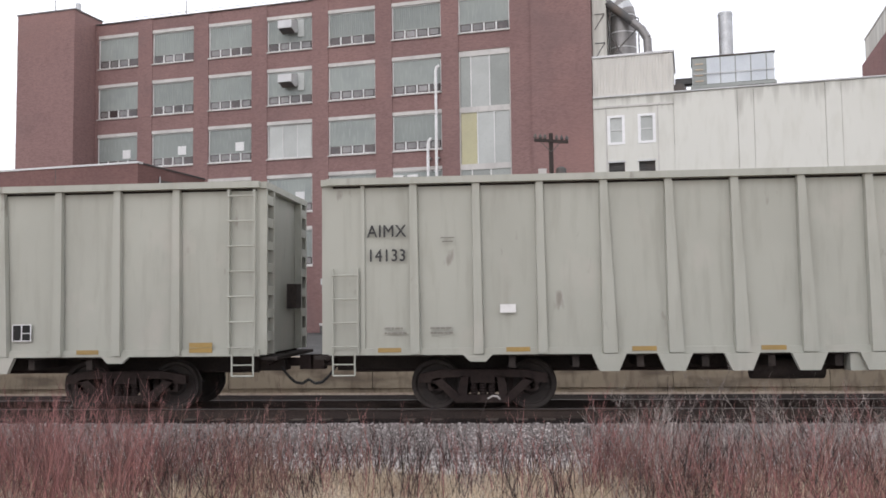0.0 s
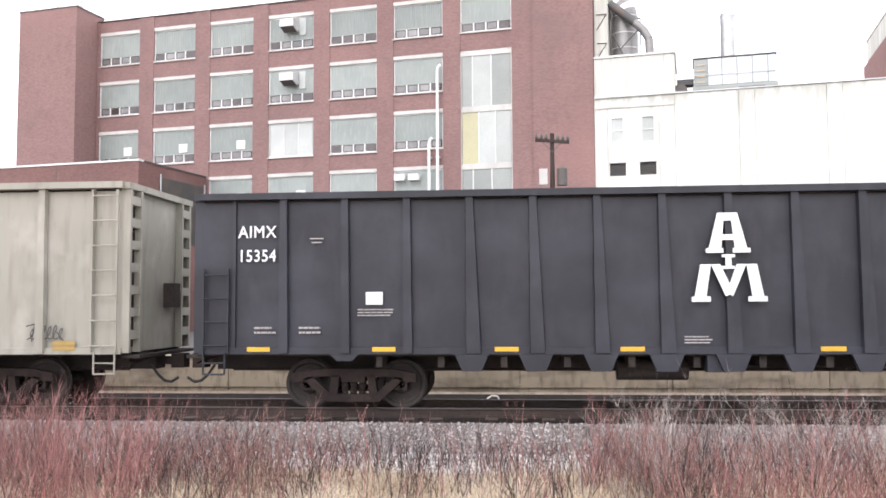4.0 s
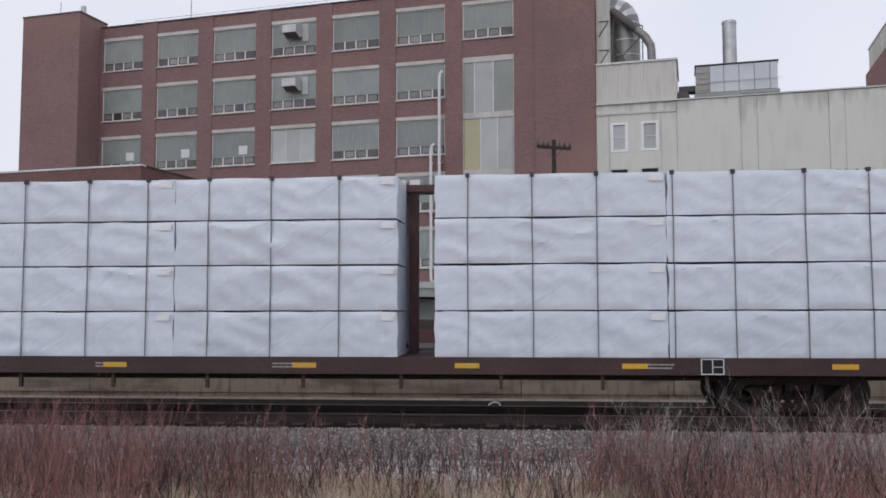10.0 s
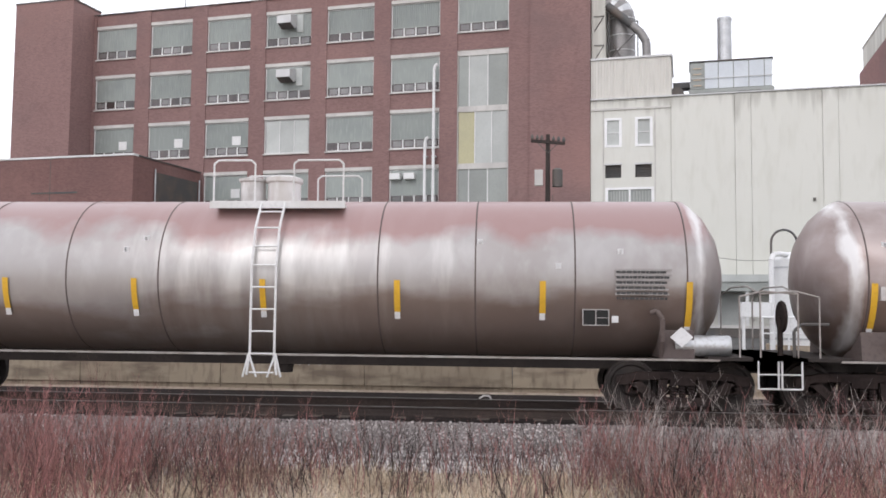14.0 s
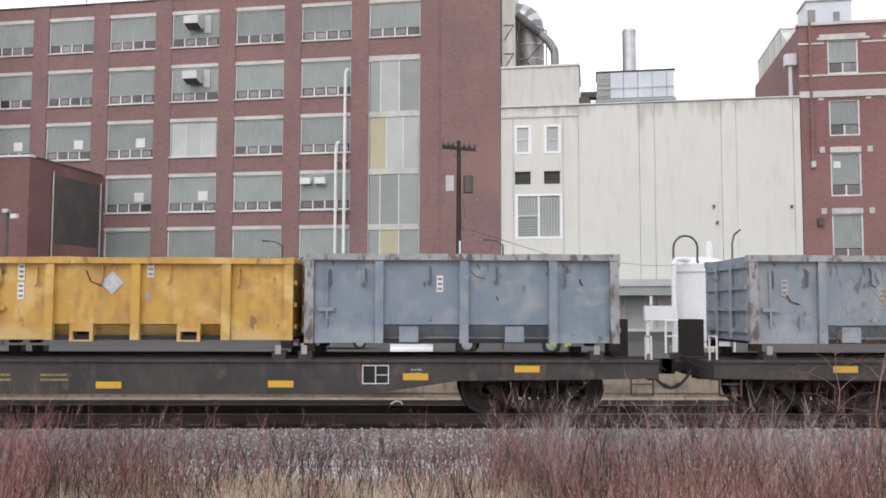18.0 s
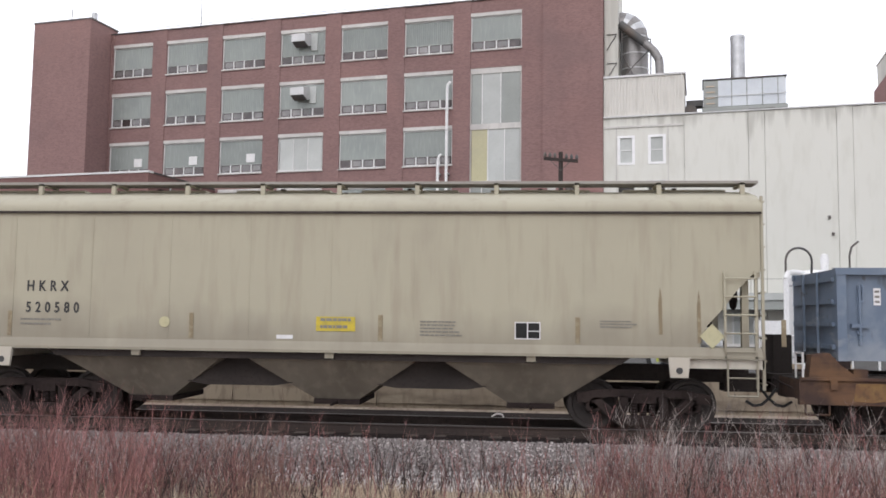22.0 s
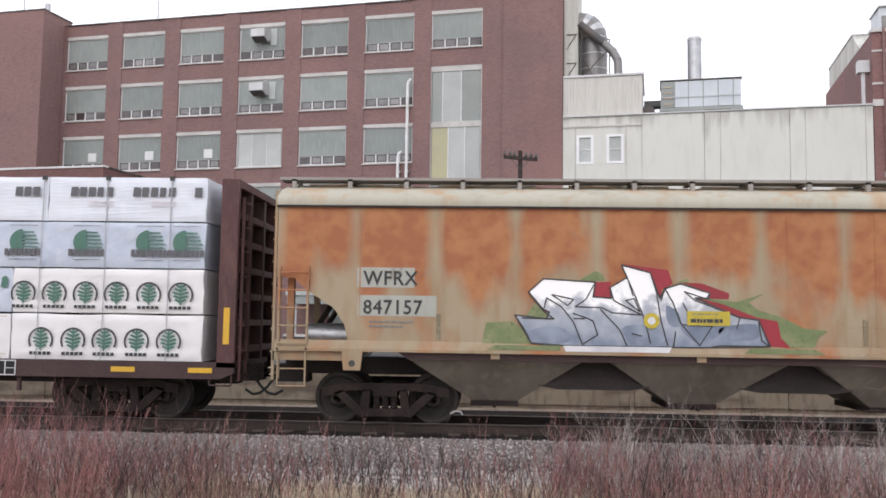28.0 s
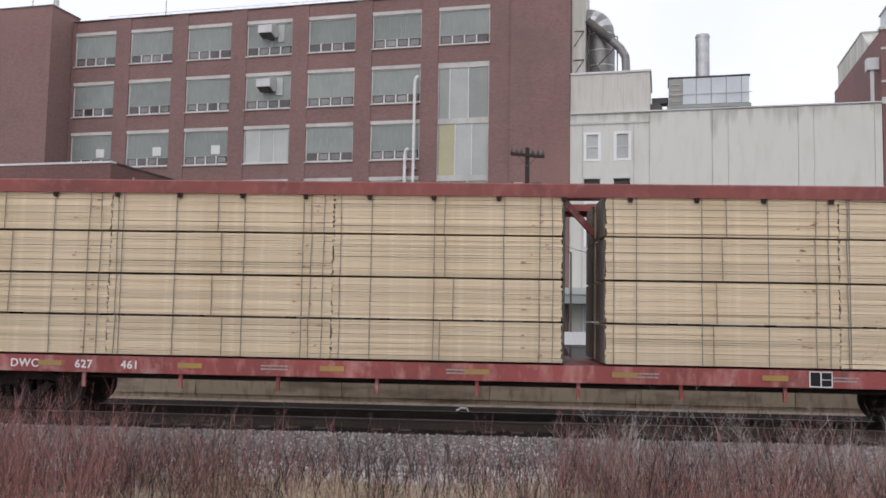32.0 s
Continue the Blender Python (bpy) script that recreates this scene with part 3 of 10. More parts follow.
# Painted highlight: a whitish band where each tank head curves in.
for paint in (TANK, TANK_RED):
    stain_and_light(paint, (0.75, 0.74, 0.73), 0.45, 0.75, (2.5, 1.2, 1.2), 6, 0.85, None, (9.3, 7.82, 0.26))
# Discharge bays: car paint darkened, with the shade under the car in its colour.
BAY_SHADE = surface("shaded_bay_paint", (0.19, 0.165, 0.13), (0.14, 0.12, 0.093), (0.24, 0.21, 0.165), rough=0.8, big=1.2, fine=5, streak=0.7)
HOPPER_RUST = rusted(surface("rusting_cream_paint", (0.375, 0.3, 0.2), (0.32, 0.25, 0.16), (0.31, 0.19, 0.1), rough=0.7, big=0.7, fine=4, streak=0.85, bump=0.1, bump_scale=5), (0.42, 0.185, 0.075), (0.34, 0.125, 0.055), 2.1, 3.35)


# ---- mesh helpers ----
class Geo:
    """Collects corners and faces of one part."""

    def __init__(self):
        self.v, self.f = [], []

    def add(self, verts, faces):
        k = len(self.v)
        self.v += [tuple(p) for p in verts]
        self.f += [tuple(i + k for i in q) for q in faces]
        return self

    def box(self, x0, x1, y0, y1, z0, z1):
        return self.add([(x, y, z) for z in (z0, z1) for y in (y0, y1) for x in (x0, x1)],
                        [(0, 2, 3, 1), (4, 5, 7, 6), (0, 1, 5, 4), (2, 6, 7, 3), (0, 4, 6, 2), (1, 3, 7, 5)])

    def slab(self, poly, a, b, axis="y"):
        """A polygon pushed from a to b along an axis; poly is (x, z) for y, (y, z) for x, (x, y) for z."""
        n = len(poly)
        put = {"y": lambda p, w: (p[0], w, p[1]), "x": lambda p, w: (w, p[0], p[1]), "z": lambda p, w: (p[0], p[1], w)}[axis]
        return self.add([put(p, w) for w in (a, b) for p in poly],
                        [tuple(range(n))[::-1], tuple(range(n, 2 * n))] + [(i, (i + 1) % n, n + (i + 1) % n, n + i) for i in range(n)])

    def rod(self, p, q, r, n=6, r2=None):
        p, q = Vector(p), Vector(q)
        d = (q - p).normalized()
        e = d.orthogonal().normalized()
        g = d.cross(e)
        r2 = r if r2 is None else r2
        ring = [(math.cos(2 * math.pi * i / n), math.sin(2 * math.pi * i / n)) for i in range(n)]
        return self.add([w + (e * c + g * s) * rr for w, rr in ((p, r), (q, r2)) for c, s in ring],
                        [tuple(range(n))[::-1], tuple(range(n, 2 * n))] + [(i, (i + 1) % n, n + (i + 1) % n, n + i) for i in range(n)])

    def line(self, pts, r, n=6):
        for p, q in zip(pts, pts[1:]):
            self.rod(p, q, r, n)
        return self

    def lathe(self, prof, centre, axis="y", n=20):
        """Rings of (distance along the axis, radius) turned round an axis through centre."""
        c = Vector(centre)
        put = {"y": lambda d, a, b: Vector((a, d, b)), "z": lambda d, a, b: Vector((a, b, d)), "x": lambda d, a, b: Vector((d, a, b))}[axis]
        vs, fs, m = [], [], len(prof)
        for d, r in prof:
            vs += [c + put(d, r * math.cos(2 * math.pi * i / n), r * math.sin(2 * math.pi * i / n)) for i in range(n)]
        for k in range(m - 1):
            fs += [(k * n + i, k * n + (i + 1) % n, (k + 1) * n + (i + 1) % n, (k + 1) * n + i) for i in range(n)]
        fs += [tuple(range(n))[::-1], tuple(range((m - 1) * n, m * n))]
        return self.add(vs, fs)

    def mesh(self, name, smooth=False):
        me = bpy.data.meshes.new(name)
        me.from_pydata(self.v, [], self.f)
        bm = bmesh.new()
        bm.from_mesh(me)
        bmesh.ops.recalc_face_normals(bm, faces=bm.faces)
        bm.to_mesh(me)
        bm.free()
        if smooth:
            me.shade_smooth()
            me.set_sharp_from_angle(angle=radians(38))
        return me


def part(name, g, material, parent=None, label="", at=None, smooth=False):
    me = g.mesh(name, smooth) if isinstance(g, Geo) else g
    if not me.materials:
        me.materials.append(material)
    ob = new(name, me)
    if parent:
        ob.parent = parent
    if at is not None:
        ob.matrix_basis = at
    if label:
        ob["label"] = label
    return ob


def thing(name, label, category, at=None, group="", kind=""):
    ob = new(name)
    ob.empty_display_size = 0.3
    if at is not None:
        ob.matrix_basis = at
    return tagged(ob, label, category, group, kind)


FONT = {}


def lettering(text, height, material, parent, x, y, z, name="lettering", stretch=1.0, bold=0.0):
    """Raised stencil letters on a side that faces the bank; x is their left edge, z their foot."""
    key = (text, height, material.name, stretch, bold)
    if key not in FONT:
        cu = bpy.data.curves.new("letters", "FONT")
        cu.body, cu.size, cu.extrude, cu.resolution_u, cu.space_character = text, height * 1.37, 0.003, 3, 1.1
        tmp = new("letters", cu)
        bpy.context.view_layer.update()
        me = bpy.data.meshes.new_from_object(tmp.evaluated_get(bpy.context.evaluated_depsgraph_get()))
        bpy.data.objects.remove(tmp)
        bpy.data.curves.remove(cu)
        me.name = "letters"
        me.transform(Matrix.Diagonal((stretch, 1, 1, 1)))
        if bold:
            # heavier strokes: the same letters again, a little to either side
            bm = bmesh.new()
            for k, (dx, dy) in enumerate(((0, 0), (bold, 0), (-bold, 0), (0, bold), (0, -bold))):
                copy = me.copy()
                copy.transform(Matrix.Translation((dx, dy, 0.0004 * k)))
                bm.from_mesh(copy)
                bpy.data.meshes.remove(copy)
            bm.to_mesh(me)
            bm.free()
        me.materials.clear()
        me.materials.append(material)
        FONT[key] = me
    ob = new(name, FONT[key])
    ob.parent = parent
    ob.matrix_basis = pose(x, y, z, 90, 0, 0)
    return ob

# ---- ground, line and wall ----
TRACK_Y = 17.1


def ground_sheet():
    prof = [(-600, 0.35), (-3, 0.35), (0, 0.3), (3, 0.1), (6, -0.45), (9, -0.72), (12, -0.78), (15.0, -0.76), (16.5, -0.62), (19.6, -0.52), (23.4, -0.52), (23.7, -0.3), (24.2, -0.1), (60, -0.1), (1500, -0.1)]
    xs = [-1500, -200, -60] + [i * 1.5 for i in range(-20, 21)] + [60, 200, 1500]
    rows = []
    for (y0, z0), (y1, z1) in zip(prof, prof[1:]):
        k = 6 if 0 <= y0 < 16 else 1
        rows += [(y0 + (y1 - y0) * i / k, z0 + (z1 - z0) * i / k) for i in range(k)]
    rows.append(prof[-1])
    g = Geo()
    n = len(xs)
    vs = [(x, y, z + (0.07 * noise.noise(Vector((x * 0.5, y * 0.5, 3))) if abs(x) < 35 and 0 < y < 15 else 0)) for y, z in rows for x in xs]
    g.add(vs, [(j * n + i, j * n + i + 1, (j + 1) * n + i + 1, (j + 1) * n + i) for j in range(len(rows) - 1) for i in range(n - 1)])
    return tagged(part("ground", g, SOIL, smooth=True), "brown winter soil with dead plant litter sloping to the railway", "ground", kind="structure")


ground_sheet()
bed = part("ballast", Geo().slab([(14.95, -0.8), (15.35, -0.62), (15.82, -0.22), (15.97, -0.185), (18.95, -0.185), (19.5, -0.5), (19.5, -0.8)], -420, 420, "x"), GRAVEL)
tagged(bed, "grey crushed stone ballast bed under the rails", "ballast", kind="structure")


def stones(name, label, material, count, span, yr, size, seed):
    rng = random.Random(seed)
    g = Geo()
    for _ in range(count):
        x, y = rng.uniform(*span), rng.uniform(*yr)
        z = np.interp(y, [13.7, 14.95, 15.35, 15.82, 15.97, 18.95], [-0.77, -0.76, -0.61, -0.22, -0.185, -0.185])
        r = rng.uniform(*size)
        a = rng.uniform(0, 6.28)
        pts = []
        for dz, rr, k in ((-0.5, 0.8, 4), (0.45, 0.62, 4)):
            pts += [(x + r * rr * math.cos(a + 1.57 * i + rng.uniform(-0.3, 0.3)), y + r * rr * math.sin(a + 1.57 * i + rng.uniform(-0.3, 0.3)), z + r * dz * rng.uniform(0.7, 1.2) + r * 0.3) for i in range(k)]
        g.add(pts, [(4, 5, 6, 7), (0, 1, 5, 4), (1, 2, 6, 5), (2, 3, 7, 6), (3, 0, 4, 7)])
    me = bpy.data.meshes.new(name)
    me.from_pydata(g.v, [], g.f)
    return tagged(part(name, me, material), label, "gravel", kind="stuff")


stones("ballast_stones", "loose grey ballast stones on the track shoulder", STONE, 19000, (-16, 17), (14.95, 15.84), (0.016, 0.036), 4)
# Oily cinders, coloured near black to hold the train's shade as well.
tagged(part("track_grime", Geo().slab([(15.84, -0.3), (15.85, -0.2), (15.99, -0.178), (18.9, -0.178), (19.4, -0.47), (23.5, -0.47), (23.5, -0.6), (19.0, -0.6)], -420, 420, "x"), CINDER_SHADE), "oily cinders with the train's shade painted in, between and behind the rails", "ballast", kind="structure")
stones("pale_gravel", "pale gravel scattered along the toe of the ballast", STONE_PALE, 27000, (-12, 14), (14.0, 15.2), (0.014, 0.036), 5)

track = thing("railway_track", "rusty railway track on dark timber sleepers", "track", kind="structure")
for name, y in (("rail", -0.7525), ("rail", 0.7525)):
    g = Geo().slab([(y - 0.07, -0.185), (y + 0.07, -0.185), (y + 0.07, -0.165), (y + 0.012, -0.145), (y + 0.012, -0.05), (y + 0.037, -0.035), (y + 0.037, -0.012), (y - 0.037, -0.012), (y - 0.037, -0.035), (y - 0.012, -0.05), (y - 0.012, -0.145), (y - 0.07, -0.165)], -420, 420, "x")
    r = part(name, g, RAIL, track, at=pose(0, TRACK_Y, 0))
    part("rail_head", Geo().box(-420, 420, y - 0.033, y + 0.033, -0.0125, -0.001), RAIL_HEAD, r, "shiny worn running surface")
tie_mesh = Geo().box(-0.115, 0.115, -1.08, 1.3, -0.36, -0.172).mesh("tie")
for i in range(-48, 49):
    part("tie", tie_mesh, TIE, track, at=pose(i * 0.52 + random.uniform(-0.02, 0.02), TRACK_Y + random.uniform(-0.04, 0.04), random.uniform(-0.008, 0.0), 0, 0, random.uniform(-1, 1)))

low_wall = thing("retaining_wall", "low weathered concrete wall beside the railway track", "wall", kind="structure")
for i in range(-20, 21):
    dz = random.uniform(-0.02, 0.02)
    g = Geo().slab([(23.54, -0.6), (23.54, -0.3), (23.5, -0.29), (23.5, 0.5 + dz), (23.46, 0.51 + dz), (23.46, 0.58 + dz), (23.9, 0.58 + dz), (23.9, -0.6)], i * 4.0 + 0.01, i * 4.0 + 3.99, "x")
    part("wall_panel", g, CONCRETE, low_wall)
tagged(part("yard_pavement", Geo().box(-160, 160, 23.9, 75, -0.4, 0.0), ASPHALT), "worn grey asphalt yard before the factory", "pavement", kind="structure")

# ---- factory, in its own space: x along its front, y away from the line ----
FRONT = pose(0, 62, 0, 0, 0, -11)
BAY, COL0, WIN_W = 5.19, -35.36, 3.86
ROWS = [(21.95, 24.78), (17.72, 20.6), (13.47, 16.42), (9.28, 12.2), (5.12, 8.15)]


def window_unit(parent, x, z0, z1, kind, k):
    """A wide factory window set into its opening: lintel, frame, translucent upper panel, four small panes."""
    rng = random.Random(k)
    w, top = WIN_W, z1 - 0.27
    win = part("window", Geo().box(x, x + w, 0.16, 0.26, z0, z0 + 0.1).box(x, x + 0.09, 0.16, 0.26, z0 + 0.1, top).box(x + w - 0.09, x + w, 0.16, 0.26, z0 + 0.1, top).box(x + 0.09, x + w - 0.09, 0.17, 0.26, top - 0.07, top), WHITE_FRAME, parent, "white-framed factory window")
    part("lintel", Geo().box(x, x + w, 0.04, 0.3, top + 0.003, z1), LINTEL, win, "pale concrete lintel")
    part("sill", Geo().box(x - 0.04, x + w + 0.04, -0.06, 0.15, z0 - 0.09, z0 - 0.003), LINTEL, win)
    if kind == "panels":
        n = 3
        for i in range(n):
            a = x + 0.1 + (w - 0.2) * i / n
            part("panel", Geo().box(a + 0.03, a + (w - 0.2) / n - 0.03, 0.19, 0.24, z0 + 0.1, top - 0.08), PANEL_PALE, win)
            if i:
                part("mullion", Geo().box(a - 0.03, a + 0.03, 0.15, 0.25, z0 + 0.1, top - 0.08), WHITE_FRAME, win)
        return win
    split = z0 + 0.72
    part("transom", Geo().box(x + 0.09, x + w - 0.09, 0.16, 0.25, split - 0.04, split + 0.04), PANEL_GREY, win)
    if kind == "ribbed":
        m = 22
        step = (w - 0.18) / m
        zig = [(x + 0.09 + i * step / 2, 0.175 if i % 2 else 0.21) for i in range(2 * m + 1)]
        part("corrugated_panel", Geo().slab(zig + [(x + w - 0.09, 0.24), (x + 0.09, 0.24)], split + 0.04, top - 0.07, "z"), BLIND, win, "ribbed translucent panel")
    else:
        part("panel", Geo().box(x + 0.09, x + w - 0.09, 0.19, 0.24, split + 0.04, top - 0.07), BLIND, win, "grey-green translucent panel")
    for i in range(4):
        a = x + 0.09 + (w - 0.18) * i / 4
        b = a + (w - 0.18) / 4
        part("sash", Geo().box(a + 0.05, b - 0.05, 0.2, 0.23, z0 + 0.1, split - 0.04), GLASS, win, "dark hopper sash")
        part("pane", Geo().box(a + 0.14, b - 0.14, 0.185, 0.199, z0 + 0.19, split - 0.12), GLASS if rng.random() < 0.3 else PANE_PALE, win)
        if i:
            part("mullion", Geo().box(a - 0.05, a + 0.05, 0.14, 0.25, z0 + 0.1, split - 0.04), WHITE_FRAME, win)
    if kind == "square":
        part("vent_plate", Geo().box(x + w * 0.62, x + w * 0.62 + 0.75, 0.13, 0.19, z0 + 0.85, z0 + 1.55), CONCRETE_WHITE, win, "square white plate")
    return win


def factory():
    f = thing("factory_building", "five-storey red brick factory with wide white-framed windows", "building", FRONT)
    edges = [COL0 + BAY * i for i in range(7)]
    # piers between the bays, standing 10 cm proud
    for i, x in enumerate(edges):
        right = x + WIN_W
        nxt = edges[i + 1] if i < 6 else 5.48
        part("pier", Geo().box(right, nxt, 0.0, 0.6, -0.3, 25.72), BRICK, f)
    for x in edges[:6]:
        zs = [-0.3] + [z for r in reversed(ROWS) for z in r] + [25.7]
        for a, b in zip(zs[::2], zs[1::2]):
            part("spandrel", Geo().box(x + 0.002, x + WIN_W - 0.002, 0.06, 0.58, a, b), BRICK, f)
    part("pier", Geo().box(-35.6, COL0, 0.0, 0.6, -0.3, 25.72), BRICK, f)
    part("flank_pilaster", Geo().box(1.2, 5.48, -0.14, -0.002, -0.3, 25.7), BRICK, f)
    part("side_wall", Geo().box(-35.6, -35.0, 0.61, 22, -0.3, 25.7).box(4.9, 5.48, 0.61, 22, -0.3, 25.7).box(-35.0, 4.9, 21.4, 22, -0.3, 25.7), BRICK, f)
    part("roof", Geo().box(-35.0, 4.9, 0.61, 21.4, 25.2, 25.45), ROOF, f)
    part("coping", Geo().box(-35.6, 5.5, -0.05, 0.63, 25.725, 25.8), STEEL_DARK, f, "thin dark roof coping")
    part("floor_slab", Geo().box(-35, 4.9, 1.4, 21.3, 20.9, 21.0), ROOF, f)
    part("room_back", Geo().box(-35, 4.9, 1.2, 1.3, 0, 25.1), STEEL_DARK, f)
    rail = part("roof_railing", Geo().box(-33, 0, 1.0, 1.03, 26.4, 26.43), STEEL, f)
    for i in range(18):
        part("rail_post", Geo().rod((-33 + i * 1.94, 1.015, 25.4), (-33 + i * 1.94, 1.015, 26.4), 0.02, 5), STEEL, rail)
    part("aerial", Geo().rod((-27.6, 0.9, 25.4), (-27.6, 0.9, 29.5), 0.035, 5, 0.015), STEEL_DARK, f, "thin roof aerial")
    kinds = {(0, 6): "plain", (2, 3): "panels"}
    for r, (z0, z1) in enumerate(ROWS):
        for c in range(7):
            x = edges[c]
            if c == 6 and r >= 1:
                continue
            kind = kinds.get((r, c), "ribbed" if r == 0 or (r == 1 and c in (1, 2)) else "plain")
            if (r, c) in ((2, 0), (2, 1), (2, 2), (3, 2), (3, 3)):
                kind = "square"
            window_unit(f, x, z0, z1, kind, r * 7 + c)
    # the stair bay: tall panels with pale bands
    x, w = edges[6], WIN_W
    fills = [(PANEL_GREY, PANEL_PALE, PANEL_GREY), (PANEL_YELLOW, PANEL_PALE, PANEL_PALE), (PANEL_GREY, PANEL_GREY, PANEL_GREY), (PANEL_GREY, PANEL_YELLOW, PANEL_GREY)]
    for r in range(4):
        z1 = ROWS[r + 1][1]
        z0 = ROWS[r + 2][1] if r < 3 else 4.3
        st = part("stair_window", Geo().box(x, x + w, 0.1, 0.3, z1 - 0.42, z1).box(x + w - 0.1, x + w, 0.1, 0.26, z0, z1 - 0.42).box(x, x + 0.08, 0.1, 0.26, z0, z1 - 0.42), LINTEL, f, "tall pale stair window")
        cuts = [x + 0.08, x + 0.9, x + 2.3, x + w - 0.1] if r != 1 else [x + 0.08, x + 1.35, x + 2.6, x + w - 0.1]
        for i in range(3):
            part("panel", Geo().box(cuts[i] + 0.03, cuts[i + 1] - 0.03, 0.17, 0.24, z0, z1 - 0.42), fills[r][i], st)
            if i:
                part("mullion", Geo().box(cuts[i] - 0.04, cuts[i] + 0.04, 0.12, 0.24, z0, z1 - 0.42), WHITE_FRAME, st)
    part("base_wall", Geo().box(x, x + w, 0.05, 0.55, -0.3, 4.3), BRICK, f)
    part("spandrel", Geo().box(x + 0.002, x + w - 0.002, 0.06, 0.58, ROWS[1][1], ROWS[0][0]), BRICK, f)
    part("spandrel", Geo().box(x + 0.002, x + w - 0.002, 0.06, 0.58, ROWS[0][1], 25.7), BRICK, f)
    # sheet-metal hoods over two vents and small hung units
    for r in (0, 1):
        z = ROWS[r][0] + 1.35
        x = edges[3] + 1.45
        h = part("vent_hood", Geo().slab([(-1.0, z + 0.15), (-1.0, z + 0.75), (-0.25, z + 0.95), (0.12, z + 0.95), (0.12, z + 0.1), (-0.25, z - 0.1)], x, x + 1.15, "x"), COPING, f, "bright sheet-metal vent hood")
        part("vent_mouth", Geo().slab([(-1.0, z + 0.12), (-0.25, z - 0.13), (-0.25, z - 0.1), (-1.0, z + 0.15)], x + 0.06, x + 1.09, "x"), STEEL_DARK, h)
        part("vent_board", Geo().box(x + 1.16, x + 1.7, 0.1, 0.18, z - 0.3, z + 1.05), PANEL_PALE, h)
    for x in (edges[5] + 0.15, edges[5] + 1.25):
        part("window_fan_box", Geo().box(x, x + 0.8, -0.35, 0.15, 11.15, 11.6), CONCRETE_WHITE, f, "small white window unit")
    return f


factory()


def stair_tower():
    t = thing("stair_tower", "plain red brick stair tower higher than the factory roof", "building", FRONT)
    part("wall", Geo().box(-41.2, -35.62, -2.6, 0.8, -0.3, 26.25), BRICK, t)
    part("coping", Geo().box(-41.25, -35.55, -2.65, 0.85, 26.253, 26.36), STEEL_DARK, t)
    part("vent_stub", Geo().rod((-36.1, -1.6, 26.37), (-36.1, -1.6, 27.1), 0.22, 10), STEEL, t, smooth=True)
    part("aerial", Geo().rod((-38.1, -1.9, 26.37), (-38.1, -1.9, 27.5), 0.03, 5), STEEL_DARK, t)


stair_tower()


def annex():
    a = thing("annex_building", "low brown-red brick annex with white roof edge", "building", FRONT)
    g = Geo().box(-75, -25.1, -8.9, -8.4, -0.3, 12.1).box(-25.6, -25.1, -8.4, -0.22, -0.3, 12.1).box(-75, -74.5, -8.4, -3, -0.3, 12.1)
    part("wall", g, BRICK_DARK, a)
    part("roof", Geo().box(-74.5, -25.6, -8.4, -2.8, 11.7, 11.85), ROOF, a)
    part("coping", Geo().box(-75, -25.05, -8.96, -8.35, 12.103, 12.24), WHITE_FRAME, a, "white metal roof edge")
    part("side_coping", Geo().box(-25.65, -25.04, -8.34, -0.2, 12.103, 12.22), STEEL_DARK, a)
    part("crack_course", Geo().box(-33.5, -29.6, -8.935, -8.902, 9.55, 9.68), STEEL_DARK, a, "dark broken brick course")
    part("sheet_panel", Geo().box(-25.097, -25.04, -6.3, -0.7, 6.6, 11.3), STEEL_DARK, a, "dark sheet panel on the side wall")
    for y in (-6.4, -0.5):
        part("downpipe", Geo().rod((-25.0, y, 0), (-25.0, y, 11.5), 0.06, 6), STEEL, a)
    part("seam", Geo().box(-31.95, -31.9, -8.91, -8.902, 0, 12.1), STEEL_DARK, a)


annex()


BRIGHT_FRAME = surface("fresh_white_frame_paint", (0.9, 0.9, 0.9), (0.84, 0.84, 0.84), rough=0.4)


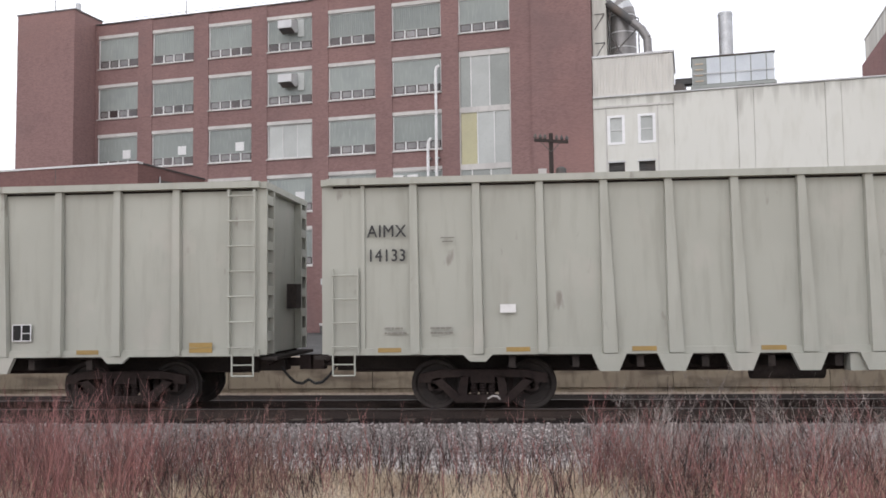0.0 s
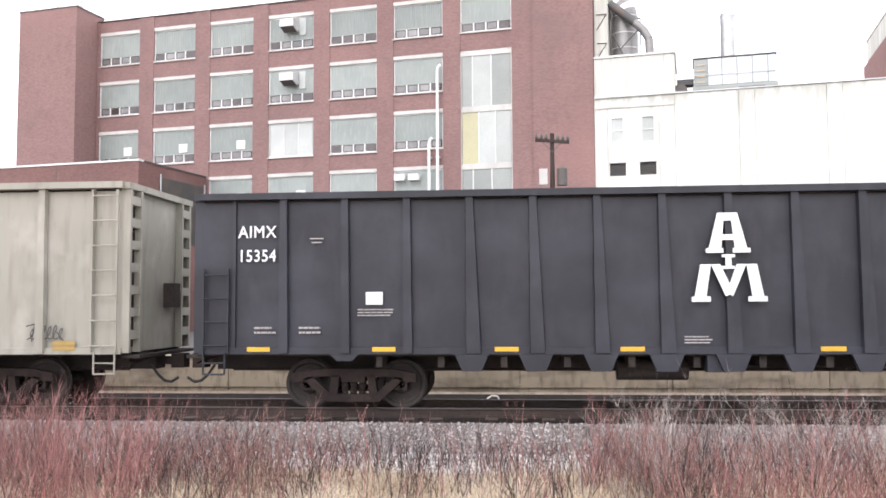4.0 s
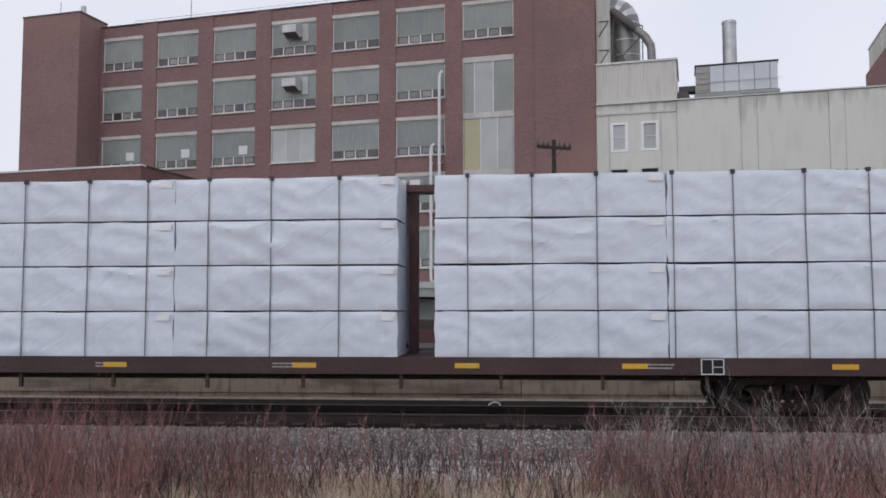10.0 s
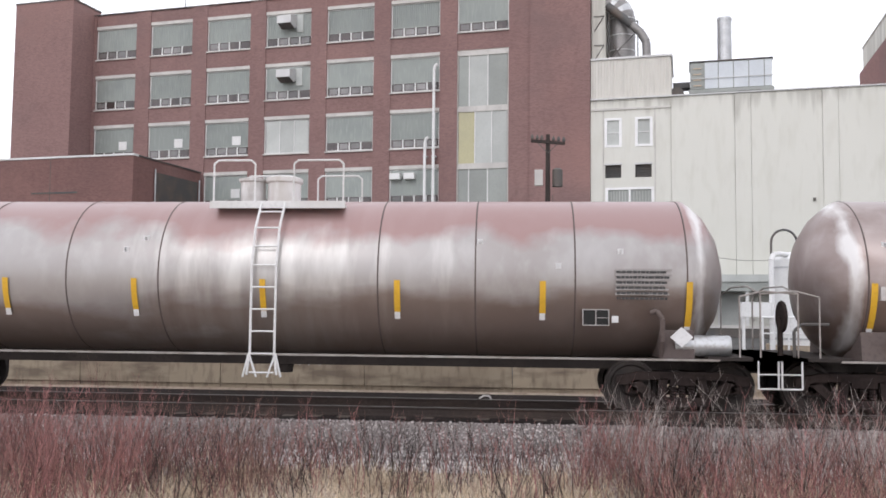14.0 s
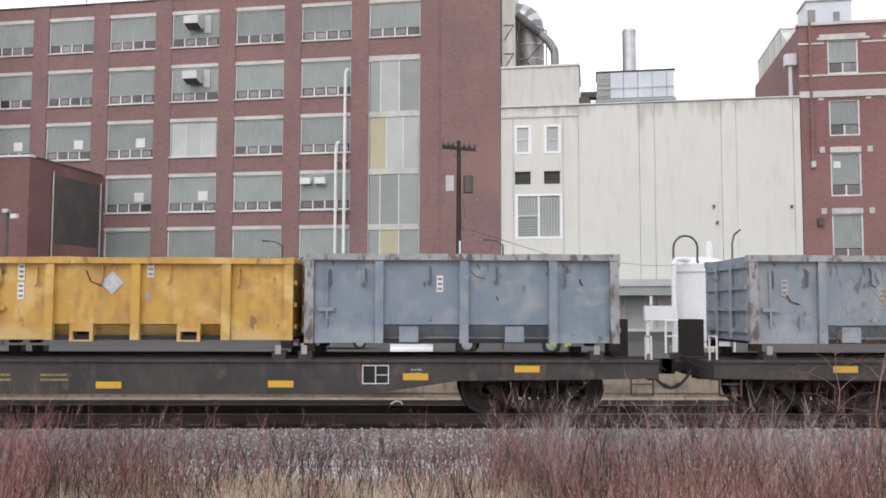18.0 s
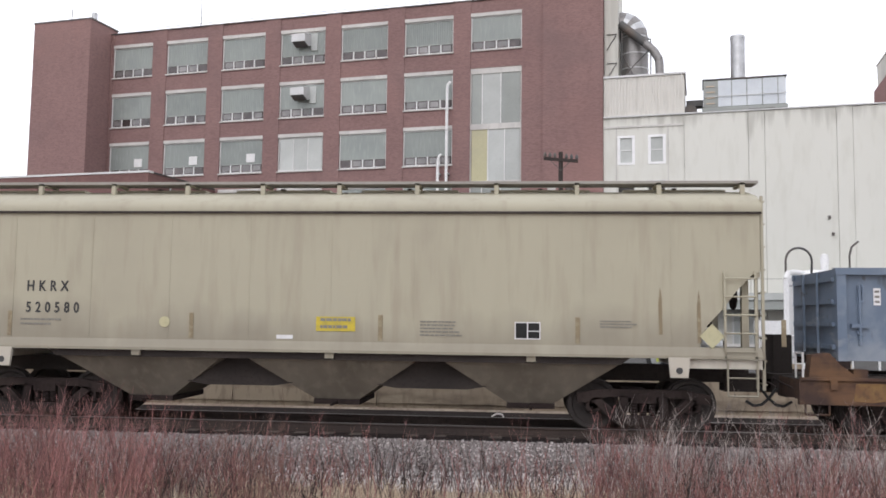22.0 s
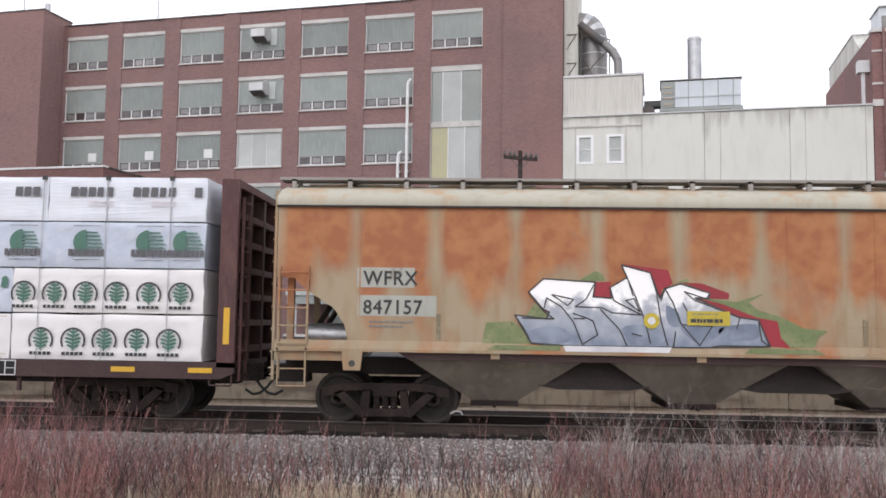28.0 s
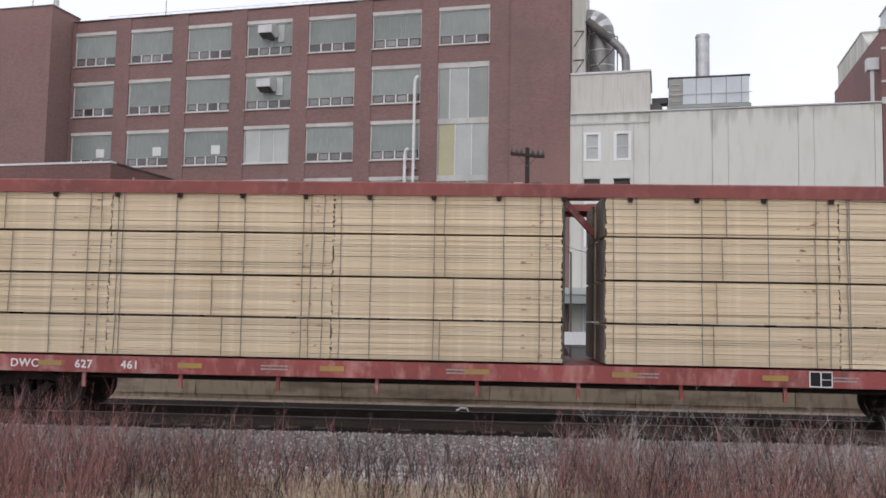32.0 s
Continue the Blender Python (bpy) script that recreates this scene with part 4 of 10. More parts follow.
def cream_building():
    c = thing("cream_building", "windowless cream-painted block beside the brick factory", "building", FRONT)
    top = 16.3
    # openings: two narrow windows, two vents, one wide window, two low windows
    holes = [(6.5, 7.62, 12.95, 15.0), (8.58, 9.7, 12.95, 15.0), (6.5, 7.6, 10.8, 11.72), (8.55, 9.65, 10.8, 11.72), (6.55, 9.78, 6.95, 10.12), (6.7, 7.7, 4.3, 5.7), (9.0, 10.0, 4.3, 5.7)]
    xs = sorted({5.5, 10.95} | {v for h in holes for v in h[:2]})
    zs = sorted({-0.3, top} | {v for h in holes for v in h[2:]})
    g = Geo()
    for x0, x1 in zip(xs, xs[1:]):
        for z0, z1 in zip(zs, zs[1:]):
            if not any(h[0] <= x0 and x1 <= h[1] and h[2] <= z0 and z1 <= h[3] for h in holes):
                g.box(x0, x1, 0.0, 0.4, z0, z1)
    part("wall", g, WALL_CREAM, c)
    cuts = [10.955, 15.1, 16.13, 20.55, 21.52, 25.2, 25.66]
    for i, (a, b) in enumerate(zip(cuts, cuts[1:])):
        part("wall_panel", Geo().box(a + 0.01, b - 0.01, -0.05 if i % 2 == 0 else -0.08, 0.35, -0.3, top - 0.02), WALL_CREAM, c)
    part("side_wall", Geo().box(25.25, 25.62, 0.36, 18, -0.3, top - 0.1).box(5.5, 25.6, 17.6, 18, -0.3, top - 0.1), WALL_CREAM, c)
    part("roof", Geo().box(5.5, 25.2, 0.42, 17.6, top - 0.6, top - 0.45), ROOF, c)
    part("coping", Geo().box(5.5, 25.7, -0.16, 0.45, top + 0.003, top + 0.09), COPING, c, "thin grey roof edge")
    for i, h in enumerate(holes):
        x0, x1, z0, z1 = h
        if i in (2, 3):
            v = part("vent", Geo().box(x0, x1, 0.28, 0.33, z0, z1), STEEL_DARK, c, "dark louvred vent")
            part("vent_frame", Geo().box(x0 - 0.06, x1 + 0.06, -0.05, -0.003, z1 - 0.02, z1 + 0.08), COPING, v)
            for k in range(5):
                part("louvre", Geo().box(x0 + 0.03, x1 - 0.03, 0.18, 0.26, z0 + 0.08 + k * 0.17, z0 + 0.12 + k * 0.17), STEEL_DARK, v)
            continue
        fr = 0.16 if i < 5 else 0.1
        w = part("window", Geo().box(x0 - 0.04, x0 + fr, -0.03, 0.2, z0, z1).box(x1 - fr, x1 + 0.04, -0.03, 0.2, z0, z1).box(x0 + fr, x1 - fr, -0.03, 0.2, z0, z0 + fr).box(x0 + fr, x1 - fr, -0.03, 0.2, z1 - fr, z1), BRIGHT_FRAME, c, "white-framed window")
        if i == 4:
            xm, zm = (x0 + x1) / 2, (z0 + z1) / 2
            part("mullion", Geo().box(xm - 0.07, xm + 0.07, -0.02, 0.2, z0 + fr, z1 - fr), BRIGHT_FRAME, w)
            part("pane", Geo().box(x0 + fr, xm - 0.07, 0.1, 0.14, z0 + fr, zm), BLIND, w)
            part("transom", Geo().box(x0 + fr, xm - 0.07, 0.0, 0.13, zm, zm + 0.05), BRIGHT_FRAME, w)
            part("pane", Geo().box(x0 + fr, xm - 0.07, 0.08, 0.12, zm + 0.05, z1 - fr), PANEL_GREY, w)
            part("pane", Geo().box(xm + 0.07, x1 - fr, 0.1, 0.14, z0 + fr, z1 - fr), PANEL_GREY, w)
            for k in range(1, 7):
                part("glazing_bar", Geo().box(xm + 0.07 + k * 0.2, xm + 0.09 + k * 0.2, 0.06, 0.09, z0 + fr, z1 - fr), WHITE_FRAME, w)
                part("glazing_bar", Geo().box(x0 + fr + k * 0.19, x0 + fr + 0.02 + k * 0.19, 0.045, 0.075, zm + 0.05, z1 - fr), WHITE_FRAME, w)
                part("glazing_bar", Geo().box(x0 + fr, xm - 0.07, 0.05, 0.07, z0 + fr + k * 0.19, z0 + fr + 0.015 + k * 0.19), WHITE_FRAME, w)
        else:
            part("pane", Geo().box(x0 + fr, x1 - fr, 0.1, 0.14, z0 + fr, z1 - fr), PANEL_PALE if i < 2 else GLASS_GREY, w)
            part("sash_bar", Geo().box(x0 + fr, x1 - fr, 0.06, 0.099, (z0 + z1) / 2 - 0.03, (z0 + z1) / 2 + 0.03), WHITE_FRAME, w)
    part("pilaster_line", Geo().box(6.36, 6.42, -0.06, -0.003, 0, 15.6).box(9.86, 9.92, -0.06, -0.003, 0, 15.6), LINTEL, c)
    part("cross_band", Geo().box(5.5, 10.9, -0.07, -0.003, 15.55, 15.68), LINTEL, c)
    for x, z in ((19.9, 8.9), (20.1, 7.8), (24.9, 8.8)):
        part("wall_bracket", Geo().box(x, x + 0.16, -0.2, -0.05, z, z + 0.2), STEEL_DARK, c)
    # penthouse with ribbed siding
    n, ribs = 26, []
    for i in range(n):
        st = (11.0 - 5.52) / n
        a = 5.52 + st * i
        ribs += [(a, 0.03), (a + st * 0.45, 0.03), (a + st * 0.55, 0.07), (a + st * 0.95, 0.07)]
    g = Geo().slab(ribs + [(11.0, 0.03), (11.0, 0.5), (5.52, 0.5)], 16.4, 19.15, "z")
    ph = part("penthouse", g, WALL_SIDING, c, "ribbed cream roof house")
    part("penthouse_roof", Geo().box(5.5, 11.1, -0.05, 6, 19.16, 19.3), COPING, ph)
    part("penthouse_side", Geo().box(10.7, 11.0, 0.51, 6, 16.4, 19.15), WALL_SIDING, ph)
    # tall slim block that carries the duct
    part("shaft", Geo().box(5.52, 6.5, 0.6, 4, 19.31, 27.5), WALL_CREAM, c, "tall cream shaft")


cream_building()


def roof_ducts():
    d = thing("roof_extraction_duct", "large grey sheet-metal duct and elbow on the roof", "duct", FRONT)
    part("cylinder", Geo().lathe([(19.31, 0.97), (22.64, 0.97)], (7.52, 2.2, 0), "z", 24), DUCT, d, smooth=True)
    # mitred bend of wedge-shaped gores that turns into the shaft
    for k in range(5):
        g, n = Geo(), 20
        for f in (k, k + 1):
            a = math.pi / 2 * f / 5
            g.v += [(6.5 + (1.0 + 0.97 * math.cos(2 * math.pi * i / n)) * math.cos(a), 2.2 + 0.97 * math.sin(2 * math.pi * i / n), 22.65 + (1.0 + 0.97 * math.cos(2 * math.pi * i / n)) * math.sin(a)) for i in range(n)]
        g.f = [(i, (i + 1) % n, n + (i + 1) % n, n + i) for i in range(n)]
        part("bend_gore", g, STEEL if k % 2 else DUCT, d)
    for z in (20.2, 21.3, 22.55):
        part("band", Geo().lathe([(z, 1.0), (z + 0.07, 1.0)], (7.52, 2.2, 0), "z", 24), COPING, d)
    part("pipe", Geo().line([(6.6, 0.8, 23.3), (8.35, 0.8, 21.75)], 0.3, 12), STEEL_DARK, d, "dark slanting pipe", smooth=True)
    part("elbow", Geo().line([(8.3, 0.8, 21.8), (8.95, 0.8, 21.15), (9.3, 0.8, 20.5), (9.35, 0.8, 19.31)], 0.3, 12), DUCT, d, "bright bent pipe end", smooth=True)
    for p, q in (((6.75, 0.7, 19.35), (8.7, 0.7, 21.3)), ((6.75, 0.7, 19.35), (6.75, 0.7, 22.6)), ((8.72, 1.0, 19.35), (8.72, 1.0, 22.1)), ((8.0, 1.0, 22.1), (8.72, 1.0, 22.1)), ((7.6, 0.7, 19.35), (6.8, 0.7, 20.9))):
        part("brace", Geo().rod(p, q, 0.045), STEEL_DARK, d)
    for z in (22.5, 20.4):
        part("bracket", Geo().line([(5.7, 0.55, z - 1.1), (6.4, 0.55, z), (5.7, 0.55, z)], 0.03), STEEL_DARK, d)


roof_ducts()


def roof_unit():
    u = thing("rooftop_air_unit", "grey panelled rooftop air-handling unit with round metal stack", "air unit", FRONT)
    x0, x1, y0, y1, z0, z1 = 12.25, 17.65, 1.2, 3.8, 16.95, 18.9
    part("frame", Geo().box(x0 - 0.1, x1 + 0.1, y0 - 0.05, y1 + 0.05, 16.75, 16.95).box(x0, x1, y0, y0 + 0.12, 15.7, 16.75).box(x0, x1, y1 - 0.12, y1, 15.7, 16.75), PANEL_GREY, u)
    part("drip_tray", Geo().box(15.2, 16.9, y0 - 0.2, y0 - 0.06, 16.5, 16.72), STEEL_DARK, u)
    cuts = [x0, 13.2, 14.13, 15.12, 16.12, 17.12, x1]
    part("body", Geo().box(x0 + 0.02, x1 - 0.02, y0 + 0.06, y1, z0, z1 - 0.02), PANEL_GREY, u)
    part("rail", Geo().box(x0 - 0.06, x1 + 0.15, y0 - 0.1, y0 - 0.06, z0 + 0.75, z0 + 0.79), COPING, u)
    for i, (a, b) in enumerate(zip(cuts, cuts[1:])):
        part("panel", Geo().box(a + 0.03, b - 0.03, y0, y0 + 0.055, z0 + 0.06, z1 - 0.06), AIR_PANEL if i else PANEL_GREY, u)
    for k in range(4):
        part("rung", Geo().box(x0 + 0.2, x0 + 0.75, y0 - 0.06, y0 - 0.01, z0 + 0.25 + k * 0.4, z0 + 0.33 + k * 0.4), PRINT_TAN, u)
    part("cap", Geo().box(x0 - 0.05, x1 + 0.05, y0 - 0.06, y1 + 0.06, z1, z1 + 0.07), STEEL_DARK, u)
    part("exhaust_flue", Geo().lathe([(18.98, 0.48), (22.2, 0.48), (22.2, 0.42), (19.0, 0.42)], (14.6, 2.2, 0), "z", 18), STEEL, u, "tall round metal stack", smooth=True)
    part("flue_band", Geo().lathe([(22.0, 0.51), (22.1, 0.51)], (14.6, 2.2, 0), "z", 18), STEEL, u)
    part("link_duct", Geo().box(11.1, 12.25, 1.8, 2.8, 17.3, 17.7), STEEL_DARK, u)
    part("fan", Geo().lathe([(1.2, 0.5), (1.9, 0.5)], (11.35, 0, 16.75), "y", 14), STEEL_DARK, u)


roof_unit()


def red_building():
    r = thing("red_brick_block", "older red brick block with pale stone bands and sash windows", "building", FRONT)
    x0, x1, top = 25.72, 60.0, 21.15
    cols = [(27.52, 29.45), (31.7, 33.6), (35.9, 37.8), (40.1, 42.0)]
    rows = [(17.8, 20.1), (13.6, 16.0), (9.55, 12.45), (5.3, 8.35)]
    xs = sorted({x0, x1} | {v for c in cols for v in c})
    zs = sorted({-0.3, top} | {v for q in rows for v in q})
    g = Geo()
    for a, b in zip(xs, xs[1:]):
        for c, d in zip(zs, zs[1:]):
            if not ((a, b) in cols and (c, d) in rows):
                g.box(a, b, 0.0, 0.4, c, d)
    part("wall", g, BRICK_RED, r)
    part("side_wall", Geo().box(x0, x0 + 0.4, 0.41, 16, -0.3, top), BRICK_RED, r)
    part("back_wall", Geo().box(x0 + 0.4, x1, 15.6, 16, -0.3, top), BRICK_RED, r)
    part("roof", Geo().box(x0 + 0.4, x1, 0.42, 15.6, top - 0.8, top - 0.65), ROOF, r)
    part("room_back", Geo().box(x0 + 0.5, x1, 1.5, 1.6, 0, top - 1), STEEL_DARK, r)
    part("cornice", Geo().box(x0 - 0.12, x1, -0.14, 0.5, top + 0.003, top + 0.2), LINTEL, r)
    part("stone_band", Geo().box(x0 - 0.05, x1, -0.09, -0.003, 16.22, 16.66), LINTEL, r, "broad pale stone band")
    part("sill_band", Geo().box(x0 - 0.05, x1, -0.06, -0.003, 17.66, 17.79), LINTEL, r)
    for xa, xb in ((x0 - 0.05, 27.3), (29.7, 31.5)):
        part("string_course", Geo().box(xa, xb, -0.06, -0.003, 19.85, 19.97), LINTEL, r)
    for c, (a, b) in enumerate(cols):
        for k, (z0, z1) in enumerate(rows):
            w = part("window", Geo().box(a, a + 0.1, 0.05, 0.25, z0, z1).box(b - 0.1, b, 0.05, 0.25, z0, z1).box(a + 0.1, b - 0.1, 0.05, 0.25, z0, z0 + 0.1).box(a + 0.1, b - 0.1, 0.05, 0.25, z1 - 0.06, z1), WHITE_FRAME, r, "white-framed sash window")
            zm = z0 + 0.8
            part("pane", Geo().box(a + 0.1, b - 0.1, 0.14, 0.18, zm, z1 - 0.06), BLIND, w)
            part("pane", Geo().box(a + 0.1, (a + b) / 2 - 0.05, 0.14, 0.18, z0 + 0.1, zm - 0.05), GLASS, w)
            part("pane", Geo().box((a + b) / 2 + 0.05, b - 0.1, 0.14, 0.18, z0 + 0.1, zm - 0.05), GLASS_GREY, w)
            part("mullion", Geo().box((a + b) / 2 - 0.05, (a + b) / 2 + 0.05, 0.08, 0.2, z0 + 0.1, zm - 0.05), WHITE_FRAME, w)
            if k != 1:
                part("lintel", Geo().box(a - (0.5 if k == 0 else 0.0), b + (0.5 if k == 0 else 0.0), -0.08, -0.003, z1 + 0.02, z1 + 0.4), LINTEL, w)
            if k == 2:
                part("notice", Geo().box(a + 0.2, a + 0.65, 0.09, 0.13, z1 - 1.0, z1 - 0.55), CONCRETE_WHITE, w)
            for xx in (a - 0.65, b + 0.4):
                part("quoin_block", Geo().box(xx, xx + 0.32, -0.06, -0.003, z1 + 0.03, z1 + (0.42 if k > 1 else 0.18)), LINTEL, w)
    part("downpipe", Geo().rod((26.4, -0.12, 11.9), (26.4, -0.12, 21.4), 0.09, 8), BRICK, r, "painted downpipe")
    part("pipe_shoe", Geo().box(26.28, 26.55, -0.3, -0.02, 11.5, 11.9), LINTEL, r)
    part("lamp_box", Geo().box(26.6, 26.95, -0.35, -0.02, 7.6, 8.1), STEEL_DARK, r)
    # side dormer, hopper head and rooftop cabin
    part("attic", Geo().slab([(3.6, 21.2), (14.5, 21.2), (14.5, 22.8), (5.8, 22.8), (5.0, 22.2)], x0 + 0.02, x0 + 3.0, "x"), WALL_CREAM, r, "pale attic wall set back from the front")
    part("attic_edge", Geo().box(x0 - 0.03, x0 + 3.05, 5.75, 14.6, 22.803, 22.92), LINTEL, r)
    part("hopper_head", Geo().box(x0 - 0.75, x0 - 0.02, 0.6, 1.3, 18.7, 19.5).box(x0 - 0.5, x0 - 0.3, 0.8, 1.0, 15.0, 18.7), COPING, r)
    cabin = part("roof_cabin", Geo().box(26.7, 29.7, 2.0, 4.5, 20.5, 23.5), AIR_PANEL, r, "small metal roof cabin")
    part("cabin_opening", Geo().box(26.8, 27.3, 1.94, 1.99, 21.5, 22.9).box(28.5, 28.9, 1.94, 1.99, 21.6, 22.7), DUCT, cabin)
    part("cabin_roof", Geo().box(26.6, 29.8, 1.85, 4.6, 23.51, 23.6), COPING, cabin)


red_building()

# ---- yard: dock canopy, pipes, pole, tank, parked truck ----


def dock():
    d = thing("loading_dock_canopy", "long grey canopy over a loading dock with pale doors", "canopy", FRONT)
    part("canopy", Geo().box(-14, 25.4, -2.6, -0.16, 2.95, 3.95), PANEL_GREY, d)
    part("fascia", Geo().box(-14.05, 25.45, -2.72, -2.603, 3.55, 4.0), PANEL_PALE, d)
    part("dock_platform", Geo().box(-14, 25.4, -3.0, -0.16, 0.0, 0.72), STEEL_DARK, d)
    part("dock_edge", Geo().box(-14, 25.4, -3.06, -3.003, 0.6, 0.78), LINTEL, d)
    for x in (-13.5, -8.5, -3.2, 0.8, 5.2, 10.5, 15.5, 20.5, 25.0):
        part("post", Geo().box(x, x + 0.18, -2.5, -2.3, 0.72, 2.95), WHITE_FRAME, d)
    for x, m in ((-2.7, PANEL_GREY), (-1.3, PANEL_GREY), (6.6, PANEL_PALE), (9.2, PANEL_PALE), (14.0, PANEL_PALE), (18, PANEL_GREY), (-7.5, PANEL_GREY), (-11.5, PANEL_GREY)):
        dd = part("dock_door", Geo().box(x, x + 1.3, -0.24, -0.17, 0.73, 2.8), m, d)
        for xj in (x - 0.12, x + 1.303):
            part("door_frame", Geo().box(xj, xj + 0.117, -0.28, -0.17, 0.73, 2.9), WHITE_FRAME, dd)
    part("step_rail", Geo().line([(-0.4, -3.0, 1.6), (0.1, -3.3, 1.6), (0.1, -3.3, 0)], 0.05), WHITE_PIPE, d, "white handrail")


dock()

pipes = thing("wall_vent_pipes", "pair of tall white vent pipes with hooked tops", "pipe", FRONT)
for x, z in ((-5.85, 19.1), (-6.5, 13.7)):
    part("pipe", Geo().line([(x + 0.25, -0.35, 3.9), (x, -0.45, 4.2), (x, -0.45, z), (x + 0.06, -0.45, z + 0.3), (x + 0.25, -0.4, z + 0.48)], 0.11, 8), WHITE_PIPE, pipes, smooth=True)
    for k in range(3):
        part("pipe_clamp", Geo().box(x - 0.16, x + 0.16, -0.4, 0.0, 5.5 + k * 3.6, 5.6 + k * 3.6), STEEL, pipes)


def utility_pole():
    px, py = 1.63, 41.0
    p = thing("utility_pole", "weathered wooden utility pole with crossarm and transformer", "utility pole", pose(px, py, 0))
    part("pole", Geo().rod((0, 0, 0), (0, 0, 10.0), 0.16, 10, 0.1), WOOD_POLE, p, smooth=True)
    part("crossarm", Geo().slab([(-0.8, 9.62), (0.8, 9.48), (0.8, 9.61), (-0.8, 9.75)], -0.17, -0.03, "y"), WOOD_POLE, p)
    part("brace", Geo().rod((-0.5, -0.1, 9.6), (0, -0.1, 9.1), 0.02).rod((0.5, -0.1, 9.6), (0, -0.1, 9.1), 0.02), STEEL_DARK, p)
    for x in (-0.74, -0.5, -0.28, 0.26, 0.5, 0.74):
        part("insulator", Geo().lathe([(9.72, 0.04), (9.78, 0.085), (9.88, 0.07), (9.97, 0.02)], (x, -0.1, -0.04 - 0.0875 * x), "z", 8), STEEL_DARK, p)
    part("transformer", Geo().lathe([(7.5, 0.24), (8.3, 0.24), (8.38, 0.12)], (0.45, -0.05, 0), "z", 14), STEEL_DARK, p, "round grey transformer", smooth=True)
    part("meter_box", Geo().box(-0.62, -0.24, -0.2, 0.05, 7.55, 8.3), LINTEL, p)
    part("conduit", Geo().line([(0.05, -0.15, 0.2), (0.05, -0.15, 5.2)], 0.045), WHITE_PIPE, p)
    part("cable_loop", Geo().line([(0.2, -0.1, 7.1), (0.3, -0.1, 6.4), (0.12, -0.1, 6.0), (0.25, -0.1, 5.6)], 0.02), STEEL_DARK, p)
    part("service_cable", Geo().line([(0, 0, 5.9), (5, 6, 5.0), (12, 12, 4.7), (20, 15, 4.9)], 0.015, 4), STEEL_DARK, p)


utility_pole()


def storage_tank():
    s = thing("storage_tank", "white upright storage tank with bent filling pipe and railing", "tank", pose(13.1, 41.0, 0))
    part("shell", Geo().lathe([(0.25, 1.3), (4.1, 1.3), (4.3, 1.1), (4.45, 0.6), (4.5, 0.02)], (0, 0, 0), "z", 28), WHITE_PIPE, s, smooth=True)
    for z in (0.5, 3.7):
        part("hoop", Geo().lathe([(z, 1.33), (z + 0.07, 1.33)], (0, 0, 0), "z", 28), STEEL, s)
    part("plinth", Geo().lathe([(0.0, 1.5), (0.25, 1.5)], (0, 0, 0), "z", 28), CONCRETE, s)
    arc = [(-1.1 - 0.56 * math.cos(a), -1.4, 4.82 + 0.56 * math.sin(a)) for a in [math.pi * i / 8 for i in range(9)]]
    part("filling_pipe", Geo().line([(-1.66, -1.4, 0.3)] + arc + [(-0.5, -1.2, 4.2), (-0.2, -0.9, 4.1)], 0.05, 8), STEEL_DARK, s, "dark hooped filling pipe", smooth=True)
    part("riser_pipe", Geo().line([(-1.7, -1.56, 0.05), (-1.7, -1.56, 4.0), (-1.6, -1.5, 4.25), (-1.2, -1.0, 4.33), (-0.7, -0.7, 4.3)], 0.12, 10), WHITE_PIPE, s, "thick white riser pipe", smooth=True)
    part("pipe_box", Geo().box(-3.07, -1.79, -1.72, -1.38, 1.5, 2.15).box(-3.0, -2.88, -1.62, -1.5, 0.0, 1.5), WHITE_PIPE, s, "white boxed pipe run")
    part("vent_pipe", Geo().line([(1.35, -0.6, 0.3), (1.35, -0.6, 5.1), (1.45, -0.6, 5.5), (1.75, -0.6, 5.75)], 0.045, 8), STEEL_DARK, s, smooth=True)
    part("vent_cap", Geo().lathe([(4.4, 0.16), (4.95, 0.2), (5.15, 0.14), (5.2, 0.02)], (0.3, -0.5, 0), "z", 12), WHITE_PIPE, s, smooth=True)
    r = part("railing", Geo().line([(-2.3, -2.2, 0.05), (-2.3, -2.2, 1.5), (1.9, -2.2, 1.5), (1.9, -2.2, 0.05)], 0.05, 6), WHITE_PIPE, s)
    for x in (-1.2, -0.2, 0.8):
        part("rail_post", Geo().rod((x, -2.2, 0.05), (x, -2.2, 1.5), 0.04), WHITE_PIPE, r)
    part("midrail", Geo().rod((-2.3, -2.2, 0.8), (1.9, -2.2, 0.8), 0.035), WHITE_PIPE, r)


storage_tank()


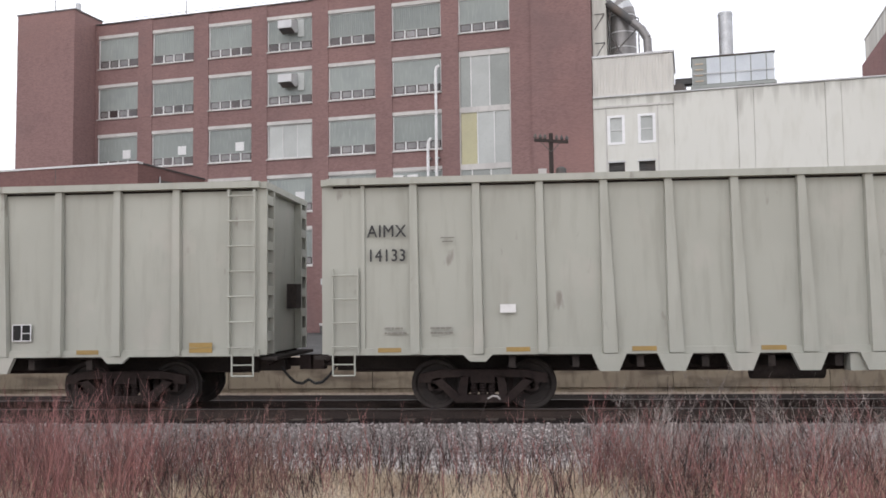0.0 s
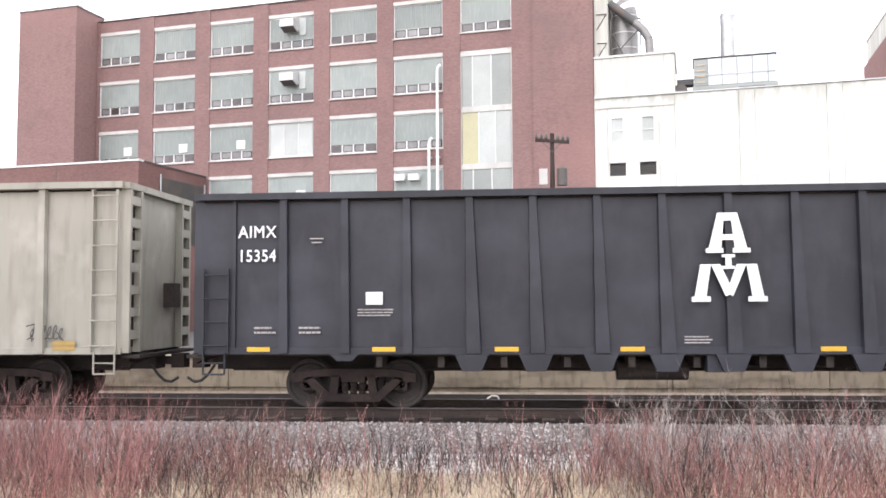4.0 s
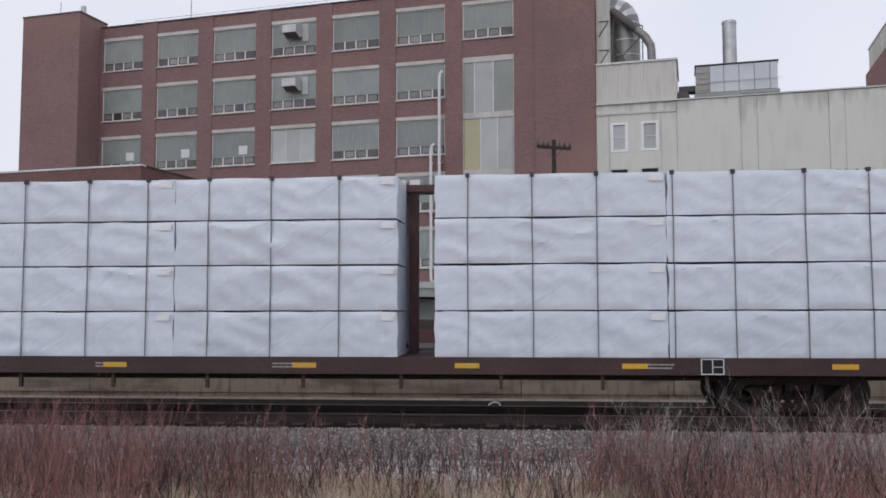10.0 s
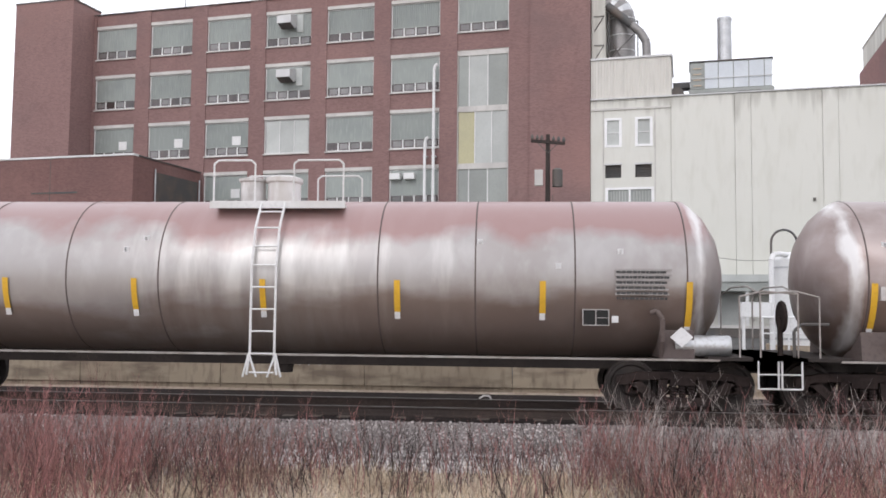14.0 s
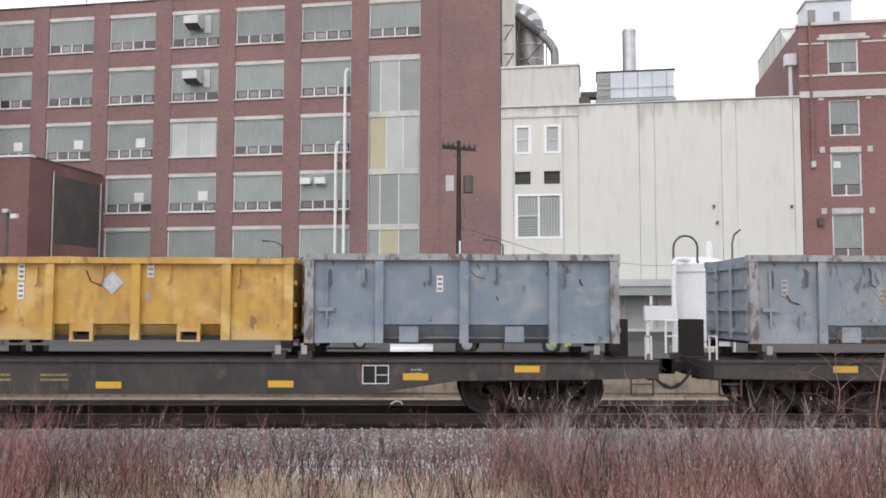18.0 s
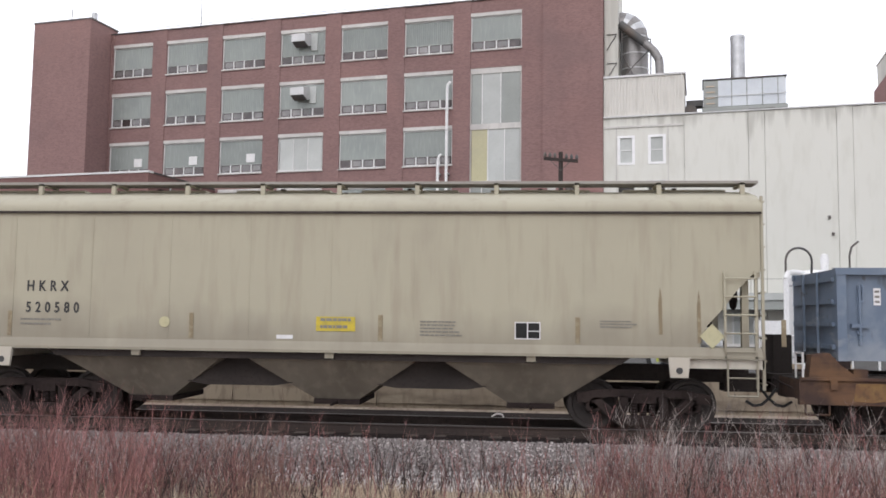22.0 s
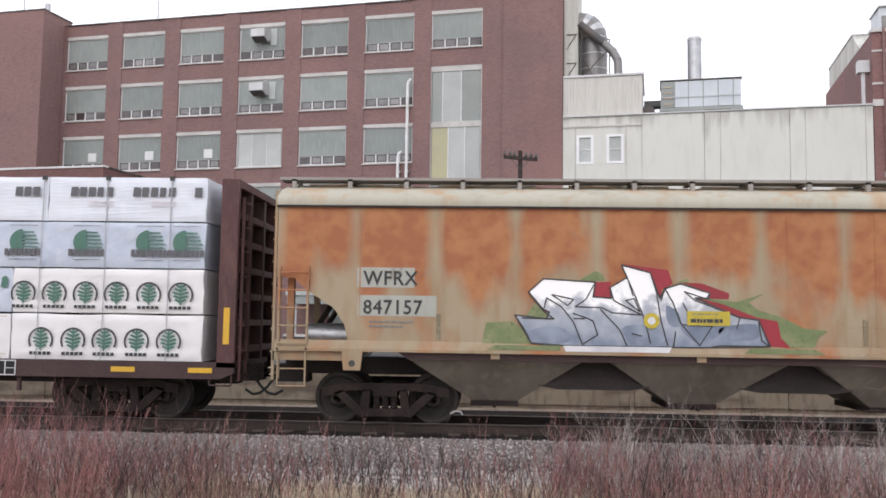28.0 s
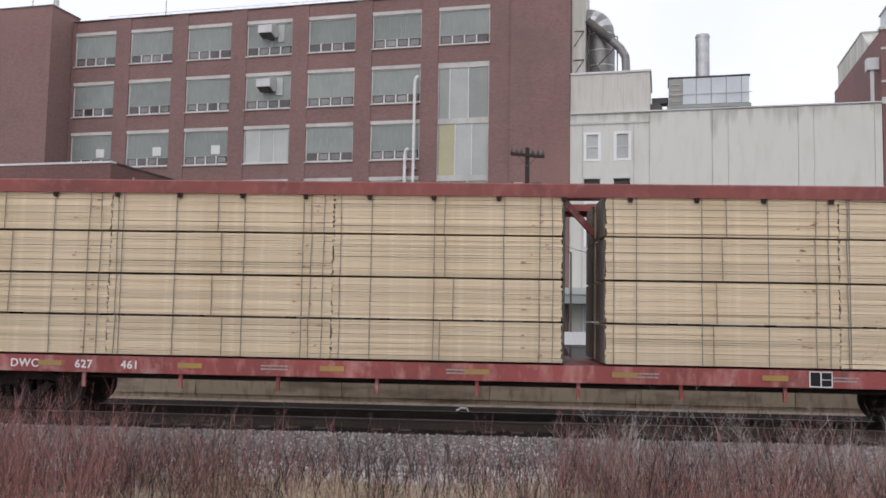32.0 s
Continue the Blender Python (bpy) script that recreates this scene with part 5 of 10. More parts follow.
def parked_truck():
    t = thing("parked_truck", "white parked flatbed truck with yellow-green bumper", "truck", pose(5.4, 39.0, 0, 0, 0, -8))
    part("cab", Geo().slab([(-0.9, 0.55), (1.0, 0.55), (1.0, 1.4), (0.55, 1.55), (0.25, 2.45), (-0.9, 2.5)], -1.0, 1.0, "y"), CONCRETE_WHITE, t)
    part("side_window", Geo().slab([(-0.6, 1.55), (0.4, 1.55), (0.15, 2.3), (-0.6, 2.3)], -1.012, -1.002, "y"), GLASS, t)
    part("windscreen", Geo().slab([(0.62, 1.56), (0.3, 2.42), (0.28, 2.42), (0.58, 1.56)], -0.85, 0.85, "y"), GLASS, t)
    part("bed", Geo().box(-4.6, -0.95, -1.05, 1.05, 0.75, 0.9), STEEL_DARK, t)
    part("side_board", Geo().box(-4.6, -0.95, -1.08, -1.053, 0.8, 1.35), CONCRETE_WHITE, t)
    part("bumper", Geo().box(0.85, 1.15, -1.0, 1.0, 0.35, 0.55).box(0.3, 0.5, -1.06, -1.003, 0.35, 1.1), HIVIS, t, "yellow-green marking")
    for x in (0.3, -3.4):
        for y in (-0.95, 0.75):
            w = part("wheel", Geo().lathe([(y, 0.42), (y + 0.22, 0.42)], (x, 0, 0.42), "y", 18), TYRE, t)
            part("rim", Geo().lathe([(y - 0.02, 0.2), (y - 0.002, 0.24)], (x, 0, 0.42), "y", 14), STEEL, w)


parked_truck()


def parked_car(name, label, x, y, turn, paint):
    c = thing(name, label, "car", pose(x, y, 0, 0, 0, turn), "cars parked in the yard")
    part("body", Geo().slab([(-2.2, 0.35), (2.15, 0.35), (2.2, 0.7), (2.05, 0.95), (1.1, 1.05), (0.5, 1.5), (-1.2, 1.52), (-1.9, 1.05), (-2.2, 0.95)], -0.88, 0.88, "y"), paint, c)
    part("side_glass", Geo().slab([(-1.55, 1.05), (0.85, 1.05), (0.4, 1.44), (-1.1, 1.45)], -0.892, -0.882, "y"), GLASS, c)
    for k in (-1.35, 1.35):
        for yy in (-0.9, 0.7):
            w = part("wheel", Geo().lathe([(yy, 0.32), (yy + 0.2, 0.32)], (k, 0, 0.32), "y", 16), TYRE, c)
            part("rim", Geo().lathe([(yy - 0.02, 0.18), (yy - 0.002, 0.2)], (k, 0, 0.32), "y", 12), STEEL, w)


parked_car("parked_car", "red-brown car parked before the factory", -4.6, 44, 6, OXIDE)
barrier = tagged(part("barrier", Geo().slab([(-0.3, 0.0), (0.3, 0.0), (0.26, 0.12), (0.12, 0.22), (0.1, 0.34), (-0.1, 0.34), (-0.12, 0.22), (-0.26, 0.12)], -1.0, 1.0, "x"), CONCRETE_WHITE, at=pose(-0.57, 41.0, 0)), "short white painted concrete barrier standing on the yard asphalt", "barrier")


def yard_lamp(x, y, h, label, double=False):
    s = thing("yard_lamp", label, "lamp", pose(x, y, 0), "lamps along the yard")
    part("post", Geo().rod((0, 0, 0), (0, 0, h), 0.06, 8, 0.045), STEEL_DARK, s)
    part("arm", Geo().line([(0, 0, h - 0.05), (-0.35, 0, h + 0.18), (-0.8, 0, h + 0.24)], 0.03), STEEL_DARK, s)
    part("lamp_head", Geo().box(-1.0, -0.75, -0.1, 0.1, h + 0.18, h + 0.27), STEEL_DARK, s)


yard_lamp(-7.0, 43, 5.1, "small dark yard lamp on a bent arm")
yard_lamp(3.9, 43, 5.2, "small dark yard lamp beside the cream block")
al = thing("annex_lamp", "dark lamp post with white floodlight before the annex", "lamp", pose(-22.9, 48.0, 0))
part("post", Geo().rod((0, 0, 0), (0, 0, 7.2), 0.1, 8), STEEL_DARK, al)
part("floodlight", Geo().box(0.25, 0.6, -0.2, 0.05, 6.9, 7.15), CONCRETE_WHITE, al)
part("camera_box", Geo().box(-0.15, 0.15, -0.3, 0.1, 7.2, 7.4), STEEL, al)

# ---- the train: each car in its own space, x along the line from its rear end, y = 0 on the track's centre, z = 0 on the rail ----
MOVERS, WHEELS = [], []
WHEEL_R = 0.457


def mover(ob, x0):
    """Note a thing that rides with the train; x0 is its place along the line when the clip starts."""
    ob.matrix_basis = pose(x0, TRACK_Y, 0)
    MOVERS.append((ob, x0))
    return ob


def shared(fn):
    made = {}

    def get(*a):
        if a not in made:
            made[a] = fn(*a)
        return made[a]
    return get


@shared
def wheel_mesh():
    g = Geo()
    for y, s in ((-0.72, -1), (0.72, 1)):
        prof = [(0.065, 0.10), (0.075, 0.16), (0.02, 0.2), (0.02, 0.36), (0.065, 0.39), (0.07, WHEEL_R - 0.004), (-0.055, WHEEL_R), (-0.07, WHEEL_R + 0.026), (-0.085, WHEEL_R + 0.02), (-0.085, 0.38), (-0.03, 0.35), (-0.03, 0.2), (-0.07, 0.14)]
        g.lathe([(y + s * d, r) for d, r in prof], (0, 0, 0), "y", 28)
    g.lathe([(-0.95, 0.07), (0.95, 0.07)], (0, 0, 0), "y", 12)
    return g.mesh("wheelset", True)


@shared
def cap_mesh(s):
    g = Geo()
    if s:
        g.lathe([(s * 0.951, 0.085), (s * 1.0, 0.085)], (0, 0, 0), "y", 10)
        for i in range(3):
            a = 2.094 * i
            g.rod((0.05 * math.cos(a), s * 1.0, 0.05 * math.sin(a)), (0.05 * math.cos(a), s * 1.025, 0.05 * math.sin(a)), 0.018, 6)
    return g.mesh("axle_cap")


@shared
def frame_mesh():
    g = Geo()
    for s in (-1, 1):
        y0, y1 = s * 0.9, s * 1.04
        # a cast side frame: arched top, tension bar below, windows either side of the springs
        for poly in ([(-1.18, 0.5), (-1.18, 0.66), (-0.75, 0.74), (0.75, 0.74), (1.18, 0.66), (1.18, 0.5), (1.02, 0.5), (0.66, 0.6), (-0.66, 0.6), (-1.02, 0.5)],
                     [(-0.95, 0.56), (-0.78, 0.6), (-0.42, 0.28), (0.42, 0.28), (0.78, 0.6), (0.95, 0.56), (0.5, 0.14), (-0.5, 0.14)],
                     [(-0.46, 0.27), (-0.3, 0.27), (-0.26, 0.62), (-0.4, 0.62)], [(0.3, 0.27), (0.46, 0.27), (0.4, 0.62), (0.26, 0.62)]):
            g.slab(poly, y0, y1, "y")
        for x in (-0.88, 0.88):
            g.box(x - 0.13, x + 0.13, s * 0.88, s * 1.0, 0.36, 0.56)
    g.box(-0.22, 0.22, -1.05, 1.05, 0.5, 0.66)
    for x in (-0.34, 0.34):
        g.box(x - 0.05, x + 0.05, -0.9, 0.9, 0.24, 0.36)
    return g.mesh("truck")


@shared
def spring_mesh():
    return Geo().lathe([(0.28 + k * 0.024, 0.074 if k % 2 else 0.05) for k in range(10)], (0, 0, 0), "z", 10).mesh("spring")


@shared
def shoe_mesh():
    return Geo().slab([(0.49, 0.3), (0.54, 0.3), (0.56, 0.58), (0.5, 0.58), (0.47, 0.45)], -0.8, -0.66, "y").mesh("brake_shoe")


def trucks(car, xs):
    for x in xs:
        t = part("truck", frame_mesh(), CAST, car, "grimy cast-steel truck", pose(x, 0, 0))
        for s in (-0.97, 0.97):
            for dx in (-0.16, 0, 0.16):
                part("spring", spring_mesh(), CAST, t, "", pose(dx, s, 0))
        part("brake_shoe", shoe_mesh(), CAST, t)
        part("brake_shoe", shoe_mesh(), CAST, t, "", pose(0, 0, 0, 0, 0, 180))
        for dx in (-0.88, 0.88):
            w = part("wheelset", wheel_mesh(), WHEEL, t, "", pose(dx, 0, WHEEL_R))
            for s in (-1, 1):
                part("axle_cap", cap_mesh(s), CAST, t, "", pose(dx, 0, WHEEL_R))
            WHEELS.append((w, dx))


def coupler(car, x, way):
    """Draft pocket, shank and knuckle at one end; way is -1 at the rear, 1 at the front."""
    g = Geo().box(*sorted((x - way * 0.5, x + way * 0.12)), -0.22, 0.22, 0.68, 1.02)
    c = part("draft_gear", g, UNDER, car)
    part("coupler", Geo().box(*sorted((x + way * 0.12, x + way * 0.42)), -0.07, 0.07, 0.76, 0.92).slab([(x + way * 0.4, -0.16), (x + way * 0.66, -0.16), (x + way * 0.7, 0.05), (x + way * 0.58, 0.16), (x + way * 0.4, 0.14)], 0.7, 0.98, "z"), CAST, c, "steel knuckle coupler")
    pts = [(x + way * (0.1 + 0.14 * i), -0.42, 0.78 - 0.34 * math.sin(math.pi * i / 5.4)) for i in range(5)]
    part("air_hose", Geo().line(pts, 0.028, 6), TYRE, c, "black air hose")
    part("uncoupling_lever", Geo().line([(x + way * 0.1, -0.2, 0.95), (x + way * 0.14, -0.9, 0.9), (x + way * 0.12, -1.4, 0.86)], 0.016, 5), CAST, c)


def ladder(car, x, y, z0, z1, n, w=0.42, material=None, name="ladder", rails=True):
    """Rungs on a car's side; y is the plane of the rungs."""
    l = part(name, Geo().box(x - 0.02, x + 0.02, y, y + 0.05, z0, z1).box(x + w - 0.02, x + w + 0.02, y, y + 0.05, z0, z1) if rails else Geo().box(x, x + 0.02, y + 0.05, y + 0.06, z0, z0 + 0.1), material, car)
    for i in range(n):
        z = z0 + 0.12 + (z1 - z0 - 0.24) * i / max(1, n - 1)
        part("rung", Geo().rod((x, y - 0.03, z), (x + w, y - 0.03, z), 0.016, 6), material, l)
    return l


def end_ladder(car, x, way, y, z0, z1, n, material):
    l = part("end_ladder", Geo().box(*sorted((x, x + way * 0.05)), y - 0.02, y + 0.02, z0, z1).box(*sorted((x, x + way * 0.05)), y + 0.4, y + 0.44, z0, z1), material, car)
    for i in range(n):
        z = z0 + 0.1 + (z1 - z0 - 0.2) * i / max(1, n - 1)
        part("rung", Geo().rod((x + way * 0.07, y, z), (x + way * 0.07, y + 0.42, z), 0.016, 6), material, l)


def stirrup(car, x, y, material, z0=0.68, z1=1.08, w=0.4):
    part("stirrup_step", Geo().line([(x, y, z1), (x, y, z0), (x + w, y, z0), (x + w, y, z1)], 0.018, 5).rod((x, y, (z0 + z1) / 2), (x + w, y, (z0 + z1) / 2), 0.014, 5), material, car)


def marks(car, items, y):
    """Flat painted or taped marks on the near side: x, z, width, height, material, name."""
    for x, z, w, h, m, name in items:
        part(name, Geo().box(x, x + w, y - 0.004, y + 0.004, z, z + h), m, car)


def data_lines(car, x, z, n, w, h, y, material, name="stencil_panel"):
    """Small stencilled data too fine to read: rows of short bars."""
    rng = random.Random(int(x * 100) + n)
    g = Geo()
    for i in range(n):
        zz, xx = z - i * h * 1.7, x
        while xx < x + w * rng.uniform(0.75, 1.0):
            b = rng.uniform(0.03, 0.12)
            g.box(xx, min(xx + b, x + w), y - 0.003, y + 0.003, zz, zz + h * 0.72)
            xx += b + 0.014
    return tagged(part(name, g, material, car), kind="stuff")


PANEL_BLACK = surface("matt_black_panel", (0.012, 0.012, 0.012), (0.02, 0.02, 0.02), rough=0.85)


def placard_grid(car, x, z, y, rim=CHALK, w=0.34, h=0.28):
    """The small black consolidated data panel with a pale rim."""
    p = part("data_panel", Geo().box(x, x + w, y - 0.004, y + 0.004, z, z + h), PANEL_BLACK, car, "small framed data panel")
    t = 0.018
    part("panel_rim", Geo().box(x - t, x, y - 0.007, y, z - t, z + h + t).box(x + w, x + w + t, y - 0.007, y, z - t, z + h + t).box(x, x + w, y - 0.007, y, z - t, z).box(x, x + w, y - 0.007, y, z + h, z + h + t).box(x + w / 2 - 0.01, x + w / 2 + 0.01, y - 0.007, y, z, z + h).box(x + w / 2, x + w, y - 0.007, y, z + h * 0.45, z + h * 0.5), rim, p)


# ---- gondolas ----
SPRAY_GREY = surface("faded_dark_spray_paint", (0.1, 0.09, 0.085), (0.16, 0.145, 0.13), rough=0.6)
GON_L = 19.0
INK_FAINT = surface("faded_stencil_paint", (0.22, 0.21, 0.185), (0.28, 0.265, 0.235), rough=0.6, big=4)


def gondola(name, label, x0, paint, top=4.24, marking="", number="", ink=INK, tape=REFLECTOR_OLD, wide=(1.04, 0.92)):
    """A high-sided scrap gondola with outside posts that flare below the sill between the trucks."""
    c = mover(thing(name, label, "railway car", group="gondola cars"), x0)
    L, Y, sill = GON_L, -1.5, 1.06
    bulge = 0.035
    # side sheets: each panel between posts is a slightly dished plate
    posts = [0.63] + [1.56 + 1.134 * i for i in range(15)] + [18.42]
    edges = [0.0] + posts + [L]
    for s, nm in ((-1, "side_panel"), (1, "far_side_panel")):
        y = s * 1.5
        rng = random.Random(int(x0 * 10) + s)
        for a, b in zip(edges, edges[1:]):
            nx, nz = 5, 6
            g, k = Geo(), 0
            amp = rng.uniform(-1, 1) * bulge
            for j in range(nz + 1):
                for i in range(nx + 1):
                    u, v = i / nx, j / nz
                    dip = amp * math.sin(math.pi * u) * math.sin(math.pi * v) + 0.018 * noise.noise(Vector((a + u * 2 + x0, v * 3, s)))* math.sin(math.pi * u)
                    g.v.append((a + (b - a) * u, y - s * dip, sill + (top - 0.165 - sill) * v))
            for j in range(nz):
                for i in range(nx):
                    p = k + j * (nx + 1) + i
                    g.f.append((p, p + 1, p + nx + 2, p + nx + 1))
            part(nm, g, paint, c, smooth=True)
        # Shows dark through the slot above the panels, as the chord's shadow line.
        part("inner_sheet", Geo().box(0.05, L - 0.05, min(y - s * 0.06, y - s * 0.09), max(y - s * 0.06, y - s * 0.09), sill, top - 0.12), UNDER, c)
        part("top_chord", Geo().box(-0.02, L + 0.02, *sorted((y - s * 0.06, y + s * 0.15)), top - 0.12, top), paint, c)
        part("side_sill", Geo().box(0, L, *sorted((y + s * 0.0, y + s * 0.06)), sill - 0.02, sill + 0.1), paint, c)
        for i, x in enumerate(posts):
            if s > 0 and i in (0, 16):
                continue
            if i in (0, 16):
                part("corner_post", Geo().box(x - 0.035, x + 0.035, *sorted((y, y + s * 0.05)), sill + 0.1, top - 0.12), paint, c)
                continue
            low = 3 < i < 13
            w0, w1 = (0.075, 0.21) if low else (0.075, 0.11)
            g = Geo()
            ya, yb0, yb1 = y + s * 0.012, y + s * 0.1, y + s * 0.13
            wl = w0
            g.add([(x - wl, ya, sill + 0.0), (x + w1, ya, sill + 0.0), (x + w0, ya, top - 0.12), (x - w0, ya, top - 0.12),
                   (x - wl * 0.85, yb1, sill + 0.0), (x + w1 * 0.9, yb1, sill + 0.0), (x + w0 * 0.85, yb0, top - 0.12), (x - w0 * 0.85, yb0, top - 0.12)],
                  [(0, 3, 2, 1), (4, 5, 6, 7), (0, 1, 5, 4), (3, 7, 6, 2), (0, 4, 7, 3), (1, 2, 6, 5)])
            p = part("post", g, paint, c)
            if low:
                part("post_foot", Geo().slab([(x - 0.27, sill - 0.02), (x + 0.33, sill - 0.02), (x + 0.2, 0.74), (x - 0.14, 0.74)], *sorted((y + s * 0.02, y + s * 0.125)), "y"), paint, p)
            elif i in (2, 14):
                part("jack_pad", Geo().slab([(x - 0.26, sill - 0.02), (x + 0.26, sill - 0.02), (x + 0.14, 0.92), (x - 0.14, 0.92)], *sorted((y + s * 0.02, y + s * 0.1)), "y"), paint, p)
    # ends with horizontal ribs
    for xe, way in ((0, -1), (L, 1)):
        e = part("end_sheet", Geo().box(*sorted((xe, xe - way * 0.06)), -1.49, 1.49, sill, top - 0.13), paint, c)
        # Added dark sheets stand for the shade in the recesses behind the steps.
        for ya, yb in ((-1.42, -1.06), (1.06, 1.42)):
            part("ladder_well", Geo().box(*sorted((xe, xe + way * 0.012)), ya, yb, sill + 0.1, top - 0.2), CAST, e, "dark sheet that stands for shade behind the end steps")
        for k in range(7):
            z = sill + 0.25 + k * 0.42
            part("end_step", Geo().box(*sorted((xe, xe + way * 0.13)), -1.42, -1.06, z, z + 0.17), paint, e)
            part("end_step", Geo().box(*sorted((xe, xe + way * 0.13)), 1.06, 1.42, z, z + 0.17), paint, e)
        part("end_chord", Geo().box(*sorted((xe - way * 0.06, xe + way * 0.14)), -1.56, 1.56, top - 0.125, top - 0.005), paint, e)
        part("corner_plate", Geo().box(*sorted((xe, xe + way * 0.13)), -1.5, -1.42, sill, top - 0.13), paint, e)
        part("corner_plate", Geo().box(*sorted((xe, xe + way * 0.13)), 1.42, 1.5, sill, top - 0.13), paint, e)
        for y in (-1.06, 0.98):
            part("end_stiffener", Geo().box(*sorted((xe, xe + way * 0.14)), y, y + 0.08, sill, top - 0.13), paint, e)
        coupler(c, xe, way)
        part("brake_box", Geo().box(*sorted((xe, xe + way * 0.2)), 0.35, 0.75, 1.9, 2.4), UNDER, c)
        part("end_platform", Geo().box(*sorted((xe, xe + way * 0.3)), -1.4, 1.4, sill - 0.1, sill - 0.04), UNDER, c)
    ladder(c, 0.08, -1.62, sill + 0.02, 2.6, 4, 0.46, paint)
    ladder(c, L - 0.56, -1.62, sill + 0.02, top - 0.15, 7, 0.48, paint)
    for x in (0.08, L - 0.5):
        stirrup(c, x, -1.58, paint)
    part("floor", Geo().box(0.06, L - 0.06, -1.4, 1.4, sill - 0.06, sill), UNDER, c)
    part("centre_sill", Geo().box(0.4, L - 0.4, -0.28, 0.28, 0.68, 0.995), UNDER, c)
    for x in [3.3 + 1.1285 * i for i in range(12)]:
        part("cross_bearer", Geo().box(x - 0.06, x + 0.06, -1.4, 1.4, 0.8, 0.99), UNDER, c)
    part("brake_reservoir", Geo().lathe([(7.6, 0.02), (7.62, 0.2), (8.9, 0.2), (8.92, 0.02)], (0, -0.7, 0.72), "x", 12), UNDER, c, smooth=True)
    part("brake_pipe", Geo().line([(0.3, -0.5, 0.7), (L - 0.3, -0.5, 0.7)], 0.03, 5), CAST, c)
    part("discharge_chute", Geo().box(9.1, 9.5, -1.5, -1.2, 0.72, 1.02), paint, c)
    trucks(c, (2.75, L - 2.75))
    yy = -1.506
    for x in (1.1, 3.4, 5.6, 7.8, 11.2, 13.5, 15.75):
        part("reflector", Geo().box(x - 0.2, x + 0.22, -1.574, -1.562, sill + 0.03, sill + 0.11), tape, c)
    part("reflector", Geo().box(17.7, 18.13, -1.574, -1.562, sill + 0.05, sill + 0.135).box(17.7, 18.13, -1.574, -1.562, sill + 0.145, sill + 0.23), tape, c)
    y = -1.548
    data_lines(c, 1.02, 1.5, 2, 0.4, 0.05, y, INK_GREY if ink is INK else CHALK_DIM)
    data_lines(c, 1.85, 1.5, 2, 0.4, 0.05, y, INK_GREY if ink is INK else CHALK_DIM)
    if marking:
        lettering(marking, 0.225, ink, c, 0.71, y, 3.17, bold=0.004, stretch=wide[0] * 0.87)
        lettering(number, 0.225, ink, c, 0.71, y, 2.73, bold=0.004, stretch=wide[1] * 0.93)
    rim = INK_FAINT if ink is INK else CHALK_DIM
    part("stencil_bar", Geo().box(2.05, 2.3, y - 0.004, y + 0.004, 3.13, 3.148), rim, c)
    part("stencil_bar", Geo().box(2.08, 2.27, y - 0.004, y + 0.004, 3.06, 3.078), rim, c)
    return c


car_a = gondola("gondola_car", "pale grey high-sided gondola car with outside posts", -3.44, GONDOLA_GREY, marking="AIMX", number="14133")
marks(car_a, [(3.1, 1.78, 0.28, 0.15, CONCRETE_WHITE, "white_sticker")], -1.555)
car_b = gondola("gondola_car", "pale grey gondola car with white and black spray-painted lettering", -23.73, GONDOLA_GREY, marking="AIMX", number="14062")
car_c = gondola("gondola_car", "black high-sided gondola car with large white emblem", -44.0, GONDOLA_BLACK, top=3.98, marking="AIMX", number="15354", ink=CHALK, tape=REFLECTOR)
car_d = gondola("gondola_car", "tan-grey gondola car with small dark spray-painted tags", -64.5, GONDOLA_TAN, top=4.25, marking="AIMX", number="15169", wide=(0.86, 1.0))
for c, x in ((car_a, 14.27), (car_b, 14.3), (car_d, 14.27)):
    placard_grid(c, x, 1.36, -1.552)


def emblem(car):
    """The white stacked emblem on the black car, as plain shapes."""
    y0, y1 = -1.63, -1.622
    g = Geo()
    def sh(*polys):
        for p in polys:
            k = len(g.f) * 0.0003
            g.slab([(9.47 + a, b) for a, b in p], y0 - k, y1, "y")
    sh([(-0.34, 2.83), (-0.12, 2.83), (-0.05, 3.5), (-0.17, 3.5)], [(0.12, 2.83), (0.34, 2.83), (0.17, 3.5), (0.05, 3.5)], [(-0.16, 3.36), (0.16, 3.36), (0.16, 3.5), (-0.16, 3.5)], [(-0.14, 3.02), (0.14, 3.02), (0.14, 3.12), (-0.14, 3.12)], [(-0.38, 2.8), (-0.08, 2.8), (-0.08, 2.88), (-0.38, 2.88)], [(0.08, 2.8), (0.38, 2.8), (0.38, 2.88), (0.08, 2.88)])
    sh([(-0.11, 2.52), (0.11, 2.52), (0.11, 2.57), (-0.11, 2.57)], [(-0.05, 2.57), (0.05, 2.57), (0.05, 2.72), (-0.05, 2.72)], [(-0.11, 2.72), (0.11, 2.72), (0.11, 2.77), (-0.11, 2.77)])
    sh([(-0.6, 1.98), (-0.4, 1.98), (-0.3, 2.6), (-0.48, 2.6)], [(0.4, 1.98), (0.6, 1.98), (0.48, 2.6), (0.3, 2.6)], [(-0.3, 2.6), (-0.14, 2.6), (0.08, 2.1), (-0.06, 2.04)], [(0.3, 2.6), (0.14, 2.6), (-0.04, 2.12), (0.06, 2.04)], [(-0.64, 1.95), (-0.32, 1.95), (-0.32, 2.04), (-0.64, 2.04)], [(0.32, 1.95), (0.64, 1.95), (0.64, 2.04), (0.32, 2.04)])
    part("emblem", g, CHALK, car, "large white stacked emblem")


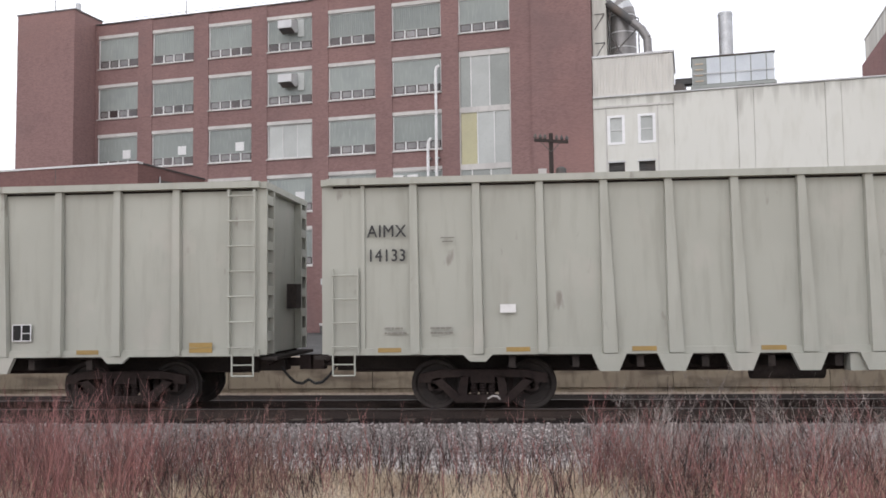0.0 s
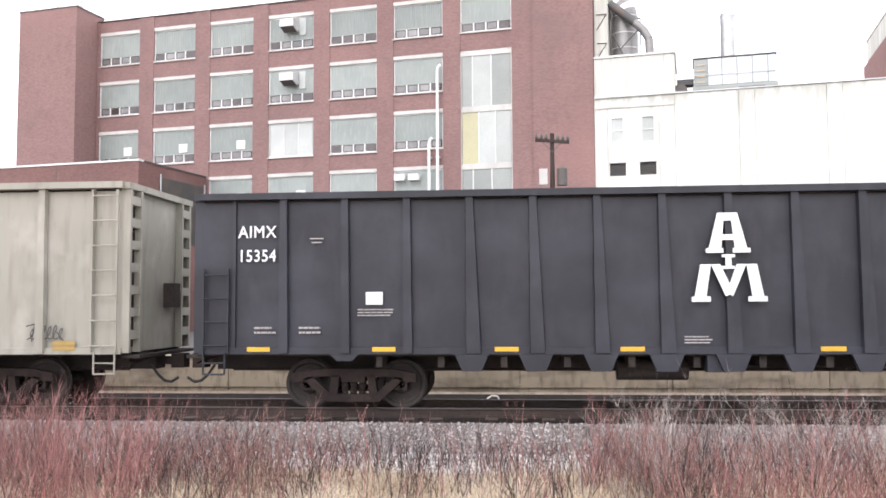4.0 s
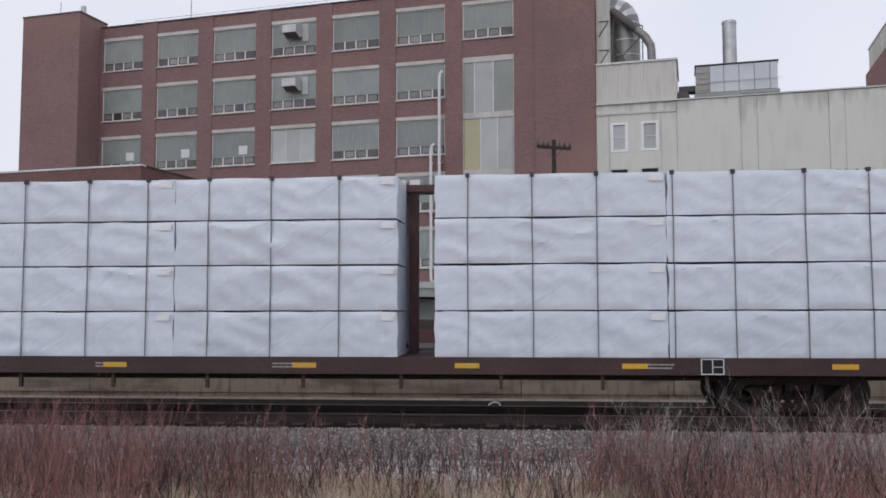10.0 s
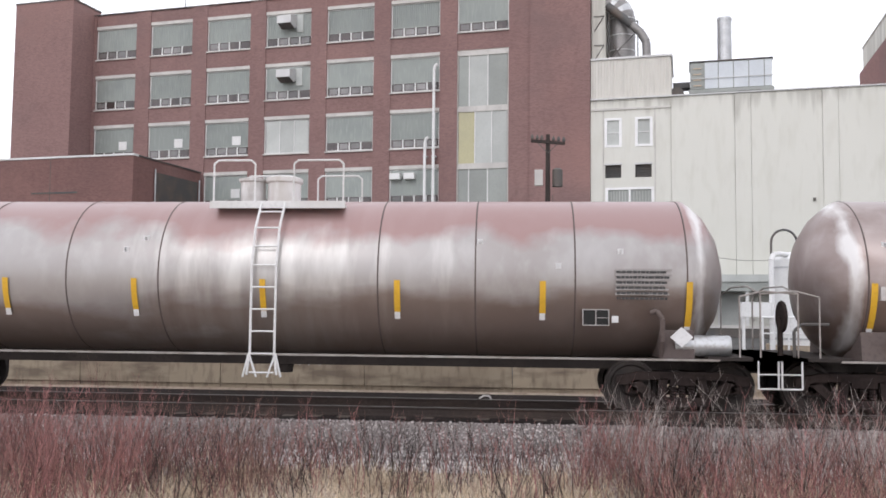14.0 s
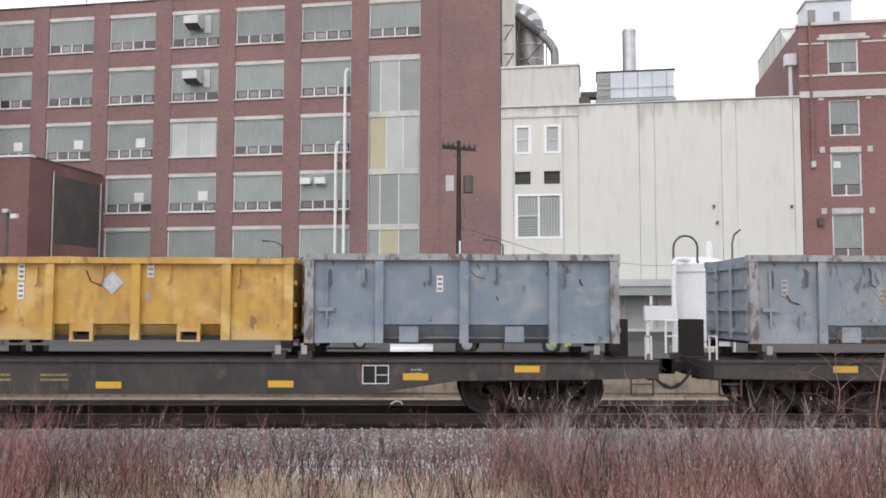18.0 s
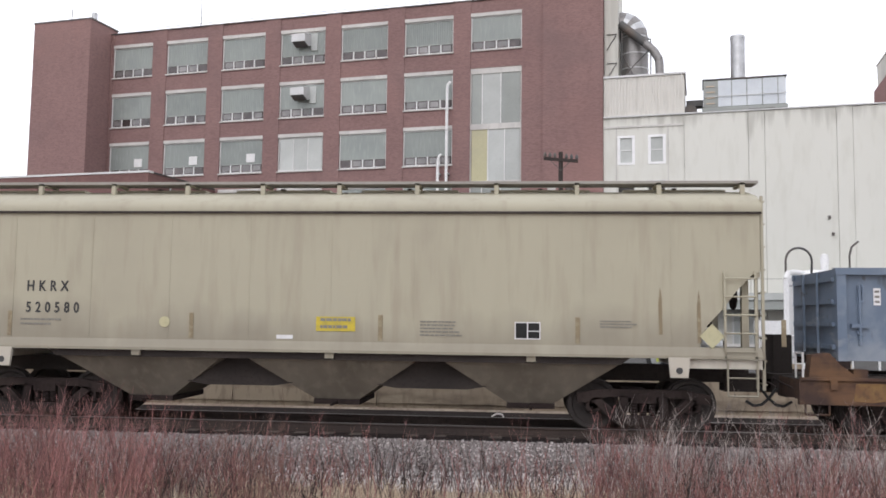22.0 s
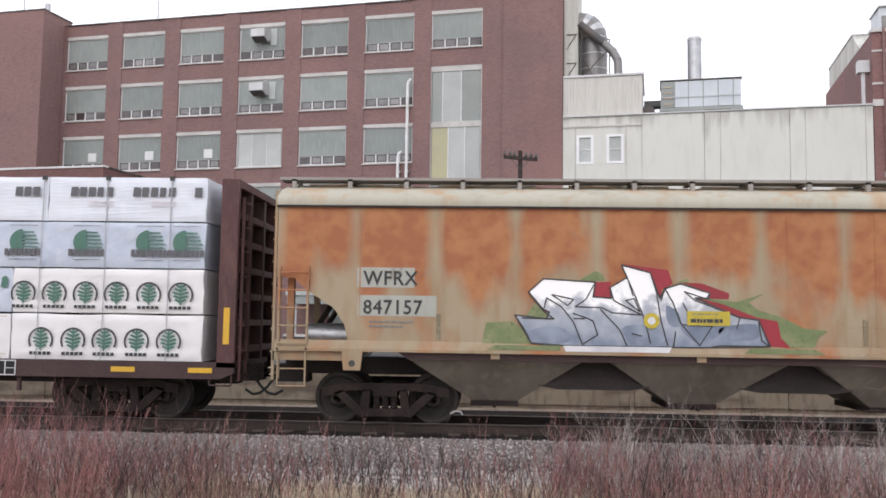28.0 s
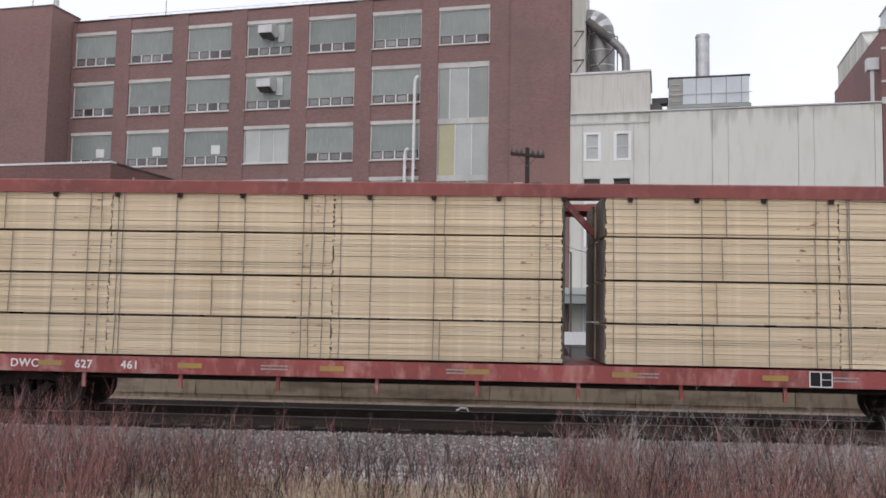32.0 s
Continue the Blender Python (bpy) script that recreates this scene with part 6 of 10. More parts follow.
emblem(car_c)
data_lines(car_c, 8.71, 1.33, 3, 0.47, 0.03, -1.56, CHALK_DIM)
data_lines(car_c, 2.93, 1.83, 3, 0.65, 0.03, -1.556, CHALK_DIM)
data_lines(car_c, 15.44, 1.87, 3, 0.61, 0.032, -1.556, CHALK)
data_lines(car_c, 15.51, 1.57, 4, 0.48, 0.042, -1.556, CHALK)
data_lines(car_c, 16.72, 1.66, 2, 0.42, 0.045, -1.556, CHALK)
data_lines(car_c, 14.6, 1.42, 2, 0.16, 0.035, -1.556, CHALK_DIM)
marks(car_c, [(3.08, 1.93, 0.31, 0.23, CHALK, "white_patch")], -1.556)
part("round_emblem", Geo().lathe([(-1.56, 0.1), (-1.55, 0.1)], (18.7, 0, 1.5), "y", 16), CHALK, car_c)


def tag_scrawl(car, x, z, w, h, seed, y=-1.565, material=None, thick=0.028, strokes=5):
    """A small spray-can scrawl: a few looping strokes, no readable letters."""
    rng = random.Random(seed)
    g = Geo()
    for k in range(strokes):
        cx = x + w * (k + 0.5) / strokes
        pts, a0, a1 = [], rng.uniform(0, 6.28), rng.uniform(3.5, 5.8)
        for i in range(9):
            a = a0 + a1 * i / 8
            pts.append((cx + w / strokes * 0.5 * math.cos(a) + 0.02 * i * rng.choice((-1, 1)), z + h * 0.5 + h * 0.48 * math.sin(a)))
        for (ax, az), (bx, bz) in zip(pts, pts[1:]):
            d = Vector((bx - ax, bz - az))
            if d.length < 1e-4:
                continue
            n2 = Vector((-d.y, d.x)).normalized() * thick * rng.uniform(0.4, 0.7)
            yk = y - 0.0005 * len(g.f)
            g.add([(ax + n2.x, yk, az + n2.y), (ax - n2.x, yk, az - n2.y), (bx - n2.x, yk, bz - n2.y), (bx + n2.x, yk, bz + n2.y)], [(0, 1, 2, 3)])
    return part("spray_tag", g, material or SPRAY_BLACK, car, "small dark spray-painted tag")


def blob(cx, cz, rx, rz, n=14, squash=0.0):
    return [(cx + rx * math.cos(2 * math.pi * i / n) * (1 + squash * math.sin(4 * math.pi * i / n)), cz + rz * math.sin(2 * math.pi * i / n)) for i in range(n)]


def ribbon(g, pts, w, y, closed=False):
    """A flat painted stroke along (x, z) points."""
    pts = list(pts) + ([pts[0]] if closed else [])
    for (ax, az), (bx, bz) in zip(pts, pts[1:]):
        d = Vector((bx - ax, bz - az))
        if d.length < 1e-4:
            continue
        d.normalize()
        q = Vector((-d.y, d.x)) * w / 2
        e = d * w * 0.3
        yk = y - 0.0004 * (len(g.f) % 24)
        g.add([(ax - e.x + q.x, yk, az - e.y + q.y), (ax - e.x - q.x, yk, az - e.y - q.y), (bx + e.x - q.x, yk, bz + e.y - q.y), (bx + e.x + q.x, yk, bz + e.y + q.y)], [(0, 1, 2, 3)])
    return g


def rounded(pts, n=4):
    """Smooths a closed outline by a Catmull-Rom curve."""
    out, m = [], len(pts)
    for i in range(m):
        p = [Vector(pts[(i + k - 1) % m]) for k in range(4)]
        for j in range(n):
            t = j / n
            q = 0.5 * (2 * p[1] + (p[2] - p[0]) * t + (2 * p[0] - 5 * p[1] + 4 * p[2] - p[3]) * t * t + (3 * p[1] - p[0] - 3 * p[2] + p[3]) * t ** 3)
            out.append((q.x, q.y))
    return out


def eased(pts, n=4):
    """The same curve through an open row of points."""
    first, last = Vector(pts[0]), Vector(pts[-1])
    ends = [tuple(2 * first - Vector(pts[1]))] + list(pts) + [tuple(2 * last - Vector(pts[-2]))]
    return rounded(ends, n)[n:n * len(pts)] + [pts[-1]]


SPRAY_SHADE = surface("grey_spray_shading", (0.4, 0.385, 0.4), (0.3, 0.29, 0.3), (0.5, 0.49, 0.5), rough=0.6, big=2.5)


def white_piece(car):
    """Fused bulging white spray letters with one thick dark outline, and two drops beside them."""
    y = -1.634
    body = rounded([(3.95, 1.09), (3.87, 1.45), (3.94, 1.7), (3.86, 1.88), (3.97, 1.93), (4.08, 2.0), (4.3, 2.08), (4.5, 1.98), (4.66, 2.02), (4.82, 2.06), (5.0, 1.97), (5.14, 1.94), (5.3, 1.98), (5.5, 1.92), (5.62, 1.86), (5.82, 1.97), (6.05, 1.9), (6.24, 2.12), (6.3, 1.86), (6.34, 1.4), (6.34, 1.09)])
    top = rounded([(6.56, 1.94), (6.64, 2.1), (6.78, 2.12), (6.88, 2.0), (6.86, 1.86), (6.72, 1.78), (6.6, 1.84)])
    low = rounded([(6.56, 1.56), (6.62, 1.68), (6.78, 1.68), (6.87, 1.58), (6.82, 1.44), (6.7, 1.54)])
    w = part("spray_piece", Geo().slab(body, y - 0.005, y, "y"), SPRAY_WHITE, car, "bulging black-outlined white spray letters")
    for q in (top, low):
        part("spray_fill", Geo().slab(q, y - 0.005, y, "y"), SPRAY_WHITE, w)
    # grey shading between the letters
    for q in ([(4.6, 1.72), (4.66, 1.93), (4.84, 1.99), (4.95, 1.75), (4.8, 1.66)], [(5.1, 1.3), (5.08, 1.85), (5.22, 1.9), (5.26, 1.5)], [(5.36, 1.56), (5.34, 1.9), (5.52, 1.9), (5.54, 1.66)], [(5.3, 1.15), (5.32, 1.38), (5.5, 1.4), (5.6, 1.2)], [(5.78, 1.12), (5.85, 1.6), (6.0, 1.5), (6.04, 1.12)], [(4.05, 1.1), (4.06, 1.42), (4.16, 1.46), (4.18, 1.12)]):
        part("spray_shade", Geo().slab(rounded(q), y - 0.0075, y - 0.0055, "y"), SPRAY_SHADE, w, "grey shading in the letters")
    edge = Geo()
    ribbon(edge, [p for p in body[:-3] if p[1] > 1.12 or p[0] < 4.0], 0.062, y - 0.009)
    ribbon(edge, [(3.9, 1.93), (3.92, 2.25)], 0.12, y - 0.009)
    ribbon(edge, [(6.4, 1.9), (6.46, 1.6), (6.46, 1.1), (6.43, 1.06)], 0.1, y - 0.009)
    for p in ([(3.97, 2.0), (3.98, 1.75), (3.92, 1.68), (4.02, 1.66)], [(4.56, 2.0), (4.58, 1.66), (4.58, 1.52)], [(4.12, 1.7), (4.3, 1.71), (4.54, 1.68)], [(4.1, 1.51), (4.2, 1.56), (4.4, 1.55), (4.6, 1.5), (4.74, 1.36), (4.8, 1.12)], [(4.6, 1.66), (4.8, 1.68), (5.0, 1.66), (5.14, 1.48), (5.16, 1.26), (5.1, 1.12)],
              [(4.98, 2.0), (5.04, 1.86), (4.98, 1.7)], [(4.72, 1.5), (4.86, 1.56), (4.98, 1.48)], [(5.3, 1.98), (5.32, 1.58)], [(5.24, 1.43), (5.42, 1.49), (5.58, 1.4), (5.66, 1.14)], [(5.4, 1.6), (5.28, 1.5)], [(5.56, 1.94), (5.54, 1.62)], [(5.58, 1.78), (5.77, 1.72), (5.94, 1.55), (6.01, 1.3), (6.01, 1.12)],
              [(6.24, 2.0), (6.16, 1.84), (6.3, 1.76)], [(6.06, 1.9), (6.06, 1.12)]):
        ribbon(edge, eased(p), 0.042, y - 0.009)
    for dx, dz in ((0.13, 0.0), (0.05, 0.13), (0.07, -0.11)):
        ribbon(edge, [(6.19 - dx, 1.52 - dz), (6.19 + dx, 1.52 + dz)], 0.026, y - 0.009)
    ribbon(edge, [(6.43, 2.03), (6.54, 1.9), (6.62, 1.8), (6.74, 1.74)], 0.06, y - 0.009)
    ribbon(edge, eased([(6.6, 2.1), (6.72, 2.18), (6.88, 2.12), (6.95, 1.95), (6.88, 1.8), (6.74, 1.74)]), 0.075, y - 0.009)
    ribbon(edge, eased([(6.74, 1.74), (6.86, 1.7), (6.94, 1.56), (6.9, 1.38), (6.82, 1.38), (6.74, 1.5), (6.62, 1.56), (6.53, 1.5), (6.56, 1.66), (6.68, 1.74)]), 0.055, y - 0.009)
    part("spray_outline", edge, SPRAY_BLACK, w)


white_piece(car_b)


def strokes(car, lines, w=0.045, y=-1.566):
    """A tag drawn in separate spray strokes."""
    g = Geo()
    for pts in lines:
        ribbon(g, pts, w, y)
    part("spray_tag", g, SPRAY_BLACK, car, "dark spray-painted tag")


strokes(car_b, ([(7.61, 1.63), (7.73, 1.83), (7.72, 1.46)], [(7.61, 1.44), (7.82, 1.45)], rounded([(7.9, 1.65), (7.83, 1.73), (7.9, 1.82), (7.98, 1.74)]) + [(7.9, 1.65)],
                rounded([(7.91, 1.65), (7.82, 1.55), (7.92, 1.45), (8.02, 1.56)]) + [(7.91, 1.65)]), 0.034)
strokes(car_b, ([(3.27, 1.8), (3.11, 1.8), (3.09, 1.7), (3.22, 1.58), (3.2, 1.46), (3.11, 1.43)], [(3.33, 1.44), (3.36, 1.8), (3.49, 1.8)], [(3.35, 1.62), (3.46, 1.63)], [(3.49, 1.48), (3.52, 1.8)], [(3.64, 1.8), (3.52, 1.62), (3.74, 1.42)], [(3.23, 1.32), (3.45, 1.37), (3.7, 1.33)]), 0.032)
marks(car_b, [(3.28, 1.78, 0.3, 0.13, SPRAY_WHITE, "spray_patch")], -1.562)


def cursive(car, x, z, w, h, seed, y=-1.566):
    """A slanting looped scrawl in one thin spray line, no readable letters."""
    rng = random.Random(seed)
    g, pts, loops = Geo(), [], 6
    tall = [rng.uniform(0.55, 1.0) for _ in range(loops + 1)]
    for i in range(loops * 9 + 1):
        u = i / 9
        k = min(int(u), loops)
        a = 2 * math.pi * u
        pts.append((x + w * (u / loops) * 0.92 + 0.05 * math.sin(a) + h * 0.12 * (1 - math.cos(a)), z + h * tall[k] * 0.5 * (1 - math.cos(a))))
    ribbon(g, pts, 0.02, y)
    ribbon(g, [(x - 0.02, z + h * 0.9), (x + w * 0.2, z + h * 1.05), (x + w * 0.12, z - 0.04)], 0.022, y - 0.001)
    ribbon(g, [(x + w * 0.8, z + h * 0.5), (x + w * 1.02, z - 0.06)], 0.02, y - 0.001)
    return part("spray_tag", g, SPRAY_BLACK, car, "small dark looped spray tag")


for x in (0.64, 2.96, 5.23, 12.5, 14.9, 17.2):
    cursive(car_d, x, 1.32, 0.72, 0.27, int(x * 10))
tag_scrawl(car_d, 10.0, 1.3, 0.74, 0.27, 100, strokes=9, thick=0.016, material=SPRAY_GREY)
tag_scrawl(car_d, 7.7, 1.25, 0.5, 0.35, 77, strokes=6, thick=0.016, material=SPRAY_GREY)
tag_scrawl(car_d, 7.62, 1.5, 0.16, 0.4, 78, strokes=3, thick=0.03, material=INK_GREY)
tag_scrawl(car_d, 10.25, 1.68, 0.3, 0.1, 79, strokes=2, thick=0.03, material=SPRAY_GREY)


# ---- centre-beam lumber cars ----
def centerbeam(name, label, x0, L, paint, dark, chord=False, green=False, marking=(), tape=REFLECTOR, ink=CHALK, tapes=(), grid=17.0):
    c = mover(thing(name, label, "railway car", group="centre-beam lumber cars"), x0)
    top = 4.42
    for s in (-1, 1):
        part("side_sill", Geo().slab([(0.25, 0.79), (L - 0.25, 0.79), (L, 0.9), (L, 1.09), (0, 1.09), (0, 0.9)], *sorted((s * 1.38, s * 1.5)), "y"), paint if chord else dark, c)
    part("deck", Geo().box(0.1, L - 0.1, -1.38, 1.38, 0.98, 1.085), dark, c)
    part("centre_sill", Geo().box(0.3, L - 0.3, -0.25, 0.25, 0.62, 0.979), UNDER, c)
    for xe, way in ((0, -1), (L, 1)):
        x_in = xe - way * 0.32
        b = part("bulkhead", Geo().box(*sorted((x_in, x_in + way * 0.05)), -1.37, 1.37, 1.09, top - 0.13), paint, c, "ribbed end bulkhead")
        for y0, y1, z0, z1 in ((-1.5, -1.38, 1.0, top + 0.02), (1.38, 1.5, 1.0, top + 0.02), (-1.377, 1.377, top - 0.12, top + 0.02)):
            part("bulkhead_post" if y1 < y0 + 1 else "bulkhead_header", Geo().box(*sorted((x_in, xe)), y0, y1, z0, z1), paint, b)
        for k in range(6):
            z = 1.25 + k * 0.5
            part("end_rib", Geo().box(*sorted((x_in + way * 0.05, xe - way * 0.03)), -1.37, 1.37, z, z + 0.12), paint, b)
        for y in (-0.5, 0.5):
            part("end_post", Geo().box(*sorted((x_in + way * 0.05, xe - way * 0.02)), y - 0.07, y + 0.07, 1.09, top - 0.13), dark, b)
        part("reflector", Geo().box(*sorted((xe - way * 0.1, xe - way * 0.21)), -1.512, -1.503, 1.42, 2.08), tape, b)
        coupler(c, xe, way)
        stirrup(c, xe - (0.45 if way > 0 else 0.0), -1.46, dark)
        end_ladder(c, xe + way * 0.02, way, -1.3, 0.75, top - 0.3, 8, paint)
    # the central beam: top chord, posts and braces
    bm = part("centre_beam", Geo().box(0.33, L - 0.33, -0.22, 0.22, top - 0.16, top - 0.02), paint, c)
    n = 12
    if green:
        part("beam_plate", Geo().box(12.05, 12.72, -0.14, 0.14, 1.09, top - 0.16), GREEN_PAINT, bm, "dark green steel plate")
        part("end_plate", Geo().box(12.716, 12.746, -1.44, -0.145, 1.09, 4.2), GREEN_PAINT, bm, "dark green steel plate")
        part("gusset", Geo().slab([(12.73, top - 0.17), (12.9, top - 0.17), (13.42, top - 0.75), (13.42, top - 0.92)], -0.05, 0.05, "y"), paint, bm)
    for i in range(1, n):
        x = L * i / n
        if green and i == 7:
            continue
        part("beam_post", Geo().box(x - 0.09, x + 0.09, -0.1, 0.1, 1.09, top - 0.16), GREEN_PAINT if green else paint, bm)
    for i in (4, 6):
        x = L * i / n
        part("beam_brace", Geo().slab([(x + 0.1, top - 0.5), (x + 0.22, top - 0.5), (x + L / n - 0.1, 1.2), (x + L / n - 0.22, 1.2)], -0.06, 0.06, "y"), paint, bm)
    if chord:
        for s in (-1, 1):
            part("top_rail", Geo().slab([(s * 1.3, 4.19), (s * 1.515, 4.19), (s * 1.515, 4.09), (s * 1.56, 4.09), (s * 1.56, 4.31), (s * 1.53, 4.335), (s * 1.3, 4.335)], 0.02, L - 0.02, "x"), TOP_RED, c, "dull red top rail")
            for i in range(18):
                x = 1.02 + 1.17 * i
                part("strap_hook", Geo().slab([(x - 0.05, 4.089), (x - 0.04, 4.01), (x + 0.03, 4.0), (x + 0.05, 4.089)], *sorted((s * 1.525, s * 1.555)), "y"), CAST, c)
    for i in range(9):
        x = 2.6 + (L - 5.2) * i / 8
        part("cross_bearer", Geo().box(x - 0.05, x + 0.05, -1.36, 1.36, 0.78, 0.975), UNDER, c)
    part("truss_rod", Geo().line([(3.4, -1.2, 0.7), (L - 3.4, -1.2, 0.7)], 0.025, 5), CAST, c)
    for i in range(9):
        x = 4.0 + (L - 8) * i / 8
        part("winch_post", Geo().box(x - 0.03, x + 0.03, -1.42, -1.36, 0.52, 0.785), dark, c)
    trucks(c, (2.35, L - 2.35))
    for x in tapes or [0.8 + (L - 1.6) * i / 8 for i in range(9)]:
        part("reflector", Geo().box(x - 0.22, x + 0.22, -1.514, -1.503, 0.9, 0.99), tape if not chord else REFLECTOR_OLD, c)
    placard_grid(c, grid, 0.82, -1.505, ink, 0.36, 0.24)
    for text, x in marking:
        lettering(text, 0.15, ink, c, x, -1.505, 0.87, bold=0.004)
    for i in range(4):
        data_lines(c, 7.3 + i * 3.35, 0.96, 2, 0.5, 0.035, -1.505, CHALK_DIM)
    return c


BEAM_L = 22.4
car_e = centerbeam("lumber_car", "brown centre-beam flat car stacked with white-wrapped lumber", -88.25, BEAM_L, OXIDE, OXIDE_DARK, marking=(("WC", 2.78), ("37551", 3.77)), tapes=(1.0, 5.47, 10.0, 14.72, 18.19, 20.58))
car_f = centerbeam("lumber_car", "brown centre-beam flat car stacked with plain pale-wrapped lumber", -111.3, BEAM_L, OXIDE, OXIDE_DARK, marking=(("CN", 3.02), ("623", 4.04), ("926", 5.0)), tapes=(0.9, 2.76, 7.68, 11.24, 14.2, 17.15, 20.71), grid=18.3)
car_p = centerbeam("lumber_car", "brown centre-beam flat car with mixed printed lumber wraps", -297.1, BEAM_L, OXIDE, OXIDE_DARK, marking=(("WC", 3.96), ("37", 5.36), ("457", 6.02)), tapes=(0.43, 1.84, 5.04, 6.66, 9.77, 12.5, 15.61, 17.22, 20.37, 21.79), grid=18.0)
car_q = centerbeam("lumber_car", "red centre-beam flat car stacked with bare sawn lumber", -320.1, BEAM_L, RED_PAINT, RED_PAINT, chord=True, green=True, marking=(("DWC", 2.65), ("627", 3.86), ("461", 4.72)))


# ---- tank cars ----
BOARD_GREY = surface("weathered_number_panel", (0.52, 0.49, 0.48), (0.42, 0.39, 0.38), (0.6, 0.58, 0.57), rough=0.6, big=3, fine=12)


def tank_car(name, label, xc, paint, marking, welds):
    c = mover(thing(name, label, "railway car", group="tank cars"), xc - 9.3)
    m, r, zc, half = 9.3, 1.5, 2.44, 7.66
    prof = [(-half - 0.78, 0.02), (-half - 0.74, 0.42), (-half - 0.6, 0.86), (-half - 0.38, 1.2), (-half - 0.12, 1.43), (-half, r)]
    shell = part("tank_shell", Geo().lathe([(m + d, q) for d, q in prof + [(-d, q) for d, q in reversed(prof)]], (0, 0, zc), "x", 48), paint, c, smooth=True)
    for d in welds:
        part("weld_band", Geo().lathe([(m + d - 0.014, r + 0.002), (m + d, r + 0.01), (m + d + 0.014, r + 0.002)], (0, 0, zc), "x", 48), WELD, shell, smooth=True)
    for d in (-half + 0.08, -5.05, -2.56, -0.13, 2.35, 4.97, 7.54):
        g = Geo()
        a0, a1 = (-0.62, -0.06) if abs(d) > 7 else (-0.46, -0.06)
        for k in range(6):
            a, b = a0 + (a1 - a0) * k / 6, a0 + (a1 - a0) * (k + 1) / 6
            rr = r + 0.02
            g.add([(m + d, -rr * math.cos(a), zc + rr * math.sin(a)), (m + d + 0.11, -rr * math.cos(a), zc + rr * math.sin(a)), (m + d + 0.11, -rr * math.cos(b), zc + rr * math.sin(b)), (m + d, -rr * math.cos(b), zc + rr * math.sin(b))], [(0, 1, 2, 3)])
        part("reflector", g, REFLECTOR, c, "yellow reflective strip")
        a = a0 - 0.05
        part("strip_end", Geo().slab([(-r * math.cos(a) - 0.012, zc + r * math.sin(a) - 0.06), (-r * math.cos(a0) - 0.022, zc + r * math.sin(a0)), (-r * math.cos(a0) - 0.012, zc + r * math.sin(a0)), (-r * math.cos(a) + 0.004, zc + r * math.sin(a) - 0.06)], m + d, m + d + 0.1, "x"), CHALK, c, "white end of a strip")
    for d, a in ((-6.9, 0.12), (-6.75, 0.34), (-6.5, 0.05), (-6.05, 0.52), (-7.3, 0.4), (-2.7, 0.3), (-2.35, 0.45), (3.9, 0.42), (5.3, 0.12), (6.4, 0.3)):
        part("white_fleck", Geo().lathe([(m + d, 0.001), (m + d, 0.045)], (0, -(r + 0.004) * math.cos(a), zc + (r + 0.004) * math.sin(a)), "x", 6).box(m + d - 0.05, m + d + 0.05, -(r + 0.012) * math.cos(a), -(r - 0.02) * math.cos(a), zc + r * math.sin(a) - 0.05, zc + r * math.sin(a) + 0.05), CHALK, c, "small white sticker")
    # manway, valves, platform and railing
    part("manway", Geo().lathe([(3.85, 0.33), (4.3, 0.33), (4.33, 0.37), (4.41, 0.37), (4.46, 0.22)], (m - 0.1, 0, 0), "z", 20), TANK_PALE, c, smooth=True)
    part("valve_bonnet", Geo().lathe([(3.85, 0.25), (4.32, 0.25), (4.35, 0.29), (4.4, 0.29), (4.43, 0.15)], (m - 0.74, 0, 0), "z", 14), TANK_DOME, c, smooth=True)
    for s in (-1, 1):
        pf = part("platform", Geo().box(m - 1.2, m + 1.3, *sorted((s * 0.45, s * 1.05)), 3.74, 3.79), RAILING, c)
        for xa, xb in ((m - 1.2, m - 0.4), (m + 0.35, m + 1.3)):
            y = s * 1.02
            part("handrail", Geo().line([(xa, y, 3.79), (xa, y, 4.55), (xa + 0.08, y, 4.62), (xb - 0.08, y, 4.62), (xb, y, 4.55), (xb, y, 3.79)], 0.02, 6), RAILING, pf)
        part("toe_board", Geo().box(m - 1.25, m + 1.35, *sorted((s * 1.05, s * 1.08)), 3.7, 3.84), RAILING, pf)
    for s in (-1, 1):
        l = part("ladder", Geo().line([(m - 0.25, s * 1.06, 3.8), (m - 0.25, s * 1.42, 3.3), (m - 0.25, s * 1.6, 2.6), (m - 0.25, s * 1.6, 1.0), (m - 0.3, s * 1.62, 0.62)], 0.026, 6).line([(m + 0.2, s * 1.06, 3.8), (m + 0.2, s * 1.42, 3.3), (m + 0.2, s * 1.6, 2.6), (m + 0.2, s * 1.6, 1.0), (m + 0.25, s * 1.62, 0.62)], 0.026, 6), RAILING, c)
        part("ladder_foot", Geo().line([(m - 0.37, s * 1.62, 0.58), (m - 0.27, s * 1.6, 1.0), (m - 0.12, s * 1.62, 0.58)], 0.022, 6).line([(m + 0.08, s * 1.62, 0.58), (m + 0.22, s * 1.6, 1.0), (m + 0.33, s * 1.62, 0.58)], 0.022, 6), RAILING, l)
        for z, y in ((3.62, 1.18), (3.3, 1.42), (2.95, 1.52), (2.6, 1.6), (2.2, 1.6), (1.8, 1.6), (1.4, 1.6), (1.0, 1.6), (0.66, 1.62)):
            part("rung", Geo().rod((m - 0.25, s * y, z), (m + 0.2, s * y, z), 0.018, 5), RAILING, l)
    part("centre_sill", Geo().box(-0.3, 2 * m + 0.3, -0.22, 0.22, 0.72, 0.98), UNDER, c)
